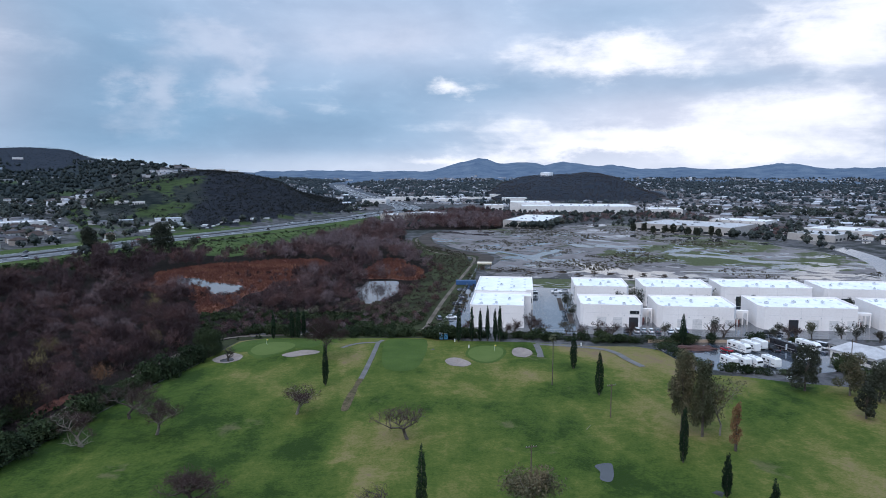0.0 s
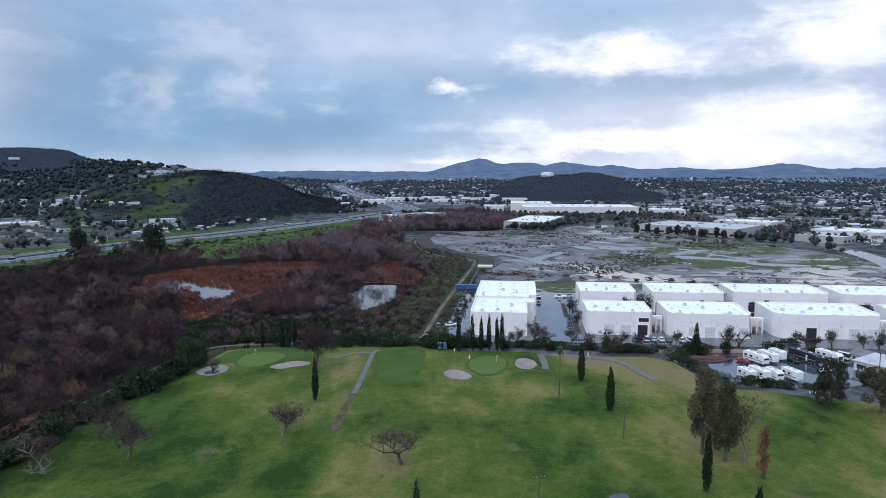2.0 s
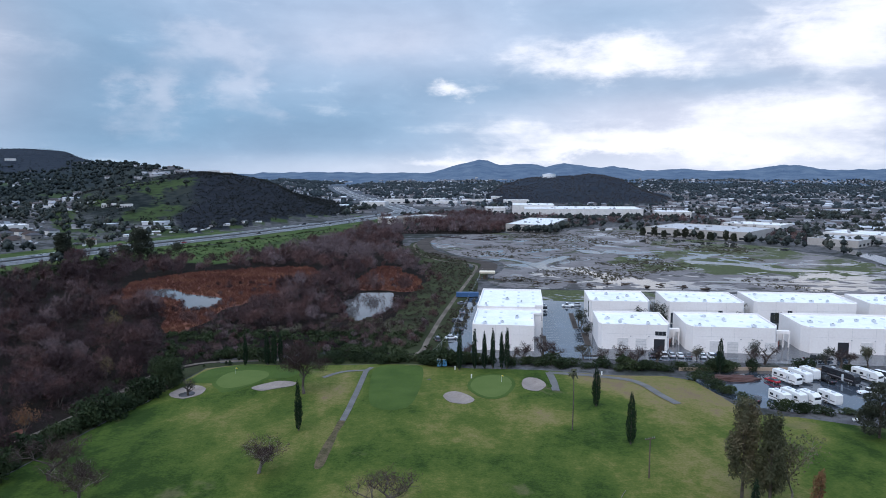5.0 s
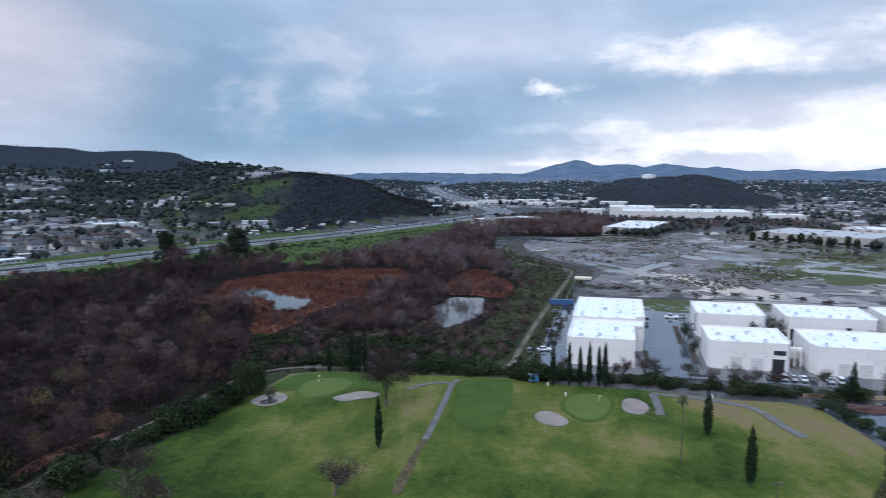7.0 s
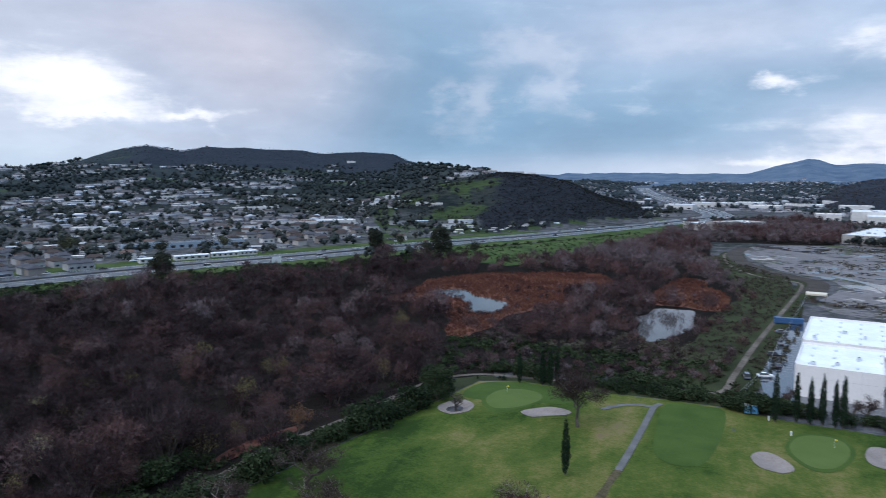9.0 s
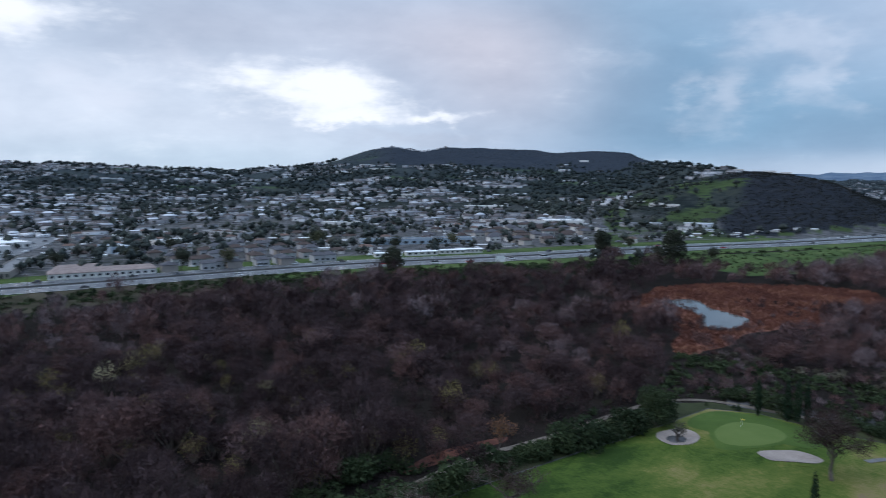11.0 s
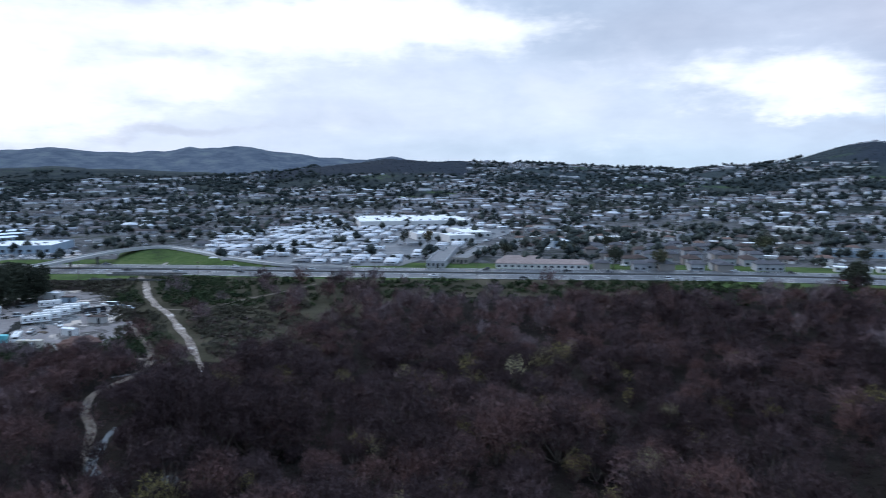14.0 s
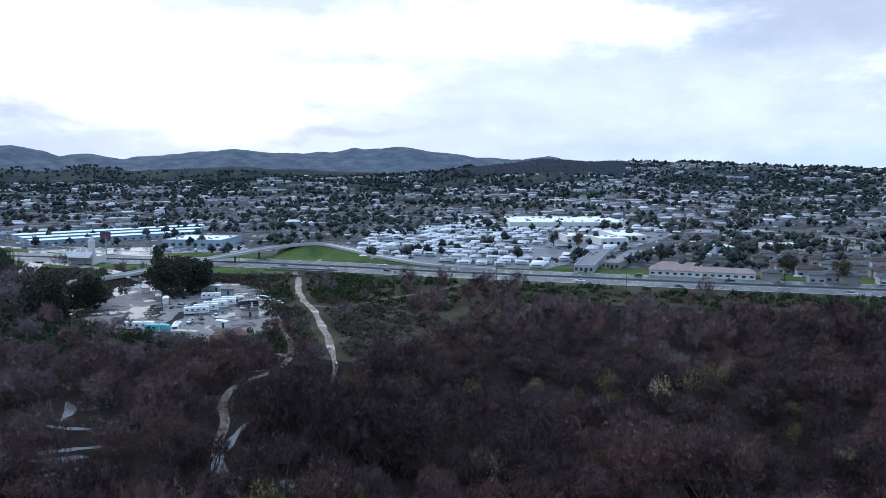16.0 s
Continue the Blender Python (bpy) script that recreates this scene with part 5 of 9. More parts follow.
sheet("track_verge", [(-101, 40), (-100, 100), (-97.2, 150), (-97, 183), (-93.8, 198), (-91.2, 211), (-88.3, 233), (-85, 247), (-75.5, 256.8), (-57, 259.8), (-28, 262.8), (-9, 266.5), (2, 268), (4, 257), (-5, 256), (-20, 256.5), (-46, 255), (-63, 256.5), (-74.5, 251.5), (-77, 236), (-79.5, 219), (-83, 206), (-87.5, 182), (-90.5, 165), (-92.5, 150), (-95.5, 120), (-98, 40)], M["levee"], flat_ground, 0, "rough weeds between the dirt track and the golf course", "grass", lift=0.035)
sheet("channel_verge", ragged_edge([(20, 440), (28, 462), (35, 500), (20, 530), (3, 560), (-8, 600), (-14, 650), (-28, 640), (-26, 600), (-16, 558), (0, 520), (17, 506), (20, 490), (14, 450)], 3, 95), M["levee"], flat_ground, 0, "weedy strip beside the drainage channel", "grass", lift=0.035)
zones = (([(-47, 296), (-20, 296), (-20, 322), (-47, 330)], 2.4, 0.9), ([(-445, -30), (-300, 20), (-262, 34), (-240, 48), (-258, 74), (-330, 62), (-440, 42)], 2.7, 1.0), (LEVEE, 2.3, 0.6), (LAWN, 6.0, 0.7), ([(-84, 244), (-74, 254), (-46, 257), (0, 258), (0, 266), (-60, 266), (-86, 256)], 2.6, 1.0), (CLEARING, 2.6, 1.1), ([(-104, 60), (-96, 60), (-86, 235), (-94, 240), (-102, 180)], 3.0, 1.0), (YARD, 4.5, 1.3), ([(-262, 60), (-300, 92), (-440, 60), (-430, 15), (-340, 40)], 4.2, 1.2), ([(-260, -80), (-345, -85), (-272, -40), (-258, 10), (-250, 0)], 4.2, 1.5),
         ([(-370, 290), (-402, 157), (-425, 74), (-400, 70), (-372, 150), (-338, 285)], 4.4, 1.5), ([(-370, 290), (-338, 285), (-262, 435), (-210, 515), (-215, 530), (-300, 430)], 4.4, 1.4), ([(-60, 270), (0, 270), (12, 320), (-30, 320)], 4.0, 1.1), ([(-345, -90), (-420, -105), (-470, -200), (-300, -200), (-240, -90)], 6.0, 1.7))
sx, sy, ss = [], [], []
for i, (p, step, k) in enumerate(zones):
    a, b = jitter_grid(p, step, 60 + i, 1.1)
    on = fbm(a, b, 14, 160 + i, 3) > 0.35
    a, b = a[on], b[on]
    sx.append(a), sy.append(b), ss.append(np.full(len(a), k))
low_x, low_y = np.concatenate([low_x, low_x + 2.1]), np.concatenate([low_y, low_y + 1.7])
sx, sy, ss = np.concatenate(sx + [low_x]), np.concatenate(sy + [low_y]), np.concatenate(ss + [np.full(len(low_x), 1.35)])
LOT = [(-345, -72), (-396, -74), (-400, -28), (-372, -6), (-330, 8), (-296, 18), (-272, 4), (-286, -28), (-304, -58)]
ok = free_of(sx, sy, [LOT, POND1, POND2, GOLF], [(RIVER, 4.2), (TRACK, 2.4), (FREEWAY, 27.0)] + [(s, 2.4) for s in STREAMS]) & (rng.random(len(sx)) < 0.86)
sx, sy, ss = sx[ok], sy[ok], ss[ok] * (0.7 + 0.7 * rng.random(ok.sum()))
tint_s = np.clip(0.35 + 0.3 * wave(sx, sy, 25, 6) + 0.15 * rng.normal(size=len(sx)), 0, 1)
leafy_s = ((near_line(sx, sy, FREEWAY) < 110) & (sy > 0)) | ((sx > -112) & (sx < 5) & (sy > 40) & (sy < 300))
for on_, leaf_, lab_ in ((~leafy_s, "leaf_bush", "low grey-green scrub on banks and road edges"), (leafy_s, "leaf_hedge", "dark green scrub along the track and freeway")):
    stuff("scrub", scatter(mound, sx[on_], sy[on_], np.zeros(on_.sum()), ss[on_], 71, tint_s[on_]), M[leaf_], lab_, "scrub")


gx3, gy3 = jitter_grid(THICKET, 4.0, 99, 0.9)
thick = [leaf_cloud(np.random.default_rng(230 + i), [(0, 0, 1.2), (1.0, 0.3, 1.0), (-0.9, 0.7, 1.1), (0.1, -1.0, 0.9)], [1.2, 1.0, 0.9, 1.0], 70, 0.6, 0.55, 0.4, 0.2, 0.4) for i in range(5)]
on = free_of(gx3, gy3, [LOT], [(RIVER, 4.0)] + [(s, 1.6) for s in STREAMS])
gx3, gy3 = gx3[on], gy3[on]
stuff("green_thicket", scatter(thick, gx3, gy3, np.zeros(len(gx3)), 0.9 + 0.9 * rng.random(len(gx3)), 75, rng.random(len(gx3))), M["leaf_hedge"], "dark green thicket below the gravel yard", "scrub")


tuftlet = [leaf_cloud(np.random.default_rng(240 + i), [(0, 0, 0.25), (0.9, 0.3, 0.2), (-0.8, 0.6, 0.2)], [(0.9, 0.9, 0.3)] * 3, 16, 0.75, 0.7, 0.3, 0.6, 0.3) for i in range(5)]
ux, uy = jitter_grid(rounded(MUD, 2), 2.3, 88, 0.9)
clump = fbm(ux, uy, 46, 31, 5)
rank = inside(ux, uy, [(34, 560), (96, 552), (112, 540), (160, 556), (150, 474), (92, 424), (34, 424)]) | inside(ux, uy, [(170, 650), (245, 600), (292, 520), (283, 461), (222, 461), (215, 520)])
ok = (clump > np.where(rank, 0.53, 0.62)) & (rng.random(len(ux)) < np.where(rank, 0.9, 0.5)) & free_of(ux, uy, POOLS, [])
stuff("mud_weeds", scatter(tuftlet, ux[ok], uy[ok], np.full(ok.sum(), 0.06), 0.35 + 0.75 * rng.random(ok.sum()) ** 2, 73, np.clip(0.2 + 0.35 * wave(ux[ok], uy[ok], 55, 37) + 0.12 * rng.normal(size=ok.sum()), 0, 1)), M["leaf_bush"], "dark and green weeds in patches across the muddy lot", "weeds")


# single garden and golf course trees
def conifer(seed, h, r):
    """A slim Italian cypress: thin trunk and a tight column of upright foliage."""
    rng = np.random.default_rng(seed)
    n = 34
    cs, rs = [], []
    for i in range(n):
        t = i / (n - 1)
        w = r * min(1.0, 0.45 + 2.2 * t) * (1 - t ** 2.4) ** 0.8 * (0.9 + 0.2 * rng.random()) + 0.06
        cs.append((rng.normal() * 0.08, rng.normal() * 0.08, h * (0.06 + 0.90 * t))), rs.append((w, w, h / n * 1.3))
    cr = leaf_cloud(rng, cs, rs, 1900, 0.5, 0.32, 0.12, 1.6, 0.72)
    return limb_arrays([((0, 0, -0.2), (0, 0, h * 0.3), 0.2, 0.16), ((0, 0, h * 0.3), (0, 0, h * 0.9), 0.16, 0.03)], 6), cr


def spreading(seed, h, twigs, spread=1.0, size=0.55, slim=0.09, depth=3, blob=0.8):
    rng = np.random.default_rng(seed)
    segs, tips = branching(rng, h, spread, 0.36, h * 0.26, 3, depth, 0.55, 0.6)
    tips = [t for t in tips if t[2] > h * 0.35]
    return limb_arrays(segs, 5), leaf_cloud(rng, tips, [blob * (0.6 + 0.7 * rng.random()) for _ in tips], twigs, size, slim, 0.5, 0.3, 0.1)


def leafy(seed, h, spread, leaves, size, blob, lean=0.0, depth=3, base=0.35, slim=0.5):
    rng = np.random.default_rng(seed)
    segs, tips = branching(rng, h, spread, 0.26, h * base, 3, depth, 0.3, 0.8)
    tips = [t for t in tips if t[2] > h * 0.25]
    return limb_arrays(segs, 5), leaf_cloud(rng, tips, [blob * (0.5 + 0.9 * rng.random()) for _ in tips], int(leaves * 1.25), size * 0.8, slim, 0.25, -0.1, 0.05)


def dense_tree(seed, h, w, leaves, size, droop=False):
    """A broad evergreen with foliage nearly down to the ground, in many uneven clumps."""
    rng = np.random.default_rng(seed)
    cs, rs, segs = [], [], [((0, 0, -0.2), (0, 0, h * 0.45), 0.35, 0.22)]
    for i in range(16):
        t = (i + 0.5) / 16
        z = h * (0.18 + 0.68 * t)
        q = w / 2 * (0.74 - 0.36 * max(0, t - 0.35) / 0.65) * rng.uniform(0.35, 1.0)
        a = i * 2.4 + rng.normal() * 0.4
        r = w * rng.uniform(0.13, 0.22)
        c = (q * math.cos(a), q * math.sin(a), z)
        cs.append(c), rs.append((r, r, r * (1.9 if droop else 0.85))), segs.append(((0, 0, min(z * 0.7, h * 0.44)), c, 0.12, 0.04))
    return limb_arrays(segs, 5), leaf_cloud(rng, cs, rs, leaves, size, *((0.30, 0.1, -0.9, 0.15) if droop else (0.6, 0.35, 0.0, 0.45)))


for i, (x, y, h, r, row) in enumerate(((5.7, 248.8, 13.8, 0.95, 1), (10.4, 250.4, 13.5, 0.85, 1), (13.5, 250.4, 12.6, 0.8, 1), (16.2, 251.2, 13.3, 0.85, 1), (18.9, 250.4, 12.4, 0.8, 1), (20.6, 250.4, 14.0, 0.9, 1), (-33.7, 196, 12.6, 0.95, 0), (40.7, 213.8, 11.8, 1.15, 0),
                                       (43.1, 188.5, 12.6, 1.25, 0), (-3.7, 116, 15.5, 1.0, 0), (50.9, 143, 12.8, 0.95, 0), (54.2, 128.2, 9.0, 0.95, 0), (56, 113, 10.5, 1.0, 0), (85, 244, 11.5, 1.2, 0), (-62.5, 254, 10.5, 0.75, 1), (-55.9, 255, 11.5, 0.9, 1), (-53.6, 255.3, 11.8, 0.95, 1), (-51.8, 256.5, 10.8, 0.8, 1))):
    tree_of("cypress_tree", pose(x, y, float(turf_height(x, y)), 0, 0, i * 50), *conifer(300 + i, h, r), M["bark"], M["leaf_cypress"], "tall slim dark cypress " + ("in a row beside the fairway" if row else "standing alone on the grass"), "tree", "cypress row" if row else "")
for i, (x, y, h, sp, n) in enumerate(((-37.1, 172.4, 8.2, 1.15, 4200), (-8.2, 156, 9.2, 0.9, 2600), (-78.3, 169.8, 9.5, 1.0, 4600), (-67, 158.5, 10.0, 0.8, 5200), (-80.8, 151.6, 9.0, 0.9, 4000), (-46, 122, 9.0, 1.5, 7000), (-34, 112, 7.5, 1.4, 1200), (-12, 118, 6.5, 1.2, 900))):
    tree_of("bare_golf_tree", pose(x, y, float(turf_height(x, y)), 0, 0, i * 71), *spreading(330 + i, h, int(n * 0.75), sp, 0.8, 0.07, 4, 0.95), M["bark_pale"] if i in (0, 3, 4) else M["bark"], M["twig_golf"], "leafless spreading tree with a pale trunk base on the golf course", "tree")
tree_of("bare_golf_tree", pose(-38.2, 225, 0.4, 0, 0, 20), *spreading(351, 15.0, 6500, 0.8, 0.9, 0.09, 3, 1.9), M["bark"], M["twig_golf"], "tall dark leafless tree with a broad crown beside a bunker", "tree")
tree_of("young_tree", pose(-70.3, 224.5, 0.1), *spreading(352, 5.0, 520, 0.5, 0.45, 0.16, 3, 0.6), M["bark"], M["leaf_dark"], "small dark tree growing in the middle of a bunker", "tree")
for i, (x, y, h, sp, n, size_, blob, leaf, lab) in enumerate(((56.5, 160.5, 21.5, 0.42, 5200, 0.5, 1.6, "leaf_euc", "tall eucalyptus with pale trunks and drooping olive foliage"), (60.0, 157, 19.5, 0.38, 4800, 0.5, 1.5, "leaf_euc", "tall olive eucalyptus beside its neighbour"), (64.5, 158, 15.0, 0.45, 1500, 0.6, 1.5, "leaf_euc", "thin half-bare eucalyptus on the golf course"),
                                                             (64.4, 148.8, 9.5, 0.35, 700, 0.5, 0.9, "leaf_rust", "small tree with sparse rust-coloured leaves"), (15.5, 118, 11.0, 0.9, 3600, 0.6, 1.8, "leaf_euc", "bushy olive-green tree on the golf course"), (102, 192.5, 14.5, 0.55, 4200, 0.7, 1.9, "leaf_dark", "dark green pine beside the storage yard"),
                                                             (111.5, 187, 13.0, 0.6, 3600, 0.7, 1.9, "leaf_euc", "brownish green tree beside the golf course"), (116, 181, 12.0, 0.6, 3200, 0.7, 1.8, "leaf_dark", "dark green tree beside the golf course"), (105.5, 169.5, 9.0, 0.6, 2000, 0.6, 1.4, "leaf_dark", "dark tree at the edge of the fairway"),
                                                             (120, 170, 11.0, 0.6, 2600, 0.7, 1.8, "leaf_dark", "dark green tree at the edge of the fairway"), (-78.5, 230.8, 9.0, 0.95, 5200, 0.65, 2.0, "leaf_hedge", "large round dark green bush beside a bunker"), (-95.5, 190, 9.5, 0.5, 700, 0.5, 1.0, "leaf_rust", "slender tree with sparse rust-brown leaves by the track"))):
    limbs, crown = dense_tree(360 + i, h, 13.5 if "large round" in lab else h * (0.75 if x > 80 else 0.37), int(n * 1.7), 0.62 if h > 19 else 0.42, h > 19) if "large round" in lab or x > 80 or h > 19 else leafy(360 + i, h, sp, n, size_, blob, base=0.35)
    if leaf == "leaf_rust" and x > 0:
        limbs, crown = dense_tree(390, 12.0, 3.4, 1500, 0.5, True)
    tree_of("golf_bush" if "bush" in lab else "golf_tree", pose(x, y, float(turf_height(x, y)) if x > -90 else 0, 0, 0, i * 40), limbs, crown, M["bark_pale"] if leaf == "leaf_euc" and h < 16 else M["bark"], M[leaf], lab, "bush" if "large round" in lab else "tree")


def bush(seed, r, n=420, size=0.45):
    rng = np.random.default_rng(seed)
    cs = [(rng.normal() * r * 0.4, rng.normal() * r * 0.4, r * (0.45 + 0.35 * rng.random())) for _ in range(6)]
    segs = [((0, 0, -0.1), c, 0.07, 0.03) for c in cs]
    return limb_arrays(segs, 4), leaf_cloud(rng, cs, [r * (0.45 + 0.2 * rng.random()) for _ in cs], n, size, 0.6, 0.4, 0.1, 0.6)


bushes = []
for i in range(6):
    ob = root("bush", pose(0, 0, -400), "rounded dark green bush along the edge of the golf course", "bush", "bushes round the golf course")
    lb, cr = bush(400 + i, 2.2, 1300, 0.34)
    part("stem", big_mesh("stem", *lb, M["bark"]), None, ob)
    part("foliage", big_mesh("foliage", *cr, M["leaf_hedge"], np.full(len(cr[0]), 0.15 * i)), None, ob)
    bushes.append(ob)
spots = [(-82.7, 213.2, 1.9), (-85.7, 201.3, 2.0), (-88, 193, 1.6), (-90.5, 184, 1.5), (-92, 176, 1.6), (-93.5, 166, 1.7), (-94.5, 157, 1.4), (-80.5, 222, 1.2), (-84, 207, 1.4), (-95.5, 147, 1.6), (-96.5, 138, 1.7), (-97.5, 128, 1.6), (-93, 152, 1.1), (-91, 170, 1.2), (-96, 118, 1.5), (-97, 108, 1.4), (-87, 209, 1.0), (-89.5, 197, 1.0), (-83, 218, 1.0), (-94.5, 142, 1.2), (-95.5, 132, 1.0)]
spots += [(-90.3 + 1.0 * math.sin(k * 2.3) + np.interp(k, [0, 9], [-4.5, 6.5]), 158 + 6.2 * k, 0.8 + 0.35 * math.sin(k * 1.9)) for k in range(10)]
spots += [(-108.5, 160, 1.2), (-106, 169, 1.0), (-111, 156, 1.1), (-113, 163, 0.9), (-107, 150, 1.1), (-105, 142, 1.0)]
spots += [(-72 + 7.3 * k, 262.5 + 1.5 * math.sin(k * 2.7) + 0.5 * k, 0.8 + 0.3 * math.sin(k * 1.3)) for k in range(9)]
spots += [(2.5 + 1.2 * k, 256.5 + 1.5 * math.sin(k * 2.1), 1.0 + 0.5 * (k % 3) / 2) for k in range(-6, 1)]
for k in range(34):
    x = -46 + k * 4.2
    if x < 95:
        spots.append((x + 1.3 * math.sin(k * 5.3), np.interp(x, [-46, 0, 30, 60, 95], [259.5, 260, 255, 250, 249]) + 1.2 * math.sin(k * 3.1), 0.55 + 0.45 * abs(math.sin(k * 1.7))))
spots += [(79, 233, 1.0), (80, 227, 0.9), (82, 219, 0.7), (88, 212, 0.7), (93, 210.5, 0.6), (98, 209.5, 0.7), (104, 209, 0.7), (110, 209, 0.8), (78, 239, 0.9), (98, 249, 0.7), (112, 248, 0.8), (126, 246, 0.8), (141, 240, 0.9), (147, 228, 1.0), (128, 205, 1.2), (136, 203, 1.2), (124, 212, 0.9)]
used = set()
for k, (x, y, s) in enumerate(spots):
    m = pose(x, y, 0, 0, 0, k * 77) @ Matrix.Diagonal((s, s, s * (0.85 + 0.2 * math.sin(k)), 1))
    if k % 6 not in used:
        used.add(k % 6)
        bushes[k % 6].matrix_basis = m
    else:
        copy_thing(bushes[k % 6], m)
# leafless shrubs in front of the white buildings
for i, (x, y, h, n) in enumerate(((32, 262, 7.5, 900), (27, 261, 5.5, 600), (36, 260, 5.0, 500), (58, 256, 6.0, 700), (63, 255.5, 5.5, 700), (69, 255, 6.0, 700), (52, 257, 4.5, 500), (24, 262, 4.5, 500), (99, 253, 6.0, 260), (104, 256, 6.0, 420), (9, 263, 5.0, 600), (126, 251.5, 6.0, 500), (129, 252, 5.0, 500))):
    tree_of("bare_shrub", pose(x, y, 0, 0, 0, i * 63), *spreading(430 + i, h, n * 2, 1.0, 0.6, 0.12, 2, 1.1), M["bark"], M["twig_golf"], "leafless brown shrub along the industrial yard fence", "shrub", "shrubs along the yard fence")
for i, (x, y, h, sp, leaf) in enumerate(((47, 262, 5.0, 0.8, "leaf_bush"), (101.5, 258, 7.5, 0.35, "leaf_dark"), (84.5, 262, 4.5, 0.7, "leaf_bush"), (122, 252.5, 6.5, 0.5, "leaf_dark"), (135, 252, 7.0, 0.4, "leaf_euc"), (145, 250, 7.0, 0.6, "leaf_dark"), (150, 250, 7.5, 0.6, "leaf_dark"), (158, 249, 4.5, 0.6, "leaf_bush"), (55, 308, 6.0, 0.7, "leaf_dark"), (56, 318, 6.5, 0.6, "leaf_dark"), (55.5, 296, 4.5, 0.7, "leaf_dark"), (86, 303, 8.0, 0.45, "leaf_dark"),
                                         (79.5, 309, 9.0, 0.3, "leaf_dark"), (64, 308, 5.0, 0.6, "leaf_dark"), (118, 306, 7.0, 0.4, "leaf_euc"), (112, 307, 5.5, 0.6, "leaf_dark"), (132, 306, 7.5, 0.6, "leaf_dark"), (137, 303, 6.5, 0.5, "leaf_euc"), (152, 304, 5.0, 0.5, "leaf_euc"), (172, 300, 6.5, 0.6, "leaf_dark"), (178, 302, 8.0, 0.4, "leaf_dark"), (185, 296, 6.5, 0.5, "leaf_euc"), (90, 318, 8.5, 0.5, "leaf_dark"), (89, 326, 8.0, 0.6, "leaf_dark"), (125, 325, 7.0, 0.6, "leaf_dark"))):
    tree_of("yard_tree", pose(x, y, 0.05, 0, 0, i * 47), *leafy(450 + i, h, sp, 700, 0.5, 1.0, base=0.3), M["bark"], M[leaf], "young ornamental tree between the white industrial buildings", "tree", "yard trees")


# palm, power poles
def palm(x, y, h):
    rng = np.random.default_rng(5)
    ob = root("palm_tree", pose(x, y, float(turf_height(x, y))), "tall thin palm with a small ragged crown", "tree")
    part("trunk", big_mesh("trunk", *limb_arrays([((0, 0, -0.2), (0.15, 0.05, h * 0.5), 0.17, 0.13), ((0.15, 0.05, h * 0.5), (0.1, 0, h - 0.6), 0.13, 0.11)], 7), M["bark"]), None, ob)
    vs, fs = [], []
    for k in range(34):
        a, e = rng.random() * 6.28, rng.uniform(-0.7, 1.1)
        d = np.array([math.cos(a) * math.cos(e), math.sin(a) * math.cos(e), math.sin(e)])
        s = np.cross(d, [0, 0, 1.0]); s /= np.linalg.norm(s) + 1e-9
        p, q, t = np.array([0.1, 0, h - 0.6]), np.array([0.1, 0, h - 0.6]) + d * 0.9, np.array([0.1, 0, h - 0.6]) + d * 1.5 + np.array([0, 0, -0.45])
        o = len(vs)
        vs += [p, q - s * 0.3, q + s * 0.3, t]
        fs += [(o, o + 1, o + 2), (o + 1, o + 3, o + 2)]
    part("fronds", big_mesh("fronds", np.array(vs), np.array(fs), M["leaf_euc"]), None, ob)


palm(31.4, 196.8, 14.5)


def power_pole(x, y, h, rz=0.0, arms=1, label="weathered wooden power pole with a cross-arm"):
    ob = root("power_pole", pose(x, y, float(turf_height(x, y)) if inside(x, y, GOLF) else float(land(x, y)), 0, 0, rz), label, "pole")
    part("post", tube(bmesh.new(), (0, 0, -0.3), (0, 0, h), 0.16, 0.11, 8), M["timber"], ob)
    for k in range(arms):
        part("crossarm", boxes((0, 0, h - 0.5 - k * 1.1, 2.4, 0.14, 0.16)), M["timber"], ob)
        for s in (-1.05, -0.5, 0.5, 1.05):
            part("insulator", tube(bmesh.new(), (s, 0, h - 0.34 - k * 1.1), (s, 0, h - 0.08 - k * 1.1), 0.06, 0.04, 6), M["metal"], ob)
    return ob


power_pole(42.0, 170.4, 8.6, 20)
power_pole(17.5, 134, 7.6, 15)
for x, y in ((-427, -32), (-415, 32), (-401, 116), (-384, 182), (-330, 400), (-520, 60), (-560, 150), (-500, -160), (-530, -130), (-470, -190)):
    power_pole(x, y, 12.0, 65)
power_pole(122, 205, 12.0, 80)


# ---- white industrial buildings ----
SKEW = -6.5


def turned(x, y, z=0.0, rz=0.0):
    return pose(x, y, z, 0, 0, rz)


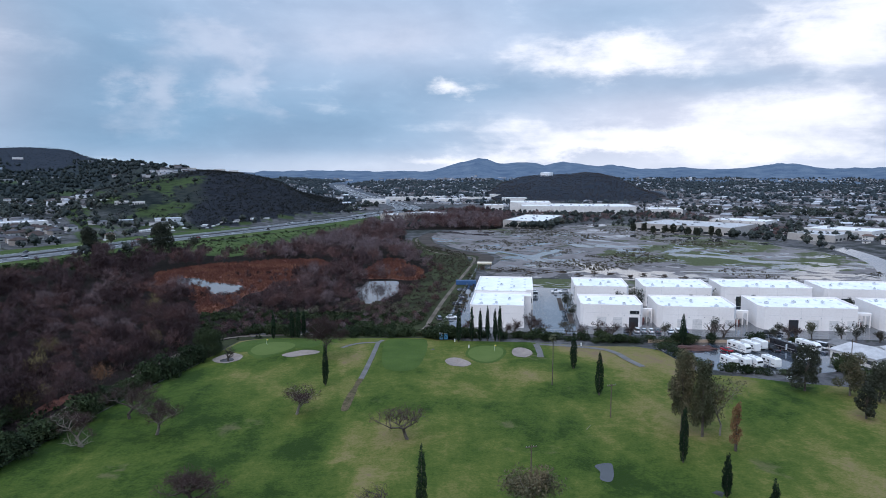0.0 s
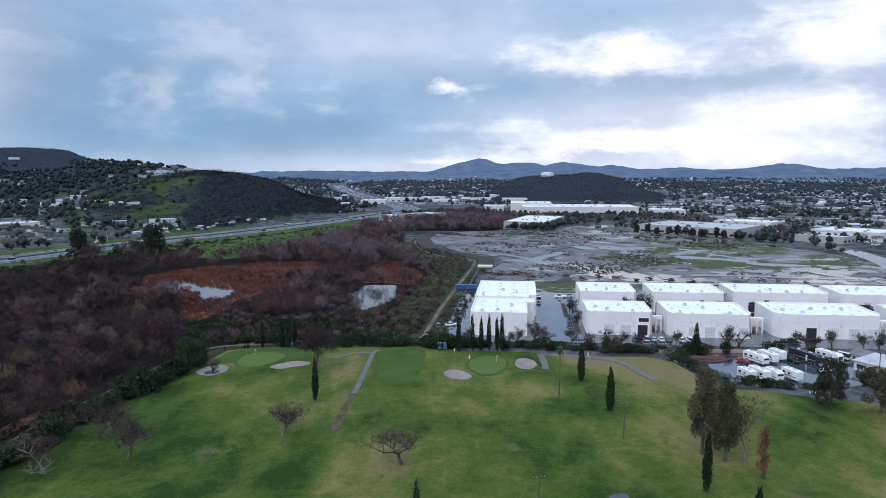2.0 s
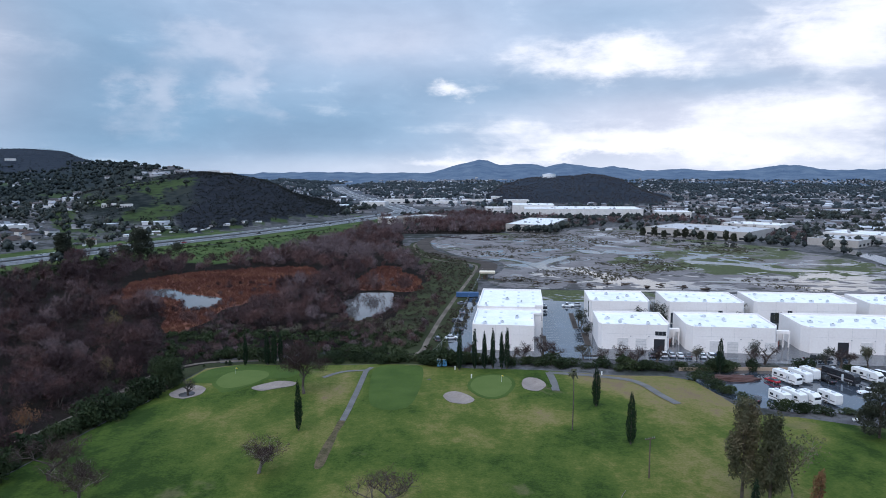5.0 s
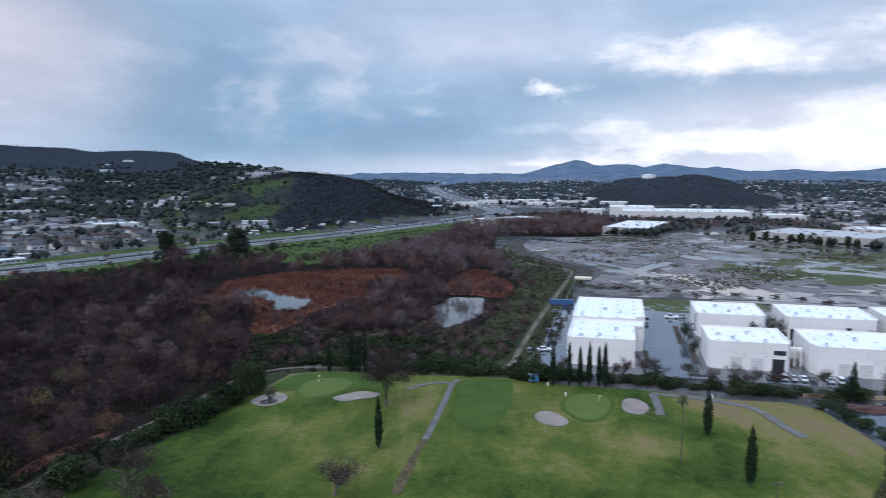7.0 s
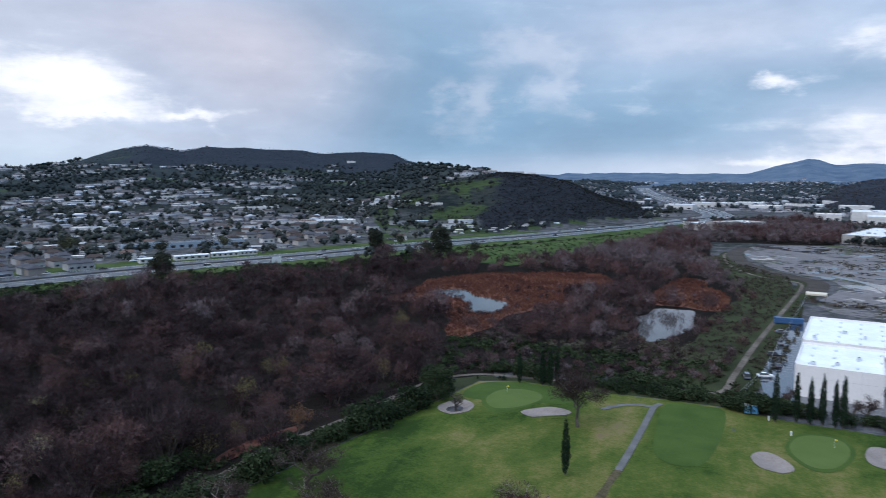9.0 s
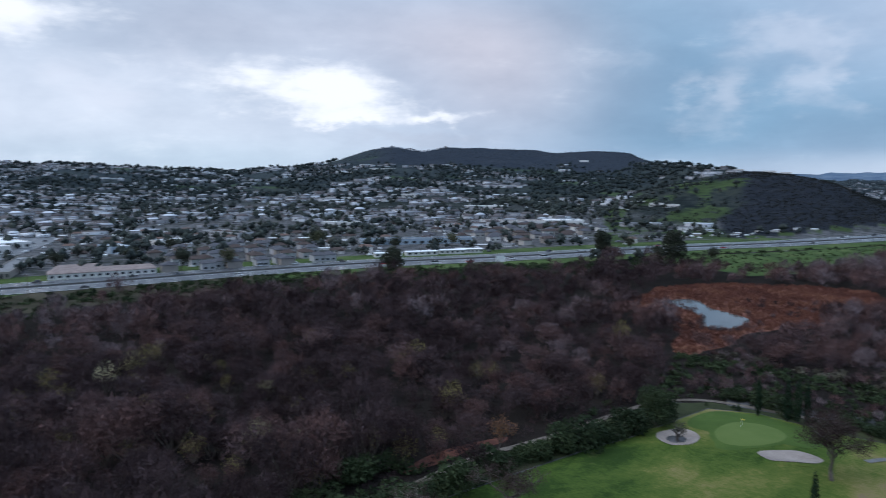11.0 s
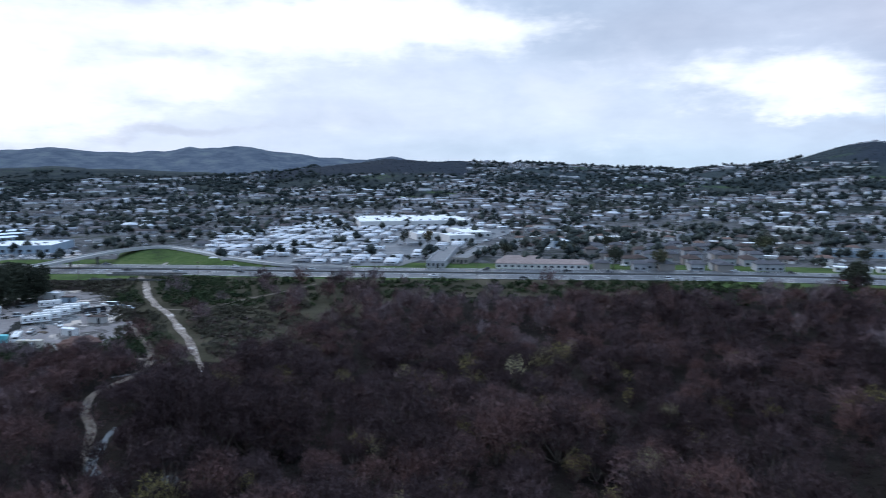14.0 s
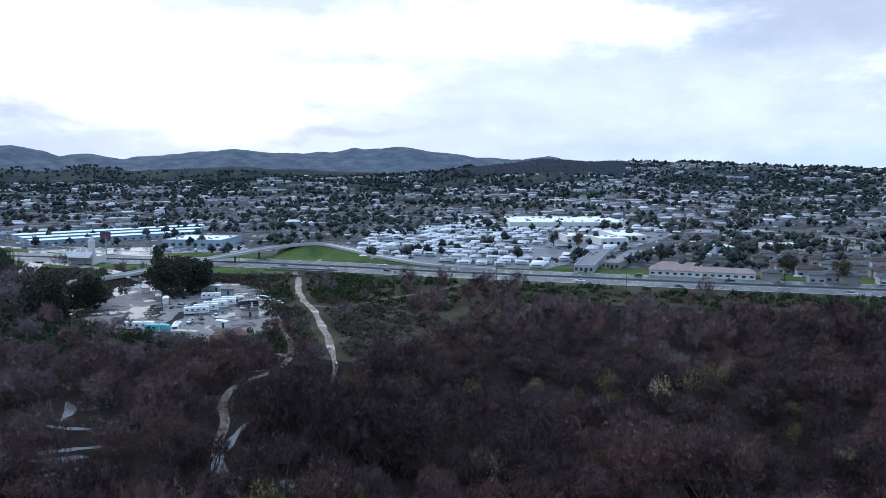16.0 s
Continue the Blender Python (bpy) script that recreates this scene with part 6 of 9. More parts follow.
def industrial_building(x, y, w, d, h, doors=(), dark=(), notch=None, chamfer=3.0, units=4, seed=0, windows=()):
    """Tilt-up concrete hall, front along its local x axis, with parapet, white roof, skylights and roof units."""
    rng = random.Random(seed)
    ob = root("industrial_building", turned(x, y, 0.05, SKEW), "white tilt-up industrial hall with a flat white roof and roll-up doors", "building", "white industrial halls")
    out = [(0, chamfer), (chamfer * 0.4, 0), (w - chamfer * 0.5, 0), (w, chamfer * 1.2), (w, d), (0, d)]
    if notch:
        nx, ny = notch
        out = [(0, chamfer), (chamfer * 0.4, 0), (w - nx, 0), (w - nx, ny), (w, ny), (w, d), (0, d)]
    cx, cy = sum(p[0] for p in out) / len(out), sum(p[1] for p in out) / len(out)
    inner = [(p[0] + (0.35 if p[0] < cx else -0.35), p[1] + (0.35 if p[1] < cy else -0.35)) for p in out]
    bm = bmesh.new()
    rings = [[bm.verts.new((a, b, z)) for a, b in o] for o, z in ((out, -0.2), (out, h), (inner, h), (inner, h - 0.7))]
    for r0, r1 in zip(rings, rings[1:]):
        for i in range(len(out)):
            j = (i + 1) % len(out)
            bm.faces.new((r0[i], r0[j], r1[j], r1[i]))
    part("wall", bm, M["stucco"], ob)
    bm = bmesh.new()
    bm.faces.new([bm.verts.new((a, b, h - 0.65)) for a, b in inner])
    part("roof", bm, M["membrane"], ob)
    # reveal lines between the wall panels
    n = max(3, round(w / 7.5))
    for i in range(1, n):
        part("panel_joint", boxes((w * i / n, -0.012, 0.0, 0.09, 0.03, h - 0.05)), M["door_white"], ob)
    part("reveal", boxes((w / 2, -0.012, h * 0.62, w - chamfer * 1.5 - (notch[0] * 2 if notch else 0), 0.03, 0.08)), M["door_white"], ob)
    rows = max(2, round(d / 9))
    cols = max(2, round(w / 6.5))
    sky = boxes((0, 0, 0, 1.0, 1.7, 0.16))
    mesh = bpy.data.meshes.new("skylight")
    sky.to_mesh(mesh), sky.free(), mesh.materials.append(M["skylight"])
    for i in range(cols):
        for j in range(rows):
            if rng.random() < 0.12 or (notch and i == cols - 1 and j == 0):
                continue
            part("skylight", mesh, None, ob, "", pose(w * (i + 0.6) / (cols + 0.2), d * (j + 0.55) / (rows + 0.1), h - 0.65))
    for i in range(units):
        ux, uy, s = w * (0.12 + 0.76 * (i + 0.3 * rng.random()) / max(1, units)), d * rng.uniform(0.15, 0.85), rng.uniform(0.7, 1.1)
        u = part("rooftop_unit", boxes((0, 0, 0.1, 1.5 * s, 1.1 * s, 0.75), bevel=0.05), M["skylight"], ob, "grey air-conditioning unit", pose(ux, uy, h - 0.65, 0, 0, rng.choice((0, 90))))
        part("fan", tube(bmesh.new(), (0, 0, 0.85), (0, 0, 0.93), 0.34 * s, 0.34 * s, 12), M["dark"], u)
    for k, px in enumerate(doors):
        dk = k in dark
        # dk: a dark panel imitates the shaded inside of an open doorway
        dr = part("roll_up_door", boxes((px, 0.02 if dk else -0.03, 0.0, 3.6, 0.14, 4.0)), M["dark"] if dk else M["door_white"], ob, "dark panel painted as the shaded inside of a doorway" if dk else "")
        if not dk:
            for q in range(1, 4):
                part("slat", boxes((px, -0.11, q * 1.0, 3.5, 0.03, 0.05)), M["metal"], dr)
        part("door_frame", boxes((px - 1.9, -0.05, 0, 0.16, 0.16, 4.2), (px + 1.9, -0.05, 0, 0.16, 0.16, 4.2), (px, -0.05, 4.05, 3.9, 0.16, 0.18)), M["stucco"], ob)
        part("wall_lamp", boxes((px + 2.6, -0.1, 4.7, 0.35, 0.25, 0.25)), M["metal"], ob)
    for px, py, pz, ww, hh, side in windows:
        sx, sy = (ww, 0.14) if side == "front" else (0.14, ww)
        win = part("window", boxes((px, py, pz, sx, sy, hh)), M["glass"], ob, "dark tinted window")
        for q in (-0.2, 0.2):
            part("mullion", boxes((px + (q * ww if side == "front" else -0.05), py + (-0.05 if side == "front" else q * ww), pz, 0.08, 0.08, hh)), M["metal"], win)
    return ob


industrial_building(10.6, 274.8, 24.5, 30, 9.0, (), (), (3.0, 22.0), 2.0, 3, 1, ((21.5, 14, 5.0, 3.0, 3.0, "side"), (21.5, 6, 1.0, 6.0, 6.0, "side")))
industrial_building(13.9, 308.2, 26, 42, 9.0, (), (), (3.2, 4.0), 2.0, 3, 2, ((23.0, -0.02, 3.6, 5.0, 2.2, "front"),))
industrial_building(55.0, 275.8, 24.5, 23, 9.0, (8.2, 14.4, 20.6), (2,), None, 2.6, 4, 3, ((20.9, -0.02, 5.3, 3.6, 1.4, "front"),))
industrial_building(60.8, 320.0, 24.5, 26, 9.0, (), (), None, 2.2, 4, 4, ((5.0, -0.02, 0.2, 5.0, 3.8, "front"), (18.5, -0.02, 0.8, 3.6, 3.0, "front"), (-0.02, 4.0, 1.5, 3.0, 6.5, "side")))
industrial_building(84.7, 271.5, 30.5, 25.5, 9.0, (9.0, 14.8, 21.6, 27.0), (), None, 4.0, 4, 5)
industrial_building(92.0, 317.5, 31, 26, 9.0, (), (), None, 2.4, 4, 6, ((3.5, -0.02, 0.2, 4.0, 4.2, "front"), (21.0, -0.02, 2.5, 1.6, 3.2, "front"), (25.5, -0.02, 1.5, 5.0, 2.2, "front")))
industrial_building(124.0, 270.0, 38, 25, 9.0, (12.5, 20.0, 27.5, 34.0), (0,), None, 4.2, 5, 7)
industrial_building(127.8, 317.0, 40, 25, 9.0, (), (), None, 2.4, 5, 8, ((8.5, -0.02, 0.2, 5.0, 4.4, "front"), (13.5, -0.02, 2.6, 1.8, 3.0, "front"), (35.0, -0.02, 1.4, 5.5, 2.2, "front")))
industrial_building(169.5, 265.0, 40, 25, 9.0, (12.0, 20.0, 28.0), (), None, 4.0, 4, 9)
industrial_building(172.0, 311.5, 42, 25, 9.0, (), (), None, 2.4, 4, 10, ((8.5, -0.02, 0.2, 5.0, 4.4, "front"),))
industrial_building(215.0, 306.0, 42, 25, 9.0, (), (), None, 2.4, 4, 11)


def link_canopy(x, y):
    ob = root("loading_court", turned(x, y, 0.05, SKEW), "white roofed link with columns between two halls", "structure")
    part("canopy", boxes((0, 0, 4.9, 6.4, 2.2, 0.9)), M["stucco"], ob)
    for k in (-2.9, -1.0, 1.0, 2.9):
        part("column", boxes((k, -0.9, 0, 0.45, 0.45, 4.9)), M["stucco"], ob)
    part("back_wall", boxes((0, 6.0, 0, 6.4, 0.3, 3.6)), M["stucco"], ob)
    for k, c in enumerate(((0.35, 0.03, 0.03), (0.30, 0.12, 0.10), (0.42, 0.40, 0.38))):
        part("stacked_goods", boxes((-2.0 + 1.9 * k, 2.5, 0, 1.5, 1.8, 1.1 + 0.3 * k), bevel=0.05), plain("stacked_goods_%d" % k, c, 0.6), ob)


for x, y in ((82.0, 282.5), (119.6, 279.0), (165.6, 273.5)):
    link_canopy(x, y)


# kerbed planting strips, parking bays and fence of the yard
def fence(line, h, step, label, material, rails=2, mesh_panel=True):
    ob = root("fence", pose(0, 0, 0), label, "fence")
    pts = [Vector((*p, 0)) for p in line]
    post = tube(bmesh.new(), (0, 0, -0.1), (0, 0, h), 0.05, 0.05, 6)
    pm = bpy.data.meshes.new("post")
    post.to_mesh(pm), post.free(), pm.materials.append(material)
    for a, b in zip(pts, pts[1:]):
        n = max(1, round((b - a).length / step))
        for i in range(n):
            p = a.lerp(b, i / n)
            part("post", pm, None, ob, "", Matrix.Translation(p))
        for r in range(rails):
            z = h * (r + 1) / rails - 0.06
            part("rail", tube(bmesh.new(), a + Vector((0, 0, z)), b + Vector((0, 0, z)), 0.03, 0.03, 5), material, ob)
    return ob


fence([(4, 261), (30, 263.5), (55, 260.5), (80, 257.5), (120, 254), (165, 249.5), (240, 243)], 1.9, 3.0, "grey metal fence between the yard and the golf course", M["metal"])
fence([(-3, 266), (3, 292), (9, 342), (17, 404), (25, 468)], 1.9, 6.0, "chain-link fence along the levee", M["metal"])
bay = boxes((0, 0, 0, 0.1, 5.0, 0.012))
bm_ = bpy.data.meshes.new("bay_line")
bay.to_mesh(bm_), bay.free(), bm_.materials.append(plain("worn_bay_paint", (0.22, 0.23, 0.24), 0.5))
bays = root("parking_bays", pose(0, 0, 0.055), "white painted parking bay lines on wet asphalt", "marking", kind="structure")
for k in range(26):
    part("line", bm_, None, bays, "", pose(70 + 2.75 * k, 264.2 - 0.098 * 2.75 * k, 0, 0, 0, SKEW))
for k in range(26):
    for x in (39.5, 51.0):
        part("line", bm_, None, bays, "", pose(x + (k * 2.75) * 0.113, 276 + k * 2.75, 0, 0, 0, 90 + SKEW))
for k in range(20):
    part("line", bm_, None, bays, "", pose(9.0 + (k * 2.75) * 0.09, 300 + k * 2.75, 0, 0, 0, 90 + SKEW))
for x, y, w, d in ((53.5, 290, 2.4, 20), (54.6, 322, 2.2, 30), (37.3, 284, 1.6, 22), (83, 306, 5, 14), (125, 304, 5, 13), (50, 266.5, 5, 1.6)):
    ob = root("planting_strip", turned(x, y, 0.05, SKEW), "kerbed planting strip with low weeds", "planter", kind="structure")
    part("kerb", boxes((0, 0, 0, w, d, 0.16)), M["path"], ob)
    part("soil", boxes((0, 0, 0.14, w - 0.35, d - 0.35, 0.06)), M["soil"], ob)
sheet("weedy_verge", ragged_edge([(46, 372), (100, 366), (104, 392), (60, 400), (46, 394)], 5, 9), M["weedy_mud"], flat_ground, 0, "weedy green strip behind the industrial halls", "grass", lift=0.07)
wallm = plain("tan_block_wall", (0.33, 0.25, 0.18), 0.85)
for a, b in (((74, 248.5), (96, 249.0)), ((96, 249.0), (122, 247.2))):
    d_ = Vector(b) - Vector(a)
    ob = root("retaining_wall", pose(*a, 0, 0, 0, math.degrees(math.atan2(d_.y, d_.x))), "low tan retaining wall behind the storage yard", "wall", kind="structure")
    n = int(d_.length / 2.0)
    for k in range(n):
        part("block", boxes(((k + 0.5) * d_.length / n, 0, 0, d_.length / n - 0.03, 0.3, 1.1 + 0.02 * (k % 3))), wallm, ob)
ob = root("soil_heap", pose(88, 240, 0), "low heap of dark red-brown soil on the wet yard", "heap")
bm = bmesh.new()
bmesh.ops.create_icosphere(bm, subdivisions=4, radius=1.0)
for v in bm.verts:
    n_ = noise.noise(v.co * 3.0) * 0.25
    v.co = Vector((v.co.x * 7.5 * (1 + n_), v.co.y * 3.2 * (1 + n_), max(-0.05, v.co.z * 1.0 * (1 + 2 * n_))))
part("earth", bm, plain("red_brown_soil", (0.075, 0.038, 0.032), 0.95, spread=0.35), ob)

# blue portable cabin, container, pump hut
ob = root("portable_toilet", pose(-0.7, 252.9, 0.35, 0, 0, 8), "bright blue portable toilet with a white roof", "portable toilet")
blue = plain("blue_plastic", (0.10, 0.30, 0.55), 0.4)
part("cabin", boxes((0, 0, 0, 1.3, 1.3, 2.15), bevel=0.04), blue, ob)
part("door", boxes((0, -0.68, 0.15, 0.8, 0.06, 1.85)), plain("pale_blue_plastic", (0.25, 0.45, 0.65), 0.4), ob)
part("roof", boxes((0, 0, 2.15, 1.36, 1.36, 0.18), bevel=0.05), M["white_gel"], ob)
part("skid", boxes((0, 0, -0.12, 1.4, 1.4, 0.12)), M["dark"], ob)
ob = root("portable_toilet", pose(1.0, 253.1, 0.35, 0, 0, 8), "bright blue portable toilet beside its neighbour", "portable toilet")
part("cabin", boxes((0, 0, 0, 1.3, 1.3, 2.15), bevel=0.04), blue, ob)
part("roof", boxes((0, 0, 2.15, 1.36, 1.36, 0.18), bevel=0.05), M["white_gel"], ob)
ob = root("container", pose(12.5, 378, 0.05, 0, 0, 0), "blue steel skip container in the wet yard", "container")
part("box", boxes((0, 0, 0.15, 11, 2.6, 2.3), bevel=0.05), plain("blue_steel", (0.04, 0.10, 0.22), 0.5), ob)
for k in range(12):
    part("rib", boxes((-5 + k * 0.9, -1.34, 0.2, 0.15, 0.08, 2.2)), plain("blue_steel_rib", (0.05, 0.12, 0.26), 0.5), ob)
ob = root("pump_hut", pose(26, 437, 0, 0, 0, -4), "open tan shelter with a pale flat roof beside the levee", "hut")
part("roof", boxes((0, 0, 3.6, 9.0, 6.5, 0.9), bevel=0.08), plain("pale_tan_panel", (0.62, 0.54, 0.42), 0.6), ob)
for sx_ in (-3.8, 0, 3.8):
    for sy_ in (-2.6, 2.6):
        part("post", boxes((sx_, sy_, 0, 0.3, 0.3, 3.6)), M["timber"], ob)
part("tank", tube(bmesh.new(), (-1.5, 0, 0), (-1.5, 0, 2.4), 1.2, 1.2, 14), M["timber"], ob)
for k in range(12):
    ob = root("debris_pile", pose(34 + k * 9.5, 428 - k * 2.2 + 5 * math.sin(k * 2.2), 0, 0, 0, k * 40), "dark heap of debris and lumber on the mud", "heap", "debris on the mud")
    rg = random.Random(k)
    for q in range(5):
        part("lumber", boxes((rg.uniform(-2, 2), rg.uniform(-1, 1), 0.25 * q, rg.uniform(2, 5), rg.uniform(0.4, 1.0), 0.3, rg.uniform(0, 3))), M["timber"] if q % 2 else M["soil"], ob)


# golf flags, marker posts
for x, y in ((17.5, 233.5), (-61.5, 240.0)):
    ob = root("golf_flag", pose(x, y, float(turf_height(x, y)) + 0.1), "golf flag on a thin stick on the putting green", "flag")
    part("stick", tube(bmesh.new(), (0, 0, -0.1), (0, 0, 2.1), 0.025, 0.02, 6), M["paint_white"], ob)
    part("cloth", boxes((0.28, 0, 1.7, 0.5, 0.03, 0.36)), plain("yellow_flag", (0.7, 0.55, 0.08), 0.7), ob)
for x, y in ((4.3, 249.6), (49, 244), (9, 239)):
    ob = root("marker_post", pose(x, y, float(turf_height(x, y))), "short white marker post on the golf course", "post")
    part("post", boxes((0, 0, -0.1, 0.35, 0.35, 1.2), bevel=0.04), M["paint_white"], ob)
ob = root("bench", pose(103, 203.5, float(turf_height(103, 203.5)), 0, 0, 10), "small white bench on the grass", "bench")
part("seat", boxes((0, 0, 0.42, 1.8, 0.45, 0.08)), M["paint_white"], ob)
part("backrest", boxes((0, 0.22, 0.5, 1.8, 0.06, 0.45)), M["paint_white"], ob)
for s in (-0.7, 0.7):
    part("leg", boxes((s, 0, 0, 0.1, 0.4, 0.42)), M["metal"], ob)
ob = root("fallen_branch", pose(35, 163, float(turf_height(35, 163)) + 0.08, 0, 0, 62), "pale bare branch lying on the grass", "branch")
part("stem", tube(bmesh.new(), (-1.6, 0, 0), (1.6, 0, 0.05), 0.08, 0.04, 6), M["bark_pale"], ob)


# ---- vehicles ----
def wheel(parent, x, y, r, w=0.22):
    t = part("wheel", tube(bmesh.new(), (x, y - w / 2, r), (x, y + w / 2, r), r, r, 12), M["rubber"], parent)
    part("rim", tube(bmesh.new(), (x, y - w / 2 - 0.01, r), (x, y + w / 2 + 0.01, r), r * 0.6, r * 0.6, 10), M["metal"], t)


def profile(points, width, taper=0.0):
    """A car-like body from a side outline (x, z), narrowed towards the top."""
    bm = bmesh.new()
    zs = [p[1] for p in points]
    lo, hi = min(zs), max(zs)
    sides = []
    for s in (-1, 1):
        sides.append([bm.verts.new((x, s * width / 2 * (1 - taper * ((z - lo) / (hi - lo)) ** 2), z)) for x, z in points])
    n = len(points)
    for i in range(n):
        j = (i + 1) % n
        bm.faces.new((sides[0][i], sides[0][j], sides[1][j], sides[1][i]))
    bm.faces.new(sides[0][::-1]), bm.faces.new(sides[1])
    bmesh.ops.recalc_face_normals(bm, faces=bm.faces[:])
    bmesh.ops.bevel(bm, geom=[e for e in bm.edges], offset=0.05, segments=1, affect="EDGES")
    return bm


CAR_PAINT = {n: plain("car_paint_" + n, c, 0.25, 0.0, 0.05, spec=0.6) for n, c in (("white", (0.75, 0.76, 0.77)), ("silver", (0.42, 0.44, 0.47)), ("grey", (0.12, 0.13, 0.15)), ("black", (0.02, 0.02, 0.024)), ("blue", (0.04, 0.10, 0.24)), ("red", (0.32, 0.02, 0.03)))}
CARS = {}


def car(x, y, z, rz, paint, kind="sedan", where="parked on wet asphalt"):
    key = (paint, kind)
    m = pose(x, y, z, 0, 0, rz)
    if key in CARS:
        ob = copy_thing(CARS[key], m)
    else:
        name = {"sedan": "car", "suv": "car", "van": "van", "pickup": "pickup_truck"}[kind]
        ob = CARS[key] = root(name, m, "", name.replace("_", " "))
        h = {"sedan": 1.45, "suv": 1.75, "van": 2.3, "pickup": 1.8}[kind]
        ln = {"sedan": 4.6, "suv": 4.8, "van": 5.6, "pickup": 5.5}[kind]
        a = ln / 2
        part("body", profile([(-a, 0.35), (-a, 0.85), (-a * 0.9, 0.95), (a * 0.9, 0.9), (a, 0.7), (a, 0.35)], 1.82, 0.05), CAR_PAINT[paint], ob)
        cab = {"sedan": [(-a * 0.85, 0.93), (-a * 0.5, h), (a * 0.12, h), (a * 0.5, 0.93)], "suv": [(-a * 0.97, 0.93), (-a * 0.88, h), (a * 0.2, h), (a * 0.5, 0.93)], "van": [(-a * 0.98, 0.93), (-a * 0.95, h), (a * 0.45, h), (a * 0.8, 0.93)], "pickup": [(-a * 0.1, 0.93), (-a * 0.05, h), (a * 0.3, h), (a * 0.55, 0.93)]}[kind]
        part("glasshouse", profile(cab, 1.70, 0.18), M["glass"], ob)
        part("roof", boxes(((cab[1][0] + cab[2][0]) / 2, 0, h - 0.03, cab[2][0] - cab[1][0], 1.3, 0.07)), CAR_PAINT[paint], ob)
        for s in (-0.62, 0.62):
            part("headlight", boxes((a - 0.04, s, 0.62, 0.12, 0.35, 0.16)), M["skylight"], ob)
            part("tail_light", boxes((-a + 0.04, s, 0.68, 0.12, 0.3, 0.18)), CAR_PAINT["red"], ob)
        for wx_ in (-a * 0.62, a * 0.62):
            for wy_ in (-0.82, 0.82):
                wheel(ob, wx_, wy_, 0.33)
    return tagged(ob, "%s %s %s" % (paint, {"sedan": "sedan car", "suv": "tall estate car", "van": "panel van", "pickup": "pickup truck"}[kind], where), ob["category"])


for x, y, p, k in ((74.6, 265.6, "white", "suv"), (77.3, 265.4, "silver", "sedan"), (80.0, 265.2, "white", "sedan"), (82.7, 265.2, "grey", "sedan"), (87.2, 264.6, "white", "sedan"), (90.0, 264.3, "white", "suv"), (92.8, 264.2, "blue", "pickup"), (70.8, 265.8, "grey", "suv")):
    car(x, y, 0.06, 84, p, k)
for x, y, r, p, k in ((3.6, 290.5, 15, "white", "sedan"), (-1.6, 287.5, 100, "grey", "suv"), (6.5, 318, 10, "black", "suv"), (8.6, 338, 95, "grey", "pickup"), (9.5, 358, 20, "grey", "sedan"), (7.2, 304, 100, "black", "sedan"), (43.5, 352, 175, "white", "suv"), (43.8, 347.5, 175, "white", "van"), (44.1, 343, 175, "white", "van"), (57.8, 353, 175, "white", "pickup"), (62, 355, 175, "silver", "sedan"), (122, 261, 5, "black", "pickup"), (126, 260.5, 5, "black", "suv")):
    car(x, y, 0.06, r, p, k)
def freeway_spot(s, lane):
    """A place and heading s metres along the freeway in a lane offset."""
    for a, b in zip(FREEWAY, FREEWAY[1:]):
        d = Vector(b) - Vector(a)
        if s < d.length:
            u = d.normalized()
            p = Vector(a) + u * s + Vector((-u.y, u.x)) * lane
            return p.x, p.y, math.degrees(math.atan2(u.y, u.x))
        s -= d.length
    return None


rg = random.Random(12)
for k in range(52):
    lane = rg.choice((-18.0, -14.3, -10.6, -7.0, 18.0, 14.3, 10.6, 7.0))
    s = 330 + k * 27 + rg.uniform(-8, 8)
    spot = freeway_spot(s, lane)
    if spot:
        car(spot[0], spot[1], 0.31, spot[2] + (0 if lane < 0 else 180), rg.choice(("white", "white", "silver", "grey", "black", "black", "red")), rg.choice(("sedan", "suv", "sedan", "van", "pickup")), "driving on the freeway")

RVS = {}


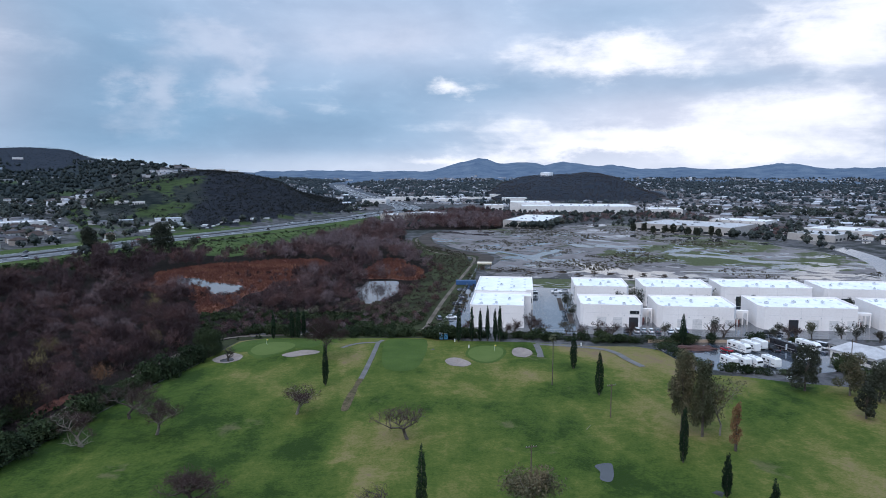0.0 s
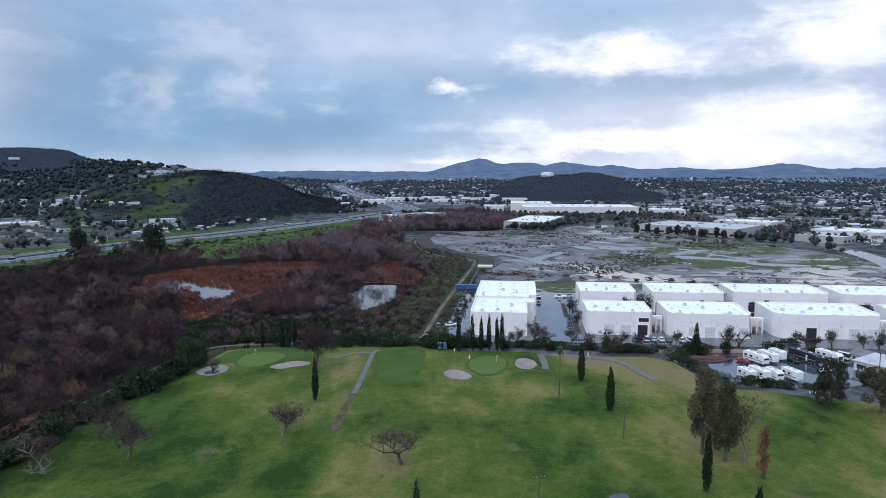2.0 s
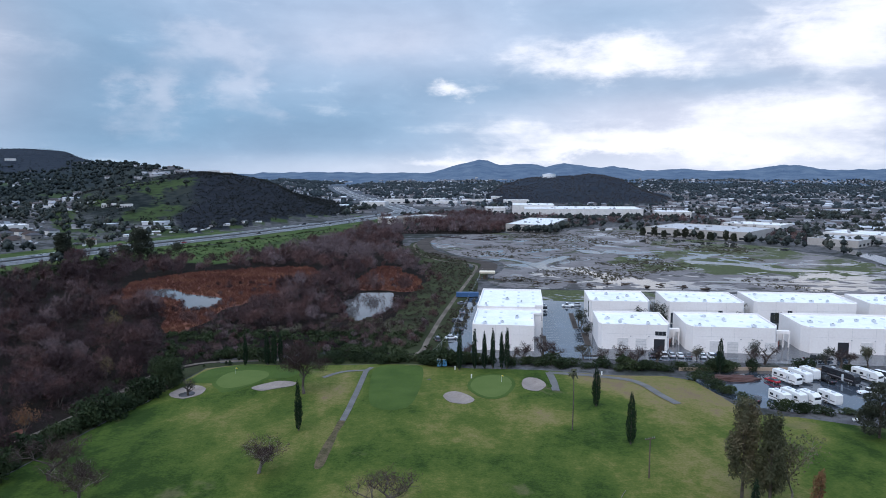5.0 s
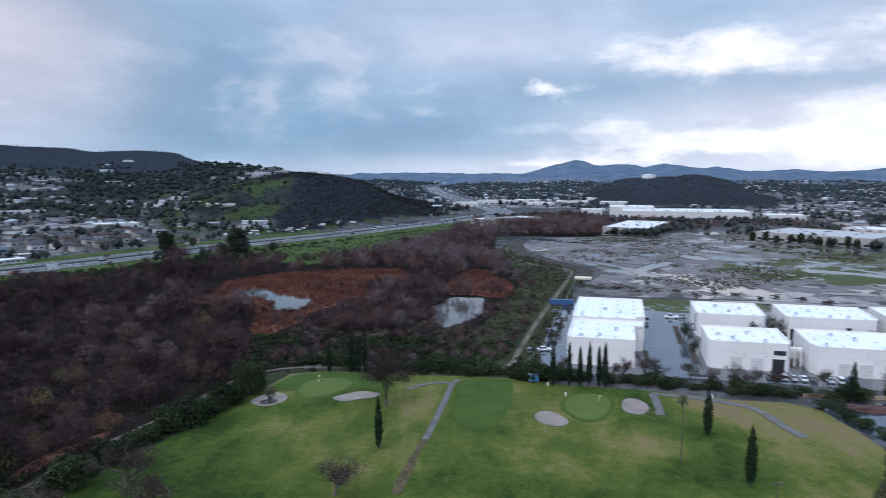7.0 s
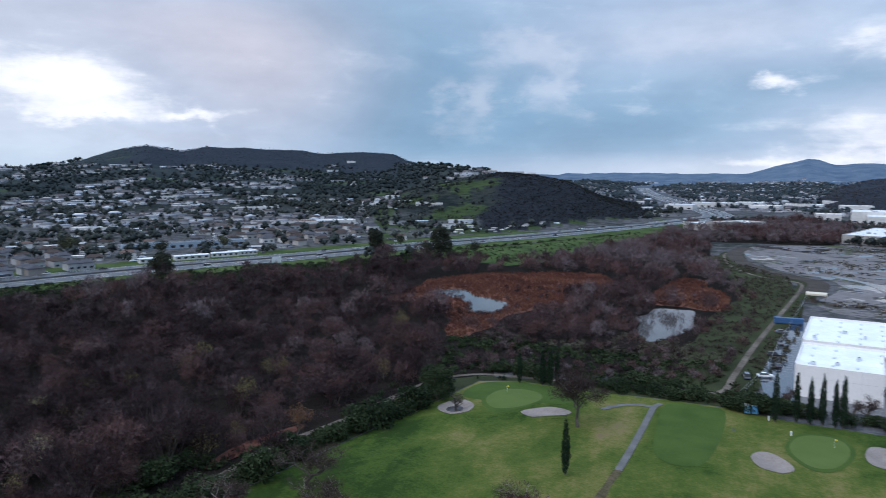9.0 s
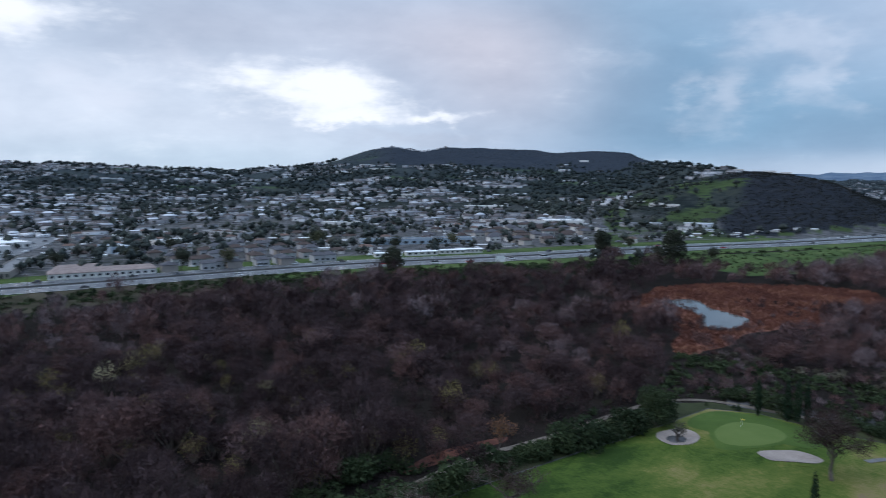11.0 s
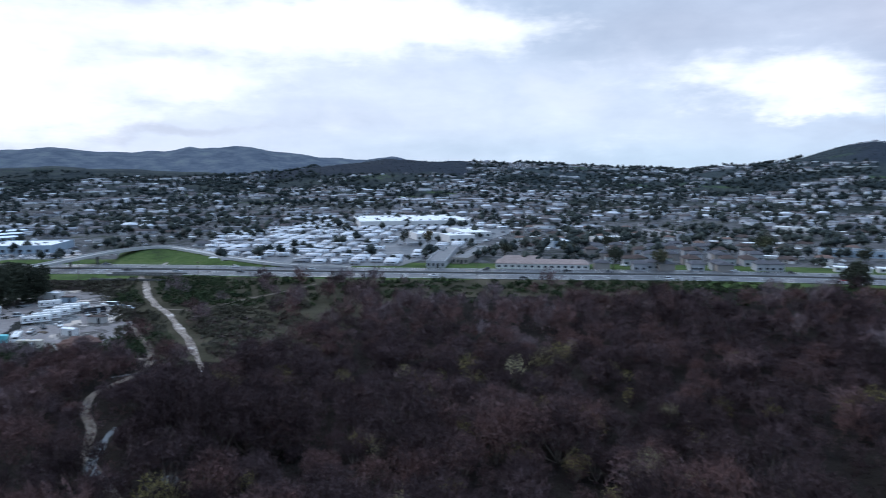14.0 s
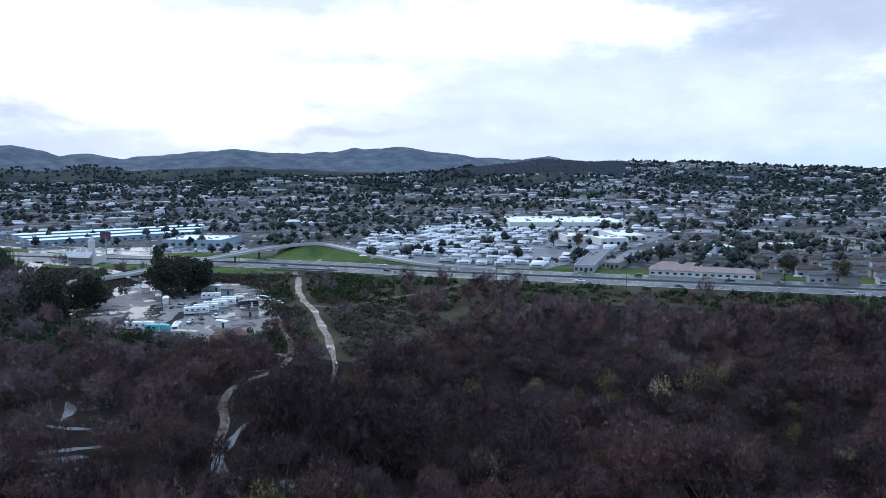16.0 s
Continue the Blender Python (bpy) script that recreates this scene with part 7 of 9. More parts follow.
def motorhome(x, y, z, rz, ln=8.0, paint="white", trailer=False, where="parked in the wet storage yard"):
    key = (ln, paint, trailer)
    m = pose(x, y, z, 0, 0, rz)
    if key in RVS:
        return copy_thing(RVS[key], m)
    ob = RVS[key] = root("caravan" if trailer else "motorhome", m, ("%s travel trailer %s" if trailer else "long %s motorhome %s") % (paint, where), "caravan" if trailer else "motorhome")
    body = M["white_gel"] if paint == "white" else CAR_PAINT["black"] if paint == "dark" else plain(paint + "_panel", {"tan": (0.45, 0.40, 0.33), "turquoise": (0.12, 0.42, 0.45)}.get(paint, (0.5, 0.5, 0.5)), 0.5)
    a = ln / 2
    side = [(-a, 0.55), (-a, 3.0), (-a + 0.25, 3.2), (a - 0.9, 3.2), (a - 0.1, 2.6 if not trailer else 3.0), (a, 1.2), (a - 0.1, 0.55)]
    part("body", profile(side, 2.5, 0.04), body, ob)
    part("stripe", boxes((0, -1.262, 1.2, ln * 0.9, 0.02, 0.28), (0, 1.262, 1.2, ln * 0.9, 0.02, 0.28)), plain("stripe_grey", (0.20, 0.19, 0.2), 0.5), ob)
    for s in (-1.25, 1.25):
        for k in range(int(ln // 2.4)):
            part("window", boxes((-a + 1.3 + k * 2.3, s, 1.75, 1.1, 0.05, 0.62)), M["glass"], ob)
    if not trailer:
        part("windscreen", boxes((a - 0.1, 0, 1.55, 0.12, 2.0, 0.85)), M["glass"], ob)
    part("entry_door", boxes((a * 0.3, -1.26, 0.6, 0.7, 0.04, 1.95)), M["skylight"], ob)
    for k in range(2):
        part("roof_unit", boxes((-a * 0.45 + k * a * 0.8, 0, 3.18, 1.0, 0.75, 0.28), bevel=0.05), M["skylight"], ob)
    part("vent", boxes((a * 0.05, 0.5, 3.18, 0.4, 0.4, 0.12)), M["dark"], ob)
    for wx_ in ((-0.5, 0.5) if trailer else (-a * 0.55, a * 0.66)):
        for wy_ in (-1.1, 1.1):
            wheel(ob, wx_, wy_, 0.42, 0.3)
    if trailer:
        part("drawbar", boxes((a + 0.6, 0, 0.5, 1.3, 0.2, 0.12)), M["metal"], ob)
    return ob


for x, y, ln, p, t in ((101.8, 236.5, 9.0, "white", False), (106.4, 238.0, 7.5, "white", True), (110.6, 240.5, 6.0, "white", True), (118.6, 238.3, 11.5, "dark", False), (126.6, 238.5, 9.0, "white", False), (91.0, 218.2, 6.0, "white", True), (95.0, 218.8, 7.5, "white", True), (98.7, 217.8, 6.0, "white", False), (104.2, 217.8, 6.5, "white", True)):
    motorhome(x, y, 0.06, -70 if ln > 8 else -75, ln, p, t)
car(97.6, 236.5, 0.06, 110, "red", "sedan", "parked beside motorhomes")
for x, y, r, p, k in ((114.0, 237.0, 100, "black", "pickup"), (114.5, 242, 100, "black", "suv"), (85.6, 219.5, 60, "black", "sedan"), (100.9, 219.5, 80, "grey", "suv"), (119, 225.5, 10, "white", "pickup"), (132, 241, 120, "white", "van")):
    car(x, y, 0.06, r, p, k, "parked in the storage yard")


# ---- town ----
def height_at(x, y):
    return float(land(np.array([x]), np.array([y]))[0])


ROOFS = [mat("roof_" + n, ((0.2, [k * 0.75 for k in c]), (0.8, [min(1, k * 1.2) for k in c])), 0.4, 3.0, 0.8, 0.1, spec=0.1) for n, c in (("brown", (0.062, 0.046, 0.042)), ("grey", (0.17, 0.17, 0.175)), ("pale", (0.42, 0.42, 0.43)), ("slate", (0.075, 0.075, 0.085)), ("tile", (0.125, 0.085, 0.072)), ("white", (0.66, 0.67, 0.69)), ("blue", (0.60, 0.68, 0.78)))]
WALLS = [mat("house_wall_" + n, ((0.2, [k * 0.85 for k in c]), (0.8, [min(1, k * 1.1) for k in c])), 0.3, 2.0, 0.8, spec=0.1) for n, c in (("white", (0.62, 0.60, 0.58)), ("cream", (0.40, 0.375, 0.35)), ("tan", (0.25, 0.225, 0.205)), ("grey", (0.36, 0.36, 0.37)), ("blue", (0.30, 0.36, 0.42)))]


def gable(bm, w, d, z, rise, over=0.5, hip=0.0):
    """A pitched roof over a w x d plan, ridge along x."""
    a, b = w / 2 + over, d / 2 + over
    r = w / 2 + over - hip
    lo = [bm.verts.new((x, y, z)) for x, y in ((-a, -b), (a, -b), (a, b), (-a, b))]
    up_ = [bm.verts.new((x, 0, z + rise)) for x in (-r, r)]
    un = [bm.verts.new((v.co.x, v.co.y, z - 0.18)) for v in lo]
    bm.faces.new((lo[0], lo[1], up_[1], up_[0])), bm.faces.new((lo[2], lo[3], up_[0], up_[1]))
    bm.faces.new((lo[1], lo[2], up_[1])), bm.faces.new((lo[3], lo[0], up_[0]))
    for i in range(4):
        j = (i + 1) % 4
        bm.faces.new((un[i], un[j], lo[j], lo[i]))
    bm.faces.new(un[::-1])
    return bm


def house_proto(w, d, h, rise, wall, roof, hip, storeys, wing, label, name="house"):
    ob = root(name, pose(0, 0, -400), label, "house", "houses of the town")
    part("wall", boxes((0, 0, -1.0, w, d, h + 1.0)), wall, ob)
    rf = part("roof", gable(bmesh.new(), w, d, h, rise, 0.5, hip), roof, ob)
    part("chimney", boxes((w * 0.2, d * 0.15, h + rise * 0.4, 0.7, 0.7, rise * 0.6 + 0.5)), M["timber"], rf)
    if wing:
        part("wing_wall", boxes((w * 0.28, -d * 0.62, -1.0, w * 0.4, d * 0.5, h * 0.95 + 1.0)), wall, ob)
        bm = gable(bmesh.new(), d * 0.62, w * 0.4, h * 0.95, rise * 0.7, 0.4)
        bmesh.ops.transform(bm, matrix=Matrix.Translation((w * 0.28, -d * 0.58, 0)) @ Matrix.Rotation(math.pi / 2, 4, "Z"), verts=bm.verts[:])
        part("wing_roof", bm, roof, ob)
        part("garage_door", boxes((w * 0.28, -d * 0.875, 0, w * 0.28, 0.08, 2.1)), M["door_white"], ob)
    for s in range(storeys):
        for k in (-0.34, -0.08):
            part("window", boxes((w * k, -d / 2 - 0.02, 0.9 + 2.7 * s, 1.5, 0.08, 1.2)), M["glass"], ob)
        part("window", boxes((w / 2 + 0.02, 0, 0.9 + 2.7 * s, 0.08, 1.6, 1.2)), M["glass"], ob)
        part("window", boxes((-w / 2 - 0.02, 0, 0.9 + 2.7 * s, 0.08, 1.6, 1.2)), M["glass"], ob)
    return ob


HOUSES = [house_proto(14, 9, 3.0, 2.0, WALLS[0], ROOFS[1], 0.0, 1, True, "single-storey white house with a grey gable roof"), house_proto(13, 10, 3.0, 2.1, WALLS[1], ROOFS[0], 3.5, 1, True, "cream bungalow with a brown hipped roof"), house_proto(12, 9, 5.6, 2.0, WALLS[0], ROOFS[4], 3.0, 2, False, "two-storey white house with a tiled roof"),
          house_proto(15, 9, 3.0, 1.6, WALLS[2], ROOFS[2], 0.0, 1, False, "low tan house with a pale roof"), house_proto(18, 6.5, 2.9, 0.7, WALLS[0], ROOFS[5], 0.0, 1, False, "long white mobile home with a flat white roof"), house_proto(13, 9, 3.0, 2.2, WALLS[3], ROOFS[3], 0.0, 1, True, "grey house with a dark slate roof")]
H_USED = set()


def house(i, x, y, rz, s=1.0):
    m = pose(x, y, height_at(x, y) + 0.05, 0, 0, rz) @ Matrix.Diagonal((s, s, s, 1))
    if i in H_USED:
        return copy_thing(HOUSES[i], m)
    H_USED.add(i)
    HOUSES[i].matrix_basis = m
    return HOUSES[i]


def flat_building(x, y, w, d, h, rz, wall, roof, label, front=3, units=3, name="flat_roofed_building", storeys=1, z=None, skylights=0):
    """A flat-roofed commercial building; x, y is its front left corner, the front runs along local x."""
    ob = root(name, pose(x, y, height_at(x, y) if z is None else z, 0, 0, rz), label, "building")
    bm = bmesh.new()
    out, inn = [(0, 0), (w, 0), (w, d), (0, d)], [(0.4, 0.4), (w - 0.4, 0.4), (w - 0.4, d - 0.4), (0.4, d - 0.4)]
    rings = [[bm.verts.new((a, b, q)) for a, b in o] for o, q in ((out, -2.0), (out, h), (inn, h), (inn, h - 0.6))]
    for r0, r1 in zip(rings, rings[1:]):
        for i in range(4):
            j = (i + 1) % 4
            bm.faces.new((r0[i], r0[j], r1[j], r1[i]))
    part("wall", bm, wall, ob)
    part("roof", boxes((w / 2, d / 2, h - 0.7, w - 0.8, d - 0.8, 0.12)), roof, ob)
    for s in range(storeys):
        for k in range(front):
            part("window", boxes((w * (k + 0.5) / front, -0.03, 0.9 + s * 3.0, w / front * 0.5, 0.1, min(2.0, h * 0.45))), M["glass"], ob)
    part("entry_door", boxes((w * 0.5 + w / front * 0.4, -0.04, 0, 1.6, 0.1, 2.3)), M["dark"], ob)
    rg_ = random.Random(int(x * 7 + y))
    for k in range(units):
        part("rooftop_unit", boxes((w * rg_.uniform(0.1, 0.9), d * rg_.uniform(0.15, 0.85), h - 0.6, rg_.uniform(1.5, 3), rg_.uniform(1.5, 2.5), rg_.uniform(1.0, 1.6))), M["metal"], ob)
    for k in range(skylights):
        part("skylight", boxes((w * ((k * 0.37) % 0.9 + 0.05), d * ((k * 0.61) % 0.85 + 0.07), h - 0.6, 1.6, 2.6, 0.3)), M["skylight"], ob)
    return ob


def long_shed(x, y, ln, d, h, rz, wall, roof, rise, label, bays=8, name="long_shed", category="building"):
    """A long pitched building; x, y is its front left corner."""
    ob = root(name, pose(x, y, height_at(x, y) + 0.02, 0, 0, rz), label, category)
    part("wall", boxes((ln / 2, d / 2, -0.5, ln, d, h + 0.5)), wall, ob)
    bm = gable(bmesh.new(), ln, d, h, rise, 0.5, min(d * 0.4, rise * 1.5))
    bmesh.ops.translate(bm, vec=(ln / 2, d / 2, 0), verts=bm.verts[:])
    part("roof", bm, roof, ob)
    for k in range(bays):
        part("window", boxes((ln * (k + 0.5) / bays, -0.03, 1.0, min(2.6, ln / bays * 0.5), 0.1, 1.2)), M["glass"], ob)
    return ob


# beyond the graded lot
flat_building(65, 760, 45, 108, 8, -20, WALLS[1], ROOFS[5], "long cream warehouse with a white flat roof behind hedges", 6, 8, skylights=24)
flat_building(112, 1002, 160, 80, 11, -6, WALLS[0], ROOFS[5], "very large white distribution warehouse under the knoll", 18, 14, skylights=30)
flat_building(100, 1050, 60, 60, 14, -6, WALLS[0], ROOFS[5], "tall white warehouse block under the knoll", 6, 6)
flat_building(64, 1094, 30, 30, 8, -4, WALLS[0], ROOFS[5], "small white warehouse under the knoll", 3, 2)
flat_building(288, 985, 46, 40, 8, -10, WALLS[0], ROOFS[5], "white shop building with dark windows", 6, 3)
flat_building(-53, 845, 84, 34, 8, 46, WALLS[1], ROOFS[5], "stepped cream warehouse beside the freeway woods", 9, 6)
flat_building(-40, 845, 30, 20, 10, 46, WALLS[2], ROOFS[2], "tan warehouse block beside the freeway", 3, 2)
flat_building(198, 722, 98, 72, 8, -42, WALLS[1], ROOFS[2], "wide cream store with a pale flat roof", 10, 10, skylights=16)
flat_building(300, 790, 60, 40, 7, -42, WALLS[0], ROOFS[5], "white store building with a flat roof", 5, 4)
flat_building(336, 600, 50, 40, 6, 40, WALLS[1], ROOFS[2], "low cream shopping building beside the road", 6, 4)
flat_building(392, 640, 46, 60, 6, 40, WALLS[0], ROOFS[5], "low white shopping building beside the road", 5, 5)
for k in range(9):
    flat_building(-150 + 34 * k + 10 * math.sin(k * 3), 1300 + 60 * (k % 4) + 40 * math.sin(k * 1.7), 46, 34, 8, -8 + 6 * math.sin(k), WALLS[0], ROOFS[5], "distant white commercial building in the valley", 4, 2)
# west of the freeway
MOTEL_ROOF = mat("faded_tan_roof", ((0.2, (0.16, 0.125, 0.115)), (0.8, (0.27, 0.22, 0.205))), 0.4, 3.0, 0.8, 0.1)
long_shed(-439.5, 208.5, 58, 15, 3.4, 71.5, WALLS[0], MOTEL_ROOF, 2.2, "long low white motel with a faded tan roof beside the freeway", 14, "motel")
long_shed(-458, 218, 26, 12, 3.4, 71.5, WALLS[1], MOTEL_ROOF, 2.0, "low motel wing with a faded tan roof", 6, "motel")
flat_building(-452, 166, 12, 92, 4.6, 72, WALLS[3], ROOFS[1], "grey self-storage block with rows of doors", 4, 2)
flat_building(-468, 186, 11, 84, 4.2, 64, WALLS[2], ROOFS[1], "tan self-storage block beside the freeway", 4, 2)
flat_building(-545, 286, 15, 26, 5.5, 90, WALLS[4], ROOFS[5], "shed with a bright white roof", 3, 0)
flat_building(-575, 337, 27, 14, 4.5, 98, WALLS[0], ROOFS[5], "long low white building in the town", 5, 2)
flat_building(-618, 400, 54, 16, 7, 5, WALLS[3], ROOFS[0], "two-storey building with a dark roof", 10, 2, storeys=2)
flat_building(-771, 150, 122, 100, 7, 90, WALLS[0], ROOFS[5], "huge white flat-roofed warehouse in the town", 14, 14, skylights=20)
flat_building(-603, 213, 24, 34, 6, 100, WALLS[0], ROOFS[5], "plain white flat-roofed block in the town", 4, 3)
flat_building(-625, 188, 20, 34, 6, 95, WALLS[0], ROOFS[5], "white flat-roofed block beside storage lots", 4, 3)
flat_building(-640, 235, 26, 60, 5, 95, WALLS[0], ROOFS[5], "white flat-roofed storage hall in the town", 4, 3)
for k in range(3):
    long_shed(-586 - 25 * k, -252 - 23 * k, 138 + 18 * k, 17, 4.6, 133, WALLS[4], ROOFS[6], 0.7, "long shed with a wet pale blue metal roof", 20)
flat_building(-588, -146, 50, 44, 6, 86, WALLS[4], ROOFS[5], "blue building with a white flat roof", 8, 5)
flat_building(-455, 456, 96, 13, 5, 56, WALLS[4], ROOFS[1], "long blue-grey building across the freeway", 14, 3)
flat_building(-496, 660, 70, 24, 6, 42, WALLS[0], ROOFS[4], "long building with a red-brown roof", 10, 4)
flat_building(-452, 716, 44, 22, 6, 42, WALLS[0], ROOFS[5], "white two-part commercial building", 6, 3)
flat_building(-605, 527, 40, 14, 6, 40, WALLS[0], ROOFS[5], "white rectangular building above dark trees", 6, 2)
for row in range(4):
    for k in range(11):
        x, y = -352 - row * 24 - 3.2 * k + 4 * math.sin(k * 2.1 + row), 556 + 15.5 * k + 3 * math.sin(k * 1.3 + row * 2)
        ob = long_shed(x, y, 10.5, 8, 4.4, 62 + 90 * ((k + 2 * row) % 3 == 0) + 4 * math.sin(k), WALLS[(1, 2, 0, 2)[(k + row) % 4]], ROOFS[(0, 3, 3, 0)[(k * 3 + row) % 4]], 2.0, "two-storey pale apartment block with a dark roof", 2, "apartment_block")
        ob["group"] = "apartment blocks"
for row in range(5):
    for k in range(9):
        x, y = -418 - row * 25 + k * 3.4 + 4 * math.sin(row * 5 + k * 2.3), 276 + k * 12.0 + row * 8 + 3 * math.sin(k * 3 + row)
        ob = long_shed(x, y, 8.6, 9.5, 4.6, 73 + 90 * ((k + row) % 3 == 0), WALLS[3] if (k + row) % 3 else WALLS[2], ROOFS[(3, 0, 3, 0)[(k * 2 + row) % 4]], 1.9, "dark-roofed pale townhouse in a dense row", 2, "townhouse")
        ob["group"] = "townhouse rows"
for k in range(15):
    x, y = -300 + k * 6.4, 706 + k * 9.4
    house((4, 0, 4, 3)[k % 4], x - 7 * (k % 2), y + 4 * math.sin(k * 2.2), 55 + 30 * math.sin(k * 1.7), 0.62)
for k, (x, y, rz, ln) in enumerate(((-372, 408, 60, 20), (-362, 430, 60, 24), (-352, 455, 58, 20), (-344, 472, 58, 16))):
    long_shed(x - 12, y, ln, 6, 3.0, rz, WALLS[0], ROOFS[5], 0.6, "long white trailer building beside the freeway", 5, "trailer_building")

# castle-like amusement building, billboard
ob = root("fun_castle", pose(-480, -156, 0, 0, 0, 80), "white miniature castle building with pointed towers", "building")
part("hall", boxes((0, 8, 0, 20, 12, 5)), WALLS[0], ob)
part("hall_roof", gable(bmesh.new(), 21, 7, 5, 3.4), ROOFS[2], ob)
for k, (x, y, h_, r_) in enumerate(((-8, 2, 7, 1.6), (-3, 3, 8, 1.5), (2, 2, 9, 1.6), (7, 4, 15, 2.2), (10, 1, 7, 1.5))):
    t_ = part("tower", tube(bmesh.new(), (x, y, 0), (x, y, h_), r_, r_, 10), WALLS[0], ob)
    part("spire", tube(bmesh.new(), (x, y, h_), (x, y, h_ + 3.2), r_ * 1.15, 0.05, 10), ROOFS[2], t_)
ob = root("billboard", pose(-540, -168, 0, 0, 0, 70), "dark billboard on a tall post", "billboard")
part("post", tube(bmesh.new(), (0, 0, 0), (0, 0, 13), 0.45, 0.4, 8), M["metal"], ob)
part("panel", boxes((0, 0, 11, 10, 0.5, 5.5)), plain("faded_dark_panel", (0.05, 0.05, 0.075), 0.6), ob)
part("stripe", boxes((0, -0.3, 13.6, 9, 0.06, 0.6), (0, -0.3, 12.0, 7, 0.06, 0.5)), plain("faded_red_bars", (0.28, 0.08, 0.08), 0.6), ob)
ob = root("sign_board", pose(-294, 440, 0, 0, 0, 62), "white square board beside the freeway", "sign")
part("panel", boxes((0, 0, 1.6, 6.5, 0.3, 4.2)), M["paint_white"], ob)
for s in (-2.4, 2.4):
    part("post", boxes((s, 0.25, 0, 0.25, 0.25, 5.4)), M["timber"], ob)

# freeway ramp on columns with its grass bank, bridge over the river
def deck(name, line, width, thick, material, label):
    pts = [p for p in curve(line, 5)]
    v, f = [], []
    for i, p in enumerate(pts):
        d_ = (pts[min(i + 1, len(pts) - 1)] - pts[max(i - 1, 0)]).to_2d().normalized()
        s_ = Vector((-d_.y, d_.x))
        for a, z in ((0.5, 0), (-0.5, 0), (-0.5, -thick), (0.5, -thick)):
            v.append((p.x + s_.x * a * width, p.y + s_.y * a * width, p.z + z))
    for i in range(len(pts) - 1):
        for k in range(4):
            f.append((4 * i + k, 4 * i + (k + 1) % 4, 4 * i + 4 + (k + 1) % 4, 4 * i + 4 + k))
    ob = root(name, pose(0, 0, 0), label, "road", kind="structure")
    part("deck", mesh_of(name, v, f, material), None, ob)
    for side in (0.5, -0.5):
        vv, ff = [], []
        for i, p in enumerate(pts):
            d_ = (pts[min(i + 1, len(pts) - 1)] - pts[max(i - 1, 0)]).to_2d().normalized()
            s_ = Vector((-d_.y, d_.x)) * side * (width - 0.4)
            t_ = Vector((-d_.y, d_.x)) * 0.15
            for a, z in ((-1, 0), (1, 0), (1, 0.9), (-1, 0.9)):
                vv.append((p.x + s_.x + t_.x * a, p.y + s_.y + t_.y * a, p.z + z))
        for i in range(len(pts) - 1):
            for k in range(4):
                ff.append((4 * i + k, 4 * i + (k + 1) % 4, 4 * i + 4 + (k + 1) % 4, 4 * i + 4 + k))
        part("barrier", mesh_of("barrier", vv, ff, M["ramp"]), None, ob)
    return ob, pts


M["ramp"] = mat("pale_ramp_concrete", ((0.15, (0.30, 0.29, 0.285)), (0.85, (0.44, 0.43, 0.42))), 0.08, 1.0, 0.6, 0.1)
RAMP = [(-395, -122, 0.4), (-415, -104, 1.2), (-435, -89, 2.6), (-458, -73, 4.2), (-490, -55, 5.8), (-528, -37, 6.4), (-553, -12, 6.2), (-532, 15, 4.8), (-500, 44, 3.0), (-474, 78, 1.3), (-460, 118, 0.4)]
ob, pts = deck("freeway_ramp", RAMP, 8.0, 0.7, M["ramp"], "pale concrete ramp bridge curving over the freeway")
for x, y, z in ((-466, -68, 4.0), (-490, -55, 5.2), (-512, -45, 5.7)):
    part("column", tube(bmesh.new(), (x, y, -0.2), (x, y, z), 0.8, 0.8, 10), M["path"], ob)
crest_line = [p for p in pts[28:]]


def bank_height(x, y):
    """Falls away on both sides of the descending ramp."""
    x, y = np.asarray(x, float), np.asarray(y, float)
    d = np.stack([np.hypot(x - p.x, y - p.y) for p in crest_line])
    k = d.argmin(0)
    return np.maximum(np.array([p.z for p in crest_line])[k] - 0.72 - 0.17 * np.maximum(d.min(0) - 3.6, 0), 0.05)


sheet("ramp_bank", [(-562, -16), (-560, 8), (-540, 28), (-508, 58), (-482, 92), (-468, 122), (-463, 112), (-472, 66), (-486, 16), (-496, -18), (-508, -34), (-540, -38)], M["verge"], bank_height, 4.0, "green grass bank under the ramp", "grass")
ob = root("river_bridge", pose(-452, -2, 0, 0, 0, 76), "concrete freeway bridge over the muddy river", "bridge", kind="structure")
for off in (-21.2, -3.6, 3.6, 21.2):
    part("parapet", boxes((0, off, 0.25, 46, 0.3, 0.95)), M["path"], ob)
for k in range(4):
    part("column", tube(bmesh.new(), (-9 + 6 * k, -20.6, -0.3), (-9 + 6 * k, -20.6, 0.28), 0.5, 0.5, 8), M["path"], ob)
# dark strip painted for the shade under the deck; no gap is modelled
part("opening", boxes((0, -21.0, 0.02, 22, 0.5, 0.24)), M["dark"], ob)
for line, w_, lab in (([(-360, -100), (-376, -86), (-390, -77), (-408, -74), (-430, -66)], 8, "wet pale slip road beside the trailer yard"), ([(-340, -135), (-392, -152), (-443, -170), (-500, -197), (-560, -232)], 12, "wet road passing under dark trees"), ([(-600, -320), (-575, -256), (-548, -185), (-526, -126), (-505, -70)], 9, "wet frontage road mirroring the sky"),
                      ([(-590, -240), (-566, -180), (-552, -112), (-560, -60), (-590, -10)], 8, "wet street between sheds"), ([(-400, -70), (-440, -110), (-470, -150), (-490, -190)], 8, "wet loop road")):
    ribbon("side_road", [tuple(p) for p in curve(line, 5)], w_, M["wet_sheen_paving"], flat_ground, 0.16, lab, "road")
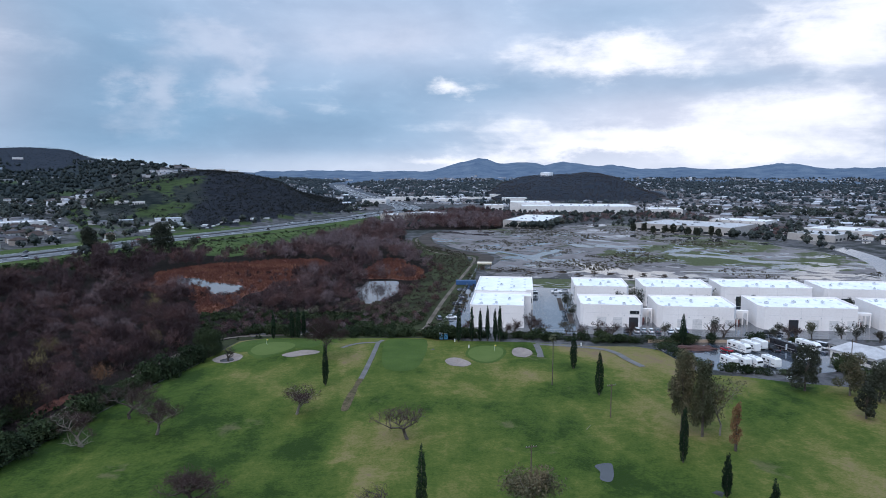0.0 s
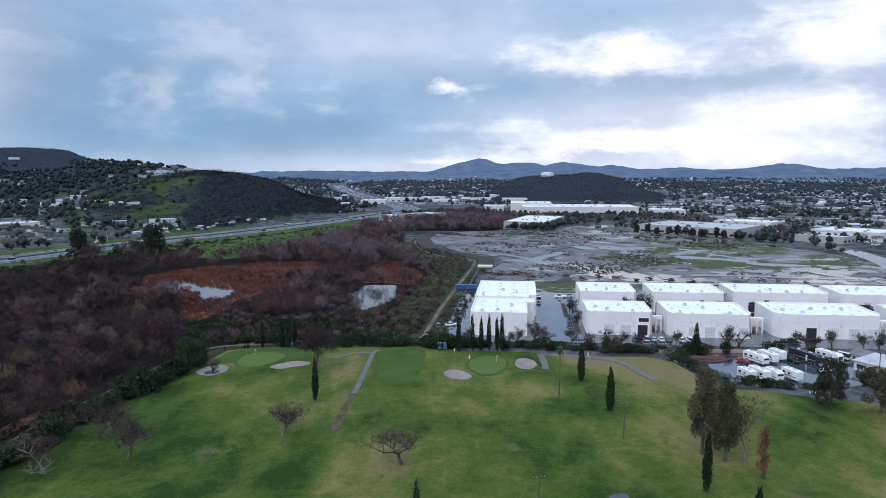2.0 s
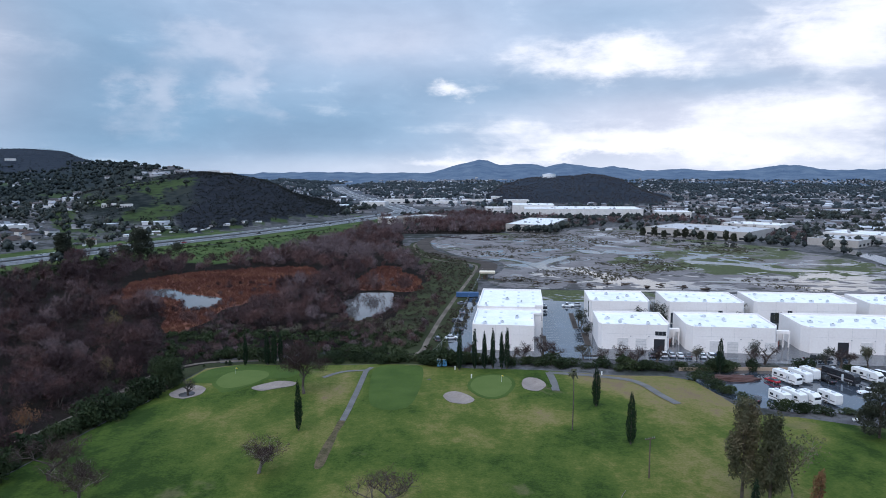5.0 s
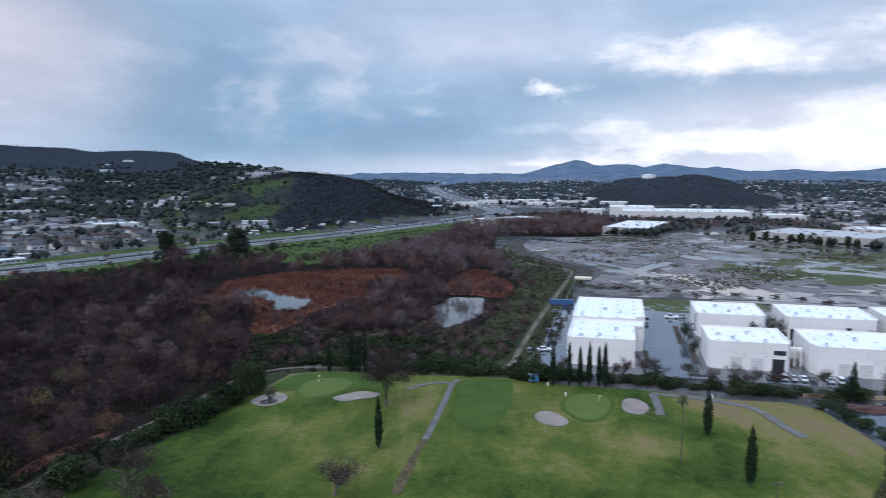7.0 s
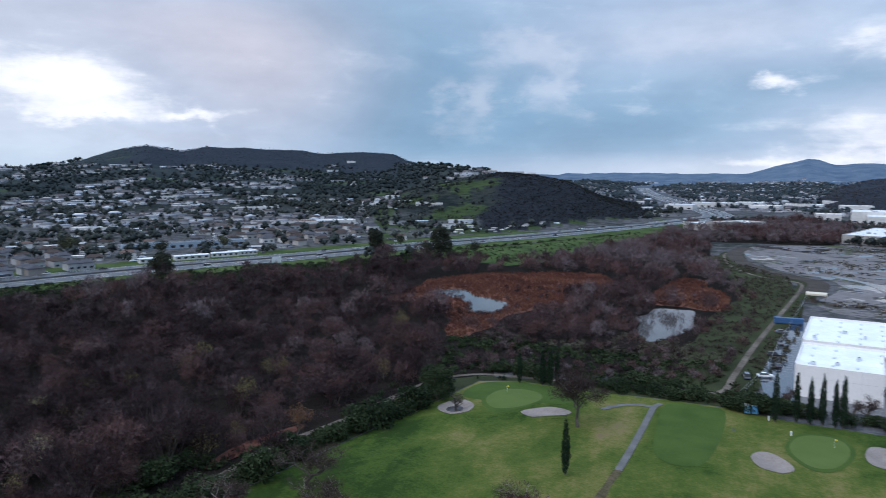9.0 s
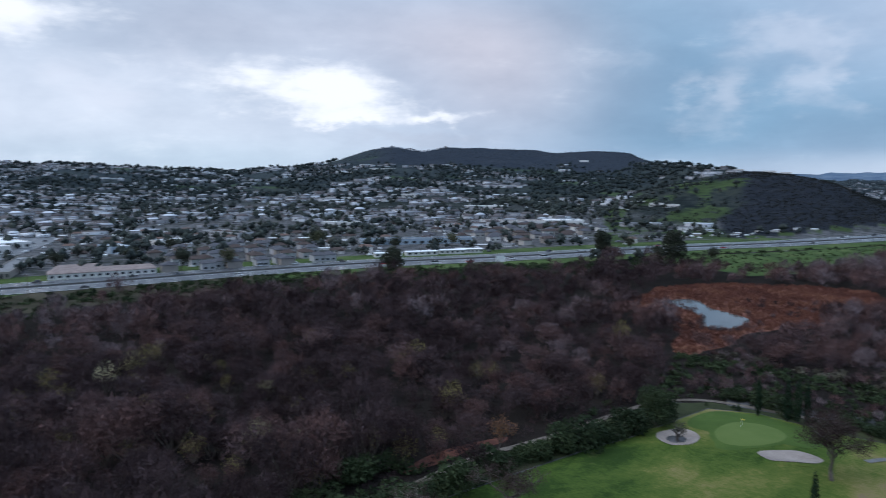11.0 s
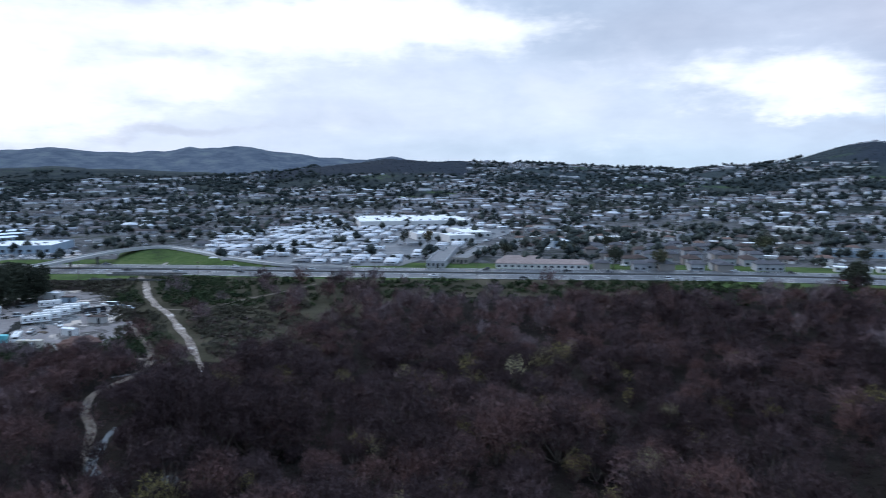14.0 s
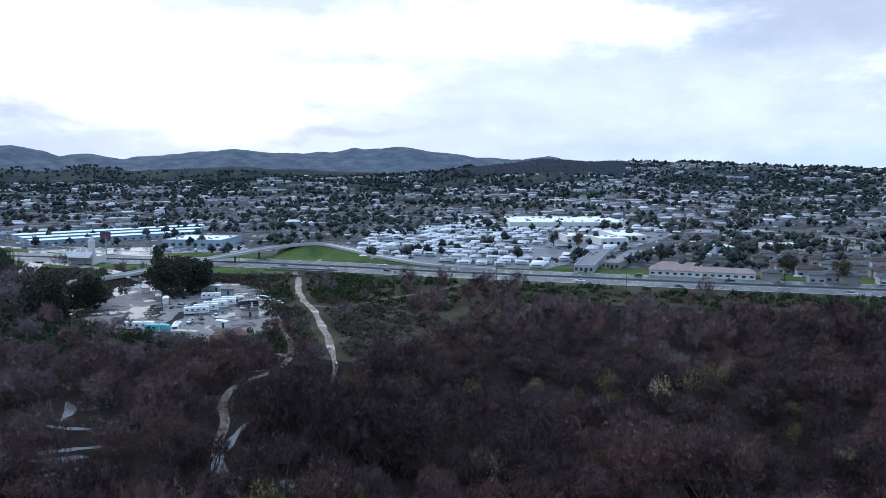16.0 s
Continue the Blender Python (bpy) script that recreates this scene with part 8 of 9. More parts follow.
sheet("shed_yard", [(-560, -240), (-585, -150), (-612, -92), (-570, -70), (-535, -130), (-540, -200)], M["wet_sheen_paving"], flat_ground, 0, "wet asphalt yard before the blue sheds", "pavement", lift=0.09)
sheet("storage_lot", [(-462, 150), (-485, 60), (-510, 20), (-700, 8), (-882, 118), (-882, 332), (-700, 302), (-600, 242), (-500, 175)], M["lane_dark"], flat_ground, 0, "asphalt lot full of stored caravans", "pavement", lift=0.06)

# trailer yard
motorhome(-290.5, -29.5, 0.07, 92, 12.0, "white", True)
motorhome(-286, -20, 0.07, 88, 9.0, "turquoise", True)
motorhome(-288.5, -13.5, 0.07, 10, 8.0, "white", False)
motorhome(-276, -5, 0.07, 80, 8.6, "tan", True)
for k in range(5):
    motorhome(-321 - 6.4 * k, -18 + 1.9 * k, 0.07, 112 - 2 * k, 10.5, "white", True)
motorhome(-356, -24, 0.07, 104, 9.0, "white", True)
motorhome(-336, 0, 0.07, 118, 9.0, "dark", True)
for x, y, r, p, k in ((-333, -2, 20, "silver", "sedan"), (-336, -30, 70, "silver", "suv"), (-313, -7, 30, "white", "pickup"), (-310, -12, 30, "black", "sedan"), (-303, -14, 0, "silver", "sedan"), (-370, -40, 10, "white", "suv"), (-376, -48, 10, "black", "suv"), (-352, 4, 60, "white", "van"), (-348, 8, 60, "black", "pickup"), (-356, 0, 60, "white", "pickup"), (-345, 12, 60, "silver", "sedan"), (-388, -60, 20, "black", "suv"), (-382, -55, 20, "white", "sedan")):
    car(x, y, 0.07, r, p, k, "parked on the gravel yard")
# clutter of the yard: containers, small sheds and stacked timber
rng_y = random.Random(44)
for k, (x, y, ln, w_, h_, rz, c) in enumerate(((-346, -42, 6.1, 2.4, 2.6, 20, 0), (-352, -48, 6.1, 2.4, 2.6, 24, 2), (-303, -44, 4, 3, 2.4, 15, 2), (-368, -20, 6.1, 2.4, 2.6, 75, 4), (-380, -30, 8, 4, 3, 75, 0), (-390, -40, 6, 4, 3, 70, 2), (-346, -8, 5, 2.4, 2.5, 60, 3), (-318, 6, 7, 3, 2.6, 70, 1), (-296, 2, 6.1, 2.4, 2.6, 60, 0), (-374, -64, 6, 3, 2.6, 15, 0))):
    ob = root("storage_shed", pose(x, y, 0.07, 0, 0, rz), "small storage shed standing on the gravel yard", "shed", "sheds of the yard")
    part("wall", boxes((0, 0, 0, ln, w_, h_)), WALLS[c], ob)
    part("roof", gable(bmesh.new(), ln, w_, h_, 0.35, 0.15), ROOFS[(5, 2, 1, 0)[k % 4]], ob)
    part("door", boxes((ln * 0.2, -w_ / 2 - 0.02, 0, 1.2, 0.06, 2.0)), M["dark"], ob)
for k in range(15):
    x, y = rng_y.uniform(-392, -292), rng_y.uniform(-66, 8)
    if inside(x, y, LOT) and abs((x + 335) * 0.28 + (y + 14)) > 12:
        ob = root("timber_stack", pose(x, y, 0.07, 0, 0, rng_y.uniform(0, 180)), "stack of weathered boards lying on the yard", "timber", "timber stacks")
        for q in range(4):
            part("board", boxes((rng_y.uniform(-0.3, 0.3), q * 0.45 - 0.7, 0.02 + 0.22 * (q % 2), rng_y.uniform(2.5, 5.0), 0.4, 0.2)), M["timber"] if k % 3 else M["metal"], ob)
ob = root("soil_heap", pose(-280, 10, 0), "heap of brown soil on the gravel yard", "heap")
bm = bmesh.new()
bmesh.ops.create_icosphere(bm, subdivisions=4, radius=1.0)
for v in bm.verts:
    n_ = noise.noise(v.co * 3.0 + Vector((4, 2, 1))) * 0.3
    v.co = Vector((v.co.x * 8 * (1 + n_), v.co.y * 7 * (1 + n_), max(-0.05, v.co.z * 2.4 * (1 + n_))))
part("earth", bm, plain("brown_soil", (0.085, 0.045, 0.035), 0.95, spread=0.3), ob)

# houses beside the storage yard
house(0, 139, 236, -70, 1.2), house(3, 152, 232, 15, 1.2), house(5, 163, 226, 10, 1.0), house(1, 152, 216, 100, 1.0)
roofm = ROOFS[2]
long_shed(128.5, 228, 15, 11, 3.2, -62, WALLS[0], roofm, 2.4, "white house with a pale grey roof beside the storage yard", 4, "house", "house")

# white house on the dark ridge, water tank on the knoll, hillside villas
m_spot = (-1188, 1955)
flat_building(m_spot[0], m_spot[1], 26, 16, 9, 35, WALLS[0], ROOFS[5], "single white house high on the dark ridge", 4, 0)
ob = root("water_tank", pose(243, 1655, height_at(243, 1655) - 1), "round white water tank on the knoll", "water tank")
part("shell", tube(bmesh.new(), (0, 0, -3), (0, 0, 8), 15, 15, 32), M["membrane"], ob)
part("lid", tube(bmesh.new(), (0, 0, 8), (0, 0, 9.4), 15.3, 1.0, 32), M["membrane"], ob)
for k, (x, y, w_, d_, rz) in enumerate(((-596, 1225, 46, 14, 30), (-560, 1245, 30, 14, 25), (-540, 985, 30, 12, 30), (-470, 945, 34, 12, 20), (-420, 900, 16, 10, 20), (-398, 893, 18, 10, 20), (-470, 1160, 24, 12, 20), (-500, 1380, 18, 10, 20), (-430, 1330, 20, 9, 25), (-390, 1290, 16, 9, 15), (-1471, 1347, 70, 24, 40), (-1496, 1260, 38, 22, 40), (-1544, 1149, 40, 20, 40), (-950, 796, 48, 18, 45), (-640, 800, 50, 16, 40), (-900, 900, 40, 18, 40))):
    flat_building(x, y, w_, d_, 5, rz, WALLS[0], ROOFS[5] if k % 3 else ROOFS[2], "large white villa on the green hillside", 6, 0)
ribbon("white_wall", [tuple(p) for p in curve([(-600, 1140), (-575, 1142), (-560, 1165), (-552, 1200), (-545, 1235)], 4)], 1.2, WALLS[0], land, 3.0, "long white retaining wall on the hillside", "wall", thick=5.0)

# the town spread over the slopes
rngt = np.random.default_rng(2024)
SOLID = [[(-455, 135), (-485, 60), (-520, 10), (-660, 10), (-880, 130), (-880, 290), (-640, 290), (-560, 240), (-470, 300), (-410, 300)], [(-410, 270), (-540, 290), (-520, 420), (-400, 400)], [(-440, 540), (-300, 540), (-300, 770), (-470, 780)], [(-320, 690), (-190, 840), (-200, 870), (-340, 740)], [(-480, 40), (-450, -80), (-400, -120), (-480, -210), (-600, -330), (-760, -270), (-720, -110), (-590, -60), (-580, 20)], [(-470, 440), (-380, 430), (-380, 560), (-470, 480)]]


def quarters(x, y):
    """Bearing, distance, height and the masks of the town west and east, the dark hills, the meadow slope and the filled lots."""
    b, r = polar(x, y)
    z = land(x, y)
    w = np.interp(y, [p[1] for p in FREEWAY], [p[0] for p in FREEWAY])
    sw = (x < w - 48) & (b > 2) & (b < 128) & (r < np.where((b < 16) | (b > 88), 3900, 2750))
    se = (b > -42) & (b < 9) & (r > 640) & (r < 3700) & (x > np.interp(y, [600, 1000, 1300, 3300], [345, 350, -60, -500]))
    se &= ~((b > -21) & (b < -2.2) & (r > 1180) & (r < 2200) & (z > 1.0)) & (x > w + 40)
    dk = (b > 5) & (b < 21.5 + 9 * (fbm(x, y, 130, 5) - 0.5)) & sw & (r < 1500) & (z > 1.5)
    dk |= (b > 25) & (b < 52 + 8 * (fbm(x, y, 200, 8) - 0.5)) & (z > 58 + 90 * (fbm(x, y, 260, 7) - 0.3)) | ((b > 88) & (r > 2250)) | ((b > 75.8) & (b < 92) & (r > 1880 + 200 * (fbm(x, y, 180, 6) - 0.5)))
    md = (b > 20) & (b < 28) & (r > 790) & (r < 1180) & (z > 4)
    so = np.zeros(len(x), bool)
    for p in SOLID:
        so |= inside(x, y, p)
    return b, r, z, sw, se, dk, md, so


# houses stand in runs along streets that follow the slope
hx, hy = [], []
for k, r0 in enumerate(np.arange(560, 3700, 27.0)):
    step_ = 18.5 if r0 < 1000 else 22.0
    b = np.arange(-42, 128, math.degrees(step_ / r0))
    b = b + rngt.normal(size=len(b)) * 0.12 * math.degrees(step_ / r0)
    x, y = CENTRE[0] - np.sin(np.radians(b)) * r0, CENTRE[1] + np.cos(np.radians(b)) * r0
    shift = 16 * wave(x, y, 210, 61) + rngt.normal(size=len(b)) * 2.5
    x, y = x - np.sin(np.radians(b)) * shift, y + np.cos(np.radians(b)) * shift
    b, r, z, sw, se, dk, md, so = quarters(x, y)
    built = fbm(x, y, 85, 33, 3) + 0.10 * (fbm(x, y, 420, 34, 2) - 0.5) + rngt.normal(size=len(b)) * 0.045
    wooded = (b > 21) & (b < 36) & (z > 5) & sw
    bar = np.where(wooded, 0.13, 0) + np.where(r < 1000, 0.42, np.where(r < 1500, 0.49, 0.52)) + np.where((b > 24) & (b < 56), np.where(z > 12, 0.065, 0.02), 0) + np.where(se, -0.045, 0) - np.where((b > 50) & (b < 82) & (r < 1150), 0.07, 0) + np.where(r > 2700, 0.06, 0)
    on = (sw | se) & ~dk & ~md & ~so & (built > bar) & (r < np.where((z > 3) & (b < 60), 3900, 3300))
    hx.append(x[on]), hy.append(y[on])
hx, hy = np.concatenate(hx), np.concatenate(hy)
hb, hr = polar(hx, hy)
# grid for trees, brush and parked cars
gx_, gy_ = np.meshgrid(np.arange(-2700, 2300, 20.0), np.arange(-1500, 3600, 20.0))
gx_, gy_ = (gx_ + rngt.uniform(-6, 6, gx_.shape)).ravel(), (gy_ + rngt.uniform(-6, 6, gx_.shape)).ravel()
tb, tr, tz, side_w, side_e, dark, meadow, solid = quarters(gx_, gy_)
order = np.argsort(np.hypot(hx + 10, hy - 80))
near_h, far_h = order[:150], order[150:]
for j in near_h:
    kind_ = int(rngt.choice(6, p=[0.2, 0.2, 0.12, 0.16, 0.2, 0.12]))
    house(kind_, hx[j], hy[j], float(hb[j] + rngt.choice((0, 0, 0, 90, 180)) + rngt.normal() * 5), 0.85)
for k in range(6):
    if k not in H_USED:
        house(k, -620 - 15 * k, 480, 70)


def solid_arrays(bm):
    bmesh.ops.triangulate(bm, faces=bm.faces[:])
    bm.verts.ensure_lookup_table()
    v = np.array([tuple(q.co) for q in bm.verts])
    f = np.array([[q.index for q in face.verts] for face in bm.faces])
    bm.free()
    return v, f


wall_p = [solid_arrays(boxes((0, 0, -3, w, d, h + 3))) for w, d, h in ((15, 9, 3.2), (20, 8, 3.2), (13, 10, 5.4), (28, 11, 4.2))]
roof_p = [solid_arrays(gable(bmesh.new(), w, d, h, r, 0.6, hp)) for w, d, h, r, hp in ((15, 9, 3.2, 1.7, 0), (20, 8, 3.2, 0.9, 0), (13, 10, 5.4, 2.0, 3), (28, 11, 4.2, 0.5, 0))]
def panes(w, d):
    """Flat dark panes just proud of two walls."""
    v, f = [], []
    for x0, x1 in ((-w * 0.25 - 1.1, -w * 0.25 + 1.1), (w * 0.25 - 1.1, w * 0.25 + 1.1)):
        v += [(x0, -d / 2 - 0.05, 1.0), (x1, -d / 2 - 0.05, 1.0), (x1, -d / 2 - 0.05, 2.3), (x0, -d / 2 - 0.05, 2.3)]
    v += [(w / 2 + 0.05, -1.2, 1.0), (w / 2 + 0.05, 1.2, 1.0), (w / 2 + 0.05, 1.2, 2.3), (w / 2 + 0.05, -1.2, 2.3)]
    f = [t for k in (0, 4, 8) for t in ((k, k + 1, k + 2), (k, k + 2, k + 3))]
    return np.array(v), np.array(f)


glass_p = [panes(w, d) for w, d in ((15, 9), (20, 8), (13, 10), (28, 11))]
fx_, fy_ = hx[far_h], hy[far_h]
fz_ = land(fx_, fy_)
fs_ = 0.68 + 0.42 * rngt.random(len(far_h))
turn_h = np.radians(hb[far_h] + rngt.normal(size=len(far_h)) * 7 + np.where(rngt.random(len(far_h)) < 0.18, 90, 0))
ft_ = rngt.random(len(far_h))
M["far_wall"] = mat("far_house_walls", ((0.0, (0.14, 0.14, 0.15)), (0.5, (0.34, 0.34, 0.36)), (1.0, (0.70, 0.71, 0.74))), 0.02, 0.3, 0.85, jitter=0.85, tint="tint", spec=0.05)
M["far_roof"] = mat("far_house_roofs", ((0.0, (0.050, 0.046, 0.050)), (0.40, (0.105, 0.092, 0.092)), (0.66, (0.14, 0.14, 0.15)), (0.84, (0.36, 0.38, 0.42)), (1.0, (0.74, 0.76, 0.80))), 0.02, 0.3, 0.8, jitter=0.85, tint="tint", spec=0.05)
stuff("far_house_walls", scatter(wall_p, fx_, fy_, fz_, fs_, 91, ft_, turns=turn_h), M["far_wall"], "pale walls of the far houses on the slopes", "houses")
stuff("far_house_roofs", scatter(roof_p, fx_, fy_, fz_, fs_, 91, np.mod(ft_ * 3.7, 1.0), turns=turn_h), M["far_roof"], "brown, grey and white roofs of the far houses", "houses")
stuff("far_house_windows", scatter(glass_p, fx_, fy_, fz_, fs_, 91, ft_, turns=turn_h), M["glass"], "dark windows of the far houses", "houses")

# caravans packed in the storage lots
rv_body = [solid_arrays(boxes((0, 0, 0.5, ln, 2.5, 2.5), (0, 0, 3.0, ln - 0.5, 2.1, 0.2))) for ln in (7.0, 9.0, 11.0)]
rv_dark = [solid_arrays(boxes((0, -1.26, 1.7, ln * 0.7, 0.06, 0.6), (0, 1.26, 1.7, ln * 0.7, 0.06, 0.6), (ln * 0.2, 0, 0.02, 0.8, 2.2, 0.5), (-ln * 0.2, 0, 0.02, 0.8, 2.2, 0.5))) for ln in (7.0, 9.0, 11.0)]
cx_, cy_ = [], []
LOTS = [(-462, 150), (-480, 60), (-510, 22), (-700, 10), (-880, 120), (-880, 330), (-700, 300), (-600, 240), (-500, 172)]
for a in range(70):
    for b in range(34):
        x, y = -466 - a * 6.2 + b * 3.4 - 60, 8 + a * 1.8 + b * 11.6 - 60
        if inside(x, y, LOTS) and a % 4 != 3 and fbm(x, y, 26, 44, 3) > 0.38 and rngt.random() < 0.8 and not (-880 < x < -762 and 140 < y < 282) and not (-712 < x < -590 and 170 < y < 300):
            cx_.append(x), cy_.append(y)
cx_, cy_ = np.array(cx_), np.array(cy_)
st_ = np.random.default_rng(5).random(len(cx_))
def parked(protos, seed):
    rngp = np.random.default_rng(seed)
    rows, tints, o = [], [], 0
    for x, y, t_ in zip(cx_, cy_, st_):
        v, f = protos[int(t_ * 2.99)]
        a = math.radians(74 + (t_ - 0.5) * 8)
        c, s = math.cos(a), math.sin(a)
        rows.append((np.stack([v[:, 0] * c - v[:, 1] * s + x, v[:, 0] * s + v[:, 1] * c + y, v[:, 2] + 0.07], 1), f))
        tints.append(np.full(len(v), t_))
    a_, b_ = join_arrays(rows)
    return a_, b_, np.concatenate(tints)
M["rv_far"] = mat("caravan_panels", ((0.0, (0.12, 0.13, 0.15)), (0.22, (0.40, 0.40, 0.42)), (0.5, (0.66, 0.67, 0.70)), (1.0, (0.82, 0.83, 0.86))), 0.05, 0.5, 0.5, jitter=0.8, tint="tint")
stuff("stored_caravans", parked(rv_body, 1), M["rv_far"], "rows of white caravans packed in a storage lot", "caravans")
stuff("stored_caravan_windows", parked(rv_dark, 1), M["glass"], "dark windows and wheels of the stored caravans", "caravans")

# cars along the streets of the town
car_p = [solid_arrays(boxes((0, 0, 0.25, 4.5, 1.8, 0.7), (-0.2, 0, 0.9, 2.5, 1.6, 0.55))) for _ in range(2)]
street = (side_w | side_e) & ~dark & ~meadow & (tr < 1500) & (tz < 14) & (rngt.random(len(gx_)) < 0.22)
px_, py_ = np.concatenate([gx_[street] + 8, gx_[street] - 7]), np.concatenate([gy_[street] - 9, gy_[street] + 6])
M["far_car"] = mat("far_car_paint", ((0.0, (0.02, 0.02, 0.025)), (0.35, (0.12, 0.12, 0.14)), (0.6, (0.45, 0.46, 0.48)), (1.0, (0.72, 0.73, 0.75))), 0.02, 0.3, 0.35, jitter=0.9, tint="tint", spec=0.4)
stuff("town_cars", scatter(car_p, px_, py_, land(px_, py_) + 0.05, np.ones(len(px_)), 99, rngt.random(len(px_))), M["far_car"], "white, grey and dark cars parked along the town streets", "cars")

far_lane = [freeway_spot(1720 + k * 13.0 + 6 * math.sin(k * 7.1), (-16.2, 8.6, 12.4, -8.6, 16.2, -12.4)[(k * 5) % 6]) for k in range(150)]
far_lane = np.array([q for q in far_lane if q])
stuff("freeway_traffic", scatter(car_p, far_lane[:, 0], far_lane[:, 1], np.full(len(far_lane), 0.31), np.full(len(far_lane), 1.15), 98, rngt.random(len(far_lane)), turns=np.radians(far_lane[:, 2])), M["far_car"], "white and dark cars driving on the far freeway", "cars")

# trees of the town and hills
okt = (side_w | side_e | meadow) & ~(dark & ~((tb > 88) & (tr < 3200) & (rngt.random(len(gx_)) < 0.6))) & ~(solid & (rngt.random(len(gx_)) < 0.55))
clumps = np.clip(5.0 * fbm(gx_, gy_, 85, 29, 4) - 1.9, 0.10, 1.5)
grove = (tb > 23) & (tb < 36) & (tz > 5) & side_w & ~meadow
clumps = np.where(grove, np.clip(clumps * 1.5, 0.6, 1.6), clumps)
pt = okt & (rngt.random(len(gx_)) < np.where(meadow, 0.9, np.where(tz > 6, 0.95, 0.75)) * np.where(tr > 2000, 0.7, 1.0) * clumps)
tx_, ty_ = gx_[pt] + rngt.uniform(-9, 9, pt.sum()), gy_[pt] + rngt.uniform(-9, 9, pt.sum())
more = okt & ~meadow & (rngt.random(len(gx_)) < np.where(tz > 5, 0.8, 0.8) * 1.3 * clumps)
more2 = okt & ~meadow & (rngt.random(len(gx_)) < np.where(tz > 5, 0.9, 0.9) * clumps)
for extra in (more, more2):
    tx_, ty_ = np.concatenate([tx_, gx_[extra] + rngt.uniform(-10, 10, extra.sum())]), np.concatenate([ty_, gy_[extra] + rngt.uniform(-10, 10, extra.sum())])
# tree belts: hedges before the warehouses and along roads
belt = [([(-584.1, 953.0), (-477.9, 908.3), (-446.2, 1002.9)], 70), ([(-719.3, 981.0), (-597.1, 918.9), (-548.9, 963.7)], 90), ([(60, 752), (108, 738), (150, 828)], 46), ([(180, 800), (250, 660), (300, 600)], 34), ([(300, 540), (330, 660), (362, 800)], 24), ([(-215, 545), (-255, 500)], 8), ([(120, 900), (260, 960)], 40), ([(330, 640), (420, 560)], 26), ([(290, 400), (340, 470)], 10)]
for line, n in belt:
    for k in range(n):
        f_ = rngt.random() * (len(line) - 1)
        i = int(f_)
        q = Vector(line[i]).lerp(Vector(line[i + 1]), f_ - i)
        tx_, ty_ = np.append(tx_, q.x + rngt.normal() * 4), np.append(ty_, q.y + rngt.normal() * 4)
dist_c = np.hypot(tx_, ty_ - 80)
ts = 0.75 + 0.95 * rngt.random(len(tx_)) ** 1.7 + np.clip((dist_c - 1200) / 3000, 0, 0.35)
near_t = dist_c < 1150
tint_t = np.clip(0.4 + 0.3 * rngt.normal(size=len(tx_)), 0, 1)
def tree_clump(seed, lobes, radii, leaves, size):
    """A far crown: a few uneven many-sided lobes with ragged sprays round them."""
    rng = np.random.default_rng(seed)
    rows = [leaf_cloud(rng, lobes, radii, leaves, size, 0.8, 0.4, 0.1, 0.85)]
    corners = np.array([(1, 0, 0), (-1, 0, 0), (0, 1, 0), (0, -1, 0), (0, 0, 1), (0, 0, -1)], float)
    faces = np.array([(a, b, c) if (a + b + c) % 2 == 0 else (a, c, b) for a in (0, 1) for b in (2, 3) for c in (4, 5)])
    for c, r in zip(lobes, radii):
        t = Matrix.Rotation(rng.random() * 6.28, 3, "Z") @ Matrix.Rotation(rng.random() * 0.8, 3, "X")
        rows.append((np.array(c) + (corners * (0.85 + 0.5 * rng.random((6, 1))) * r) @ np.array(t), faces))
    return join_arrays(rows)


blob_n = [tree_clump(560 + i, [(0, 0, 4.3), (1.4, 0.5, 3.2), (-1.2, 0.9, 3.5), (0.2, -1.3, 3.0), (0, 0, 1.7)], [1.7, 1.4, 1.4, 1.3, 1.0], 15, 1.3) for i in range(7)]
blob_f = [tree_clump(580 + i, [(0, 0, 3.0), (1.5, 0.5 - i * 0.2, 2.3)], [2.1, 1.6], 4, 1.8) for i in range(6)]
stuff("town_trees", scatter(blob_n, tx_[near_t], ty_[near_t], land(tx_[near_t], ty_[near_t]), ts[near_t], 95, tint_t[near_t]), M["leaf_town"], "dark green trees scattered among the houses", "trees")
drop_t = ~near_t & (rngt.random(len(tx_)) < 0.58)
ts = np.where(near_t, ts, ts * 1.2)
M["leaf_hill"] = mat("hill_tree_leaves", ((0.1, (0.013, 0.020, 0.020)), (0.5, (0.023, 0.031, 0.032)), (0.9, (0.042, 0.050, 0.045))), 0.03, 0.6, 0.9, jitter=0.5, tint="tint", spec=0.06)
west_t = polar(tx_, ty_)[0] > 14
for name_, sel_, leaf_, lab_ in (("hillside_trees", drop_t & west_t, "leaf_hill", "dark trees on the western slopes"), ("valley_floor_trees", drop_t & ~west_t, "leaf_hazy", "green trees across the far valley floor, haze painted in")):
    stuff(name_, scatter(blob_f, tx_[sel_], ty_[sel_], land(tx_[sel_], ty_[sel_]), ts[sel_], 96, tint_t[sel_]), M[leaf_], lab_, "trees")
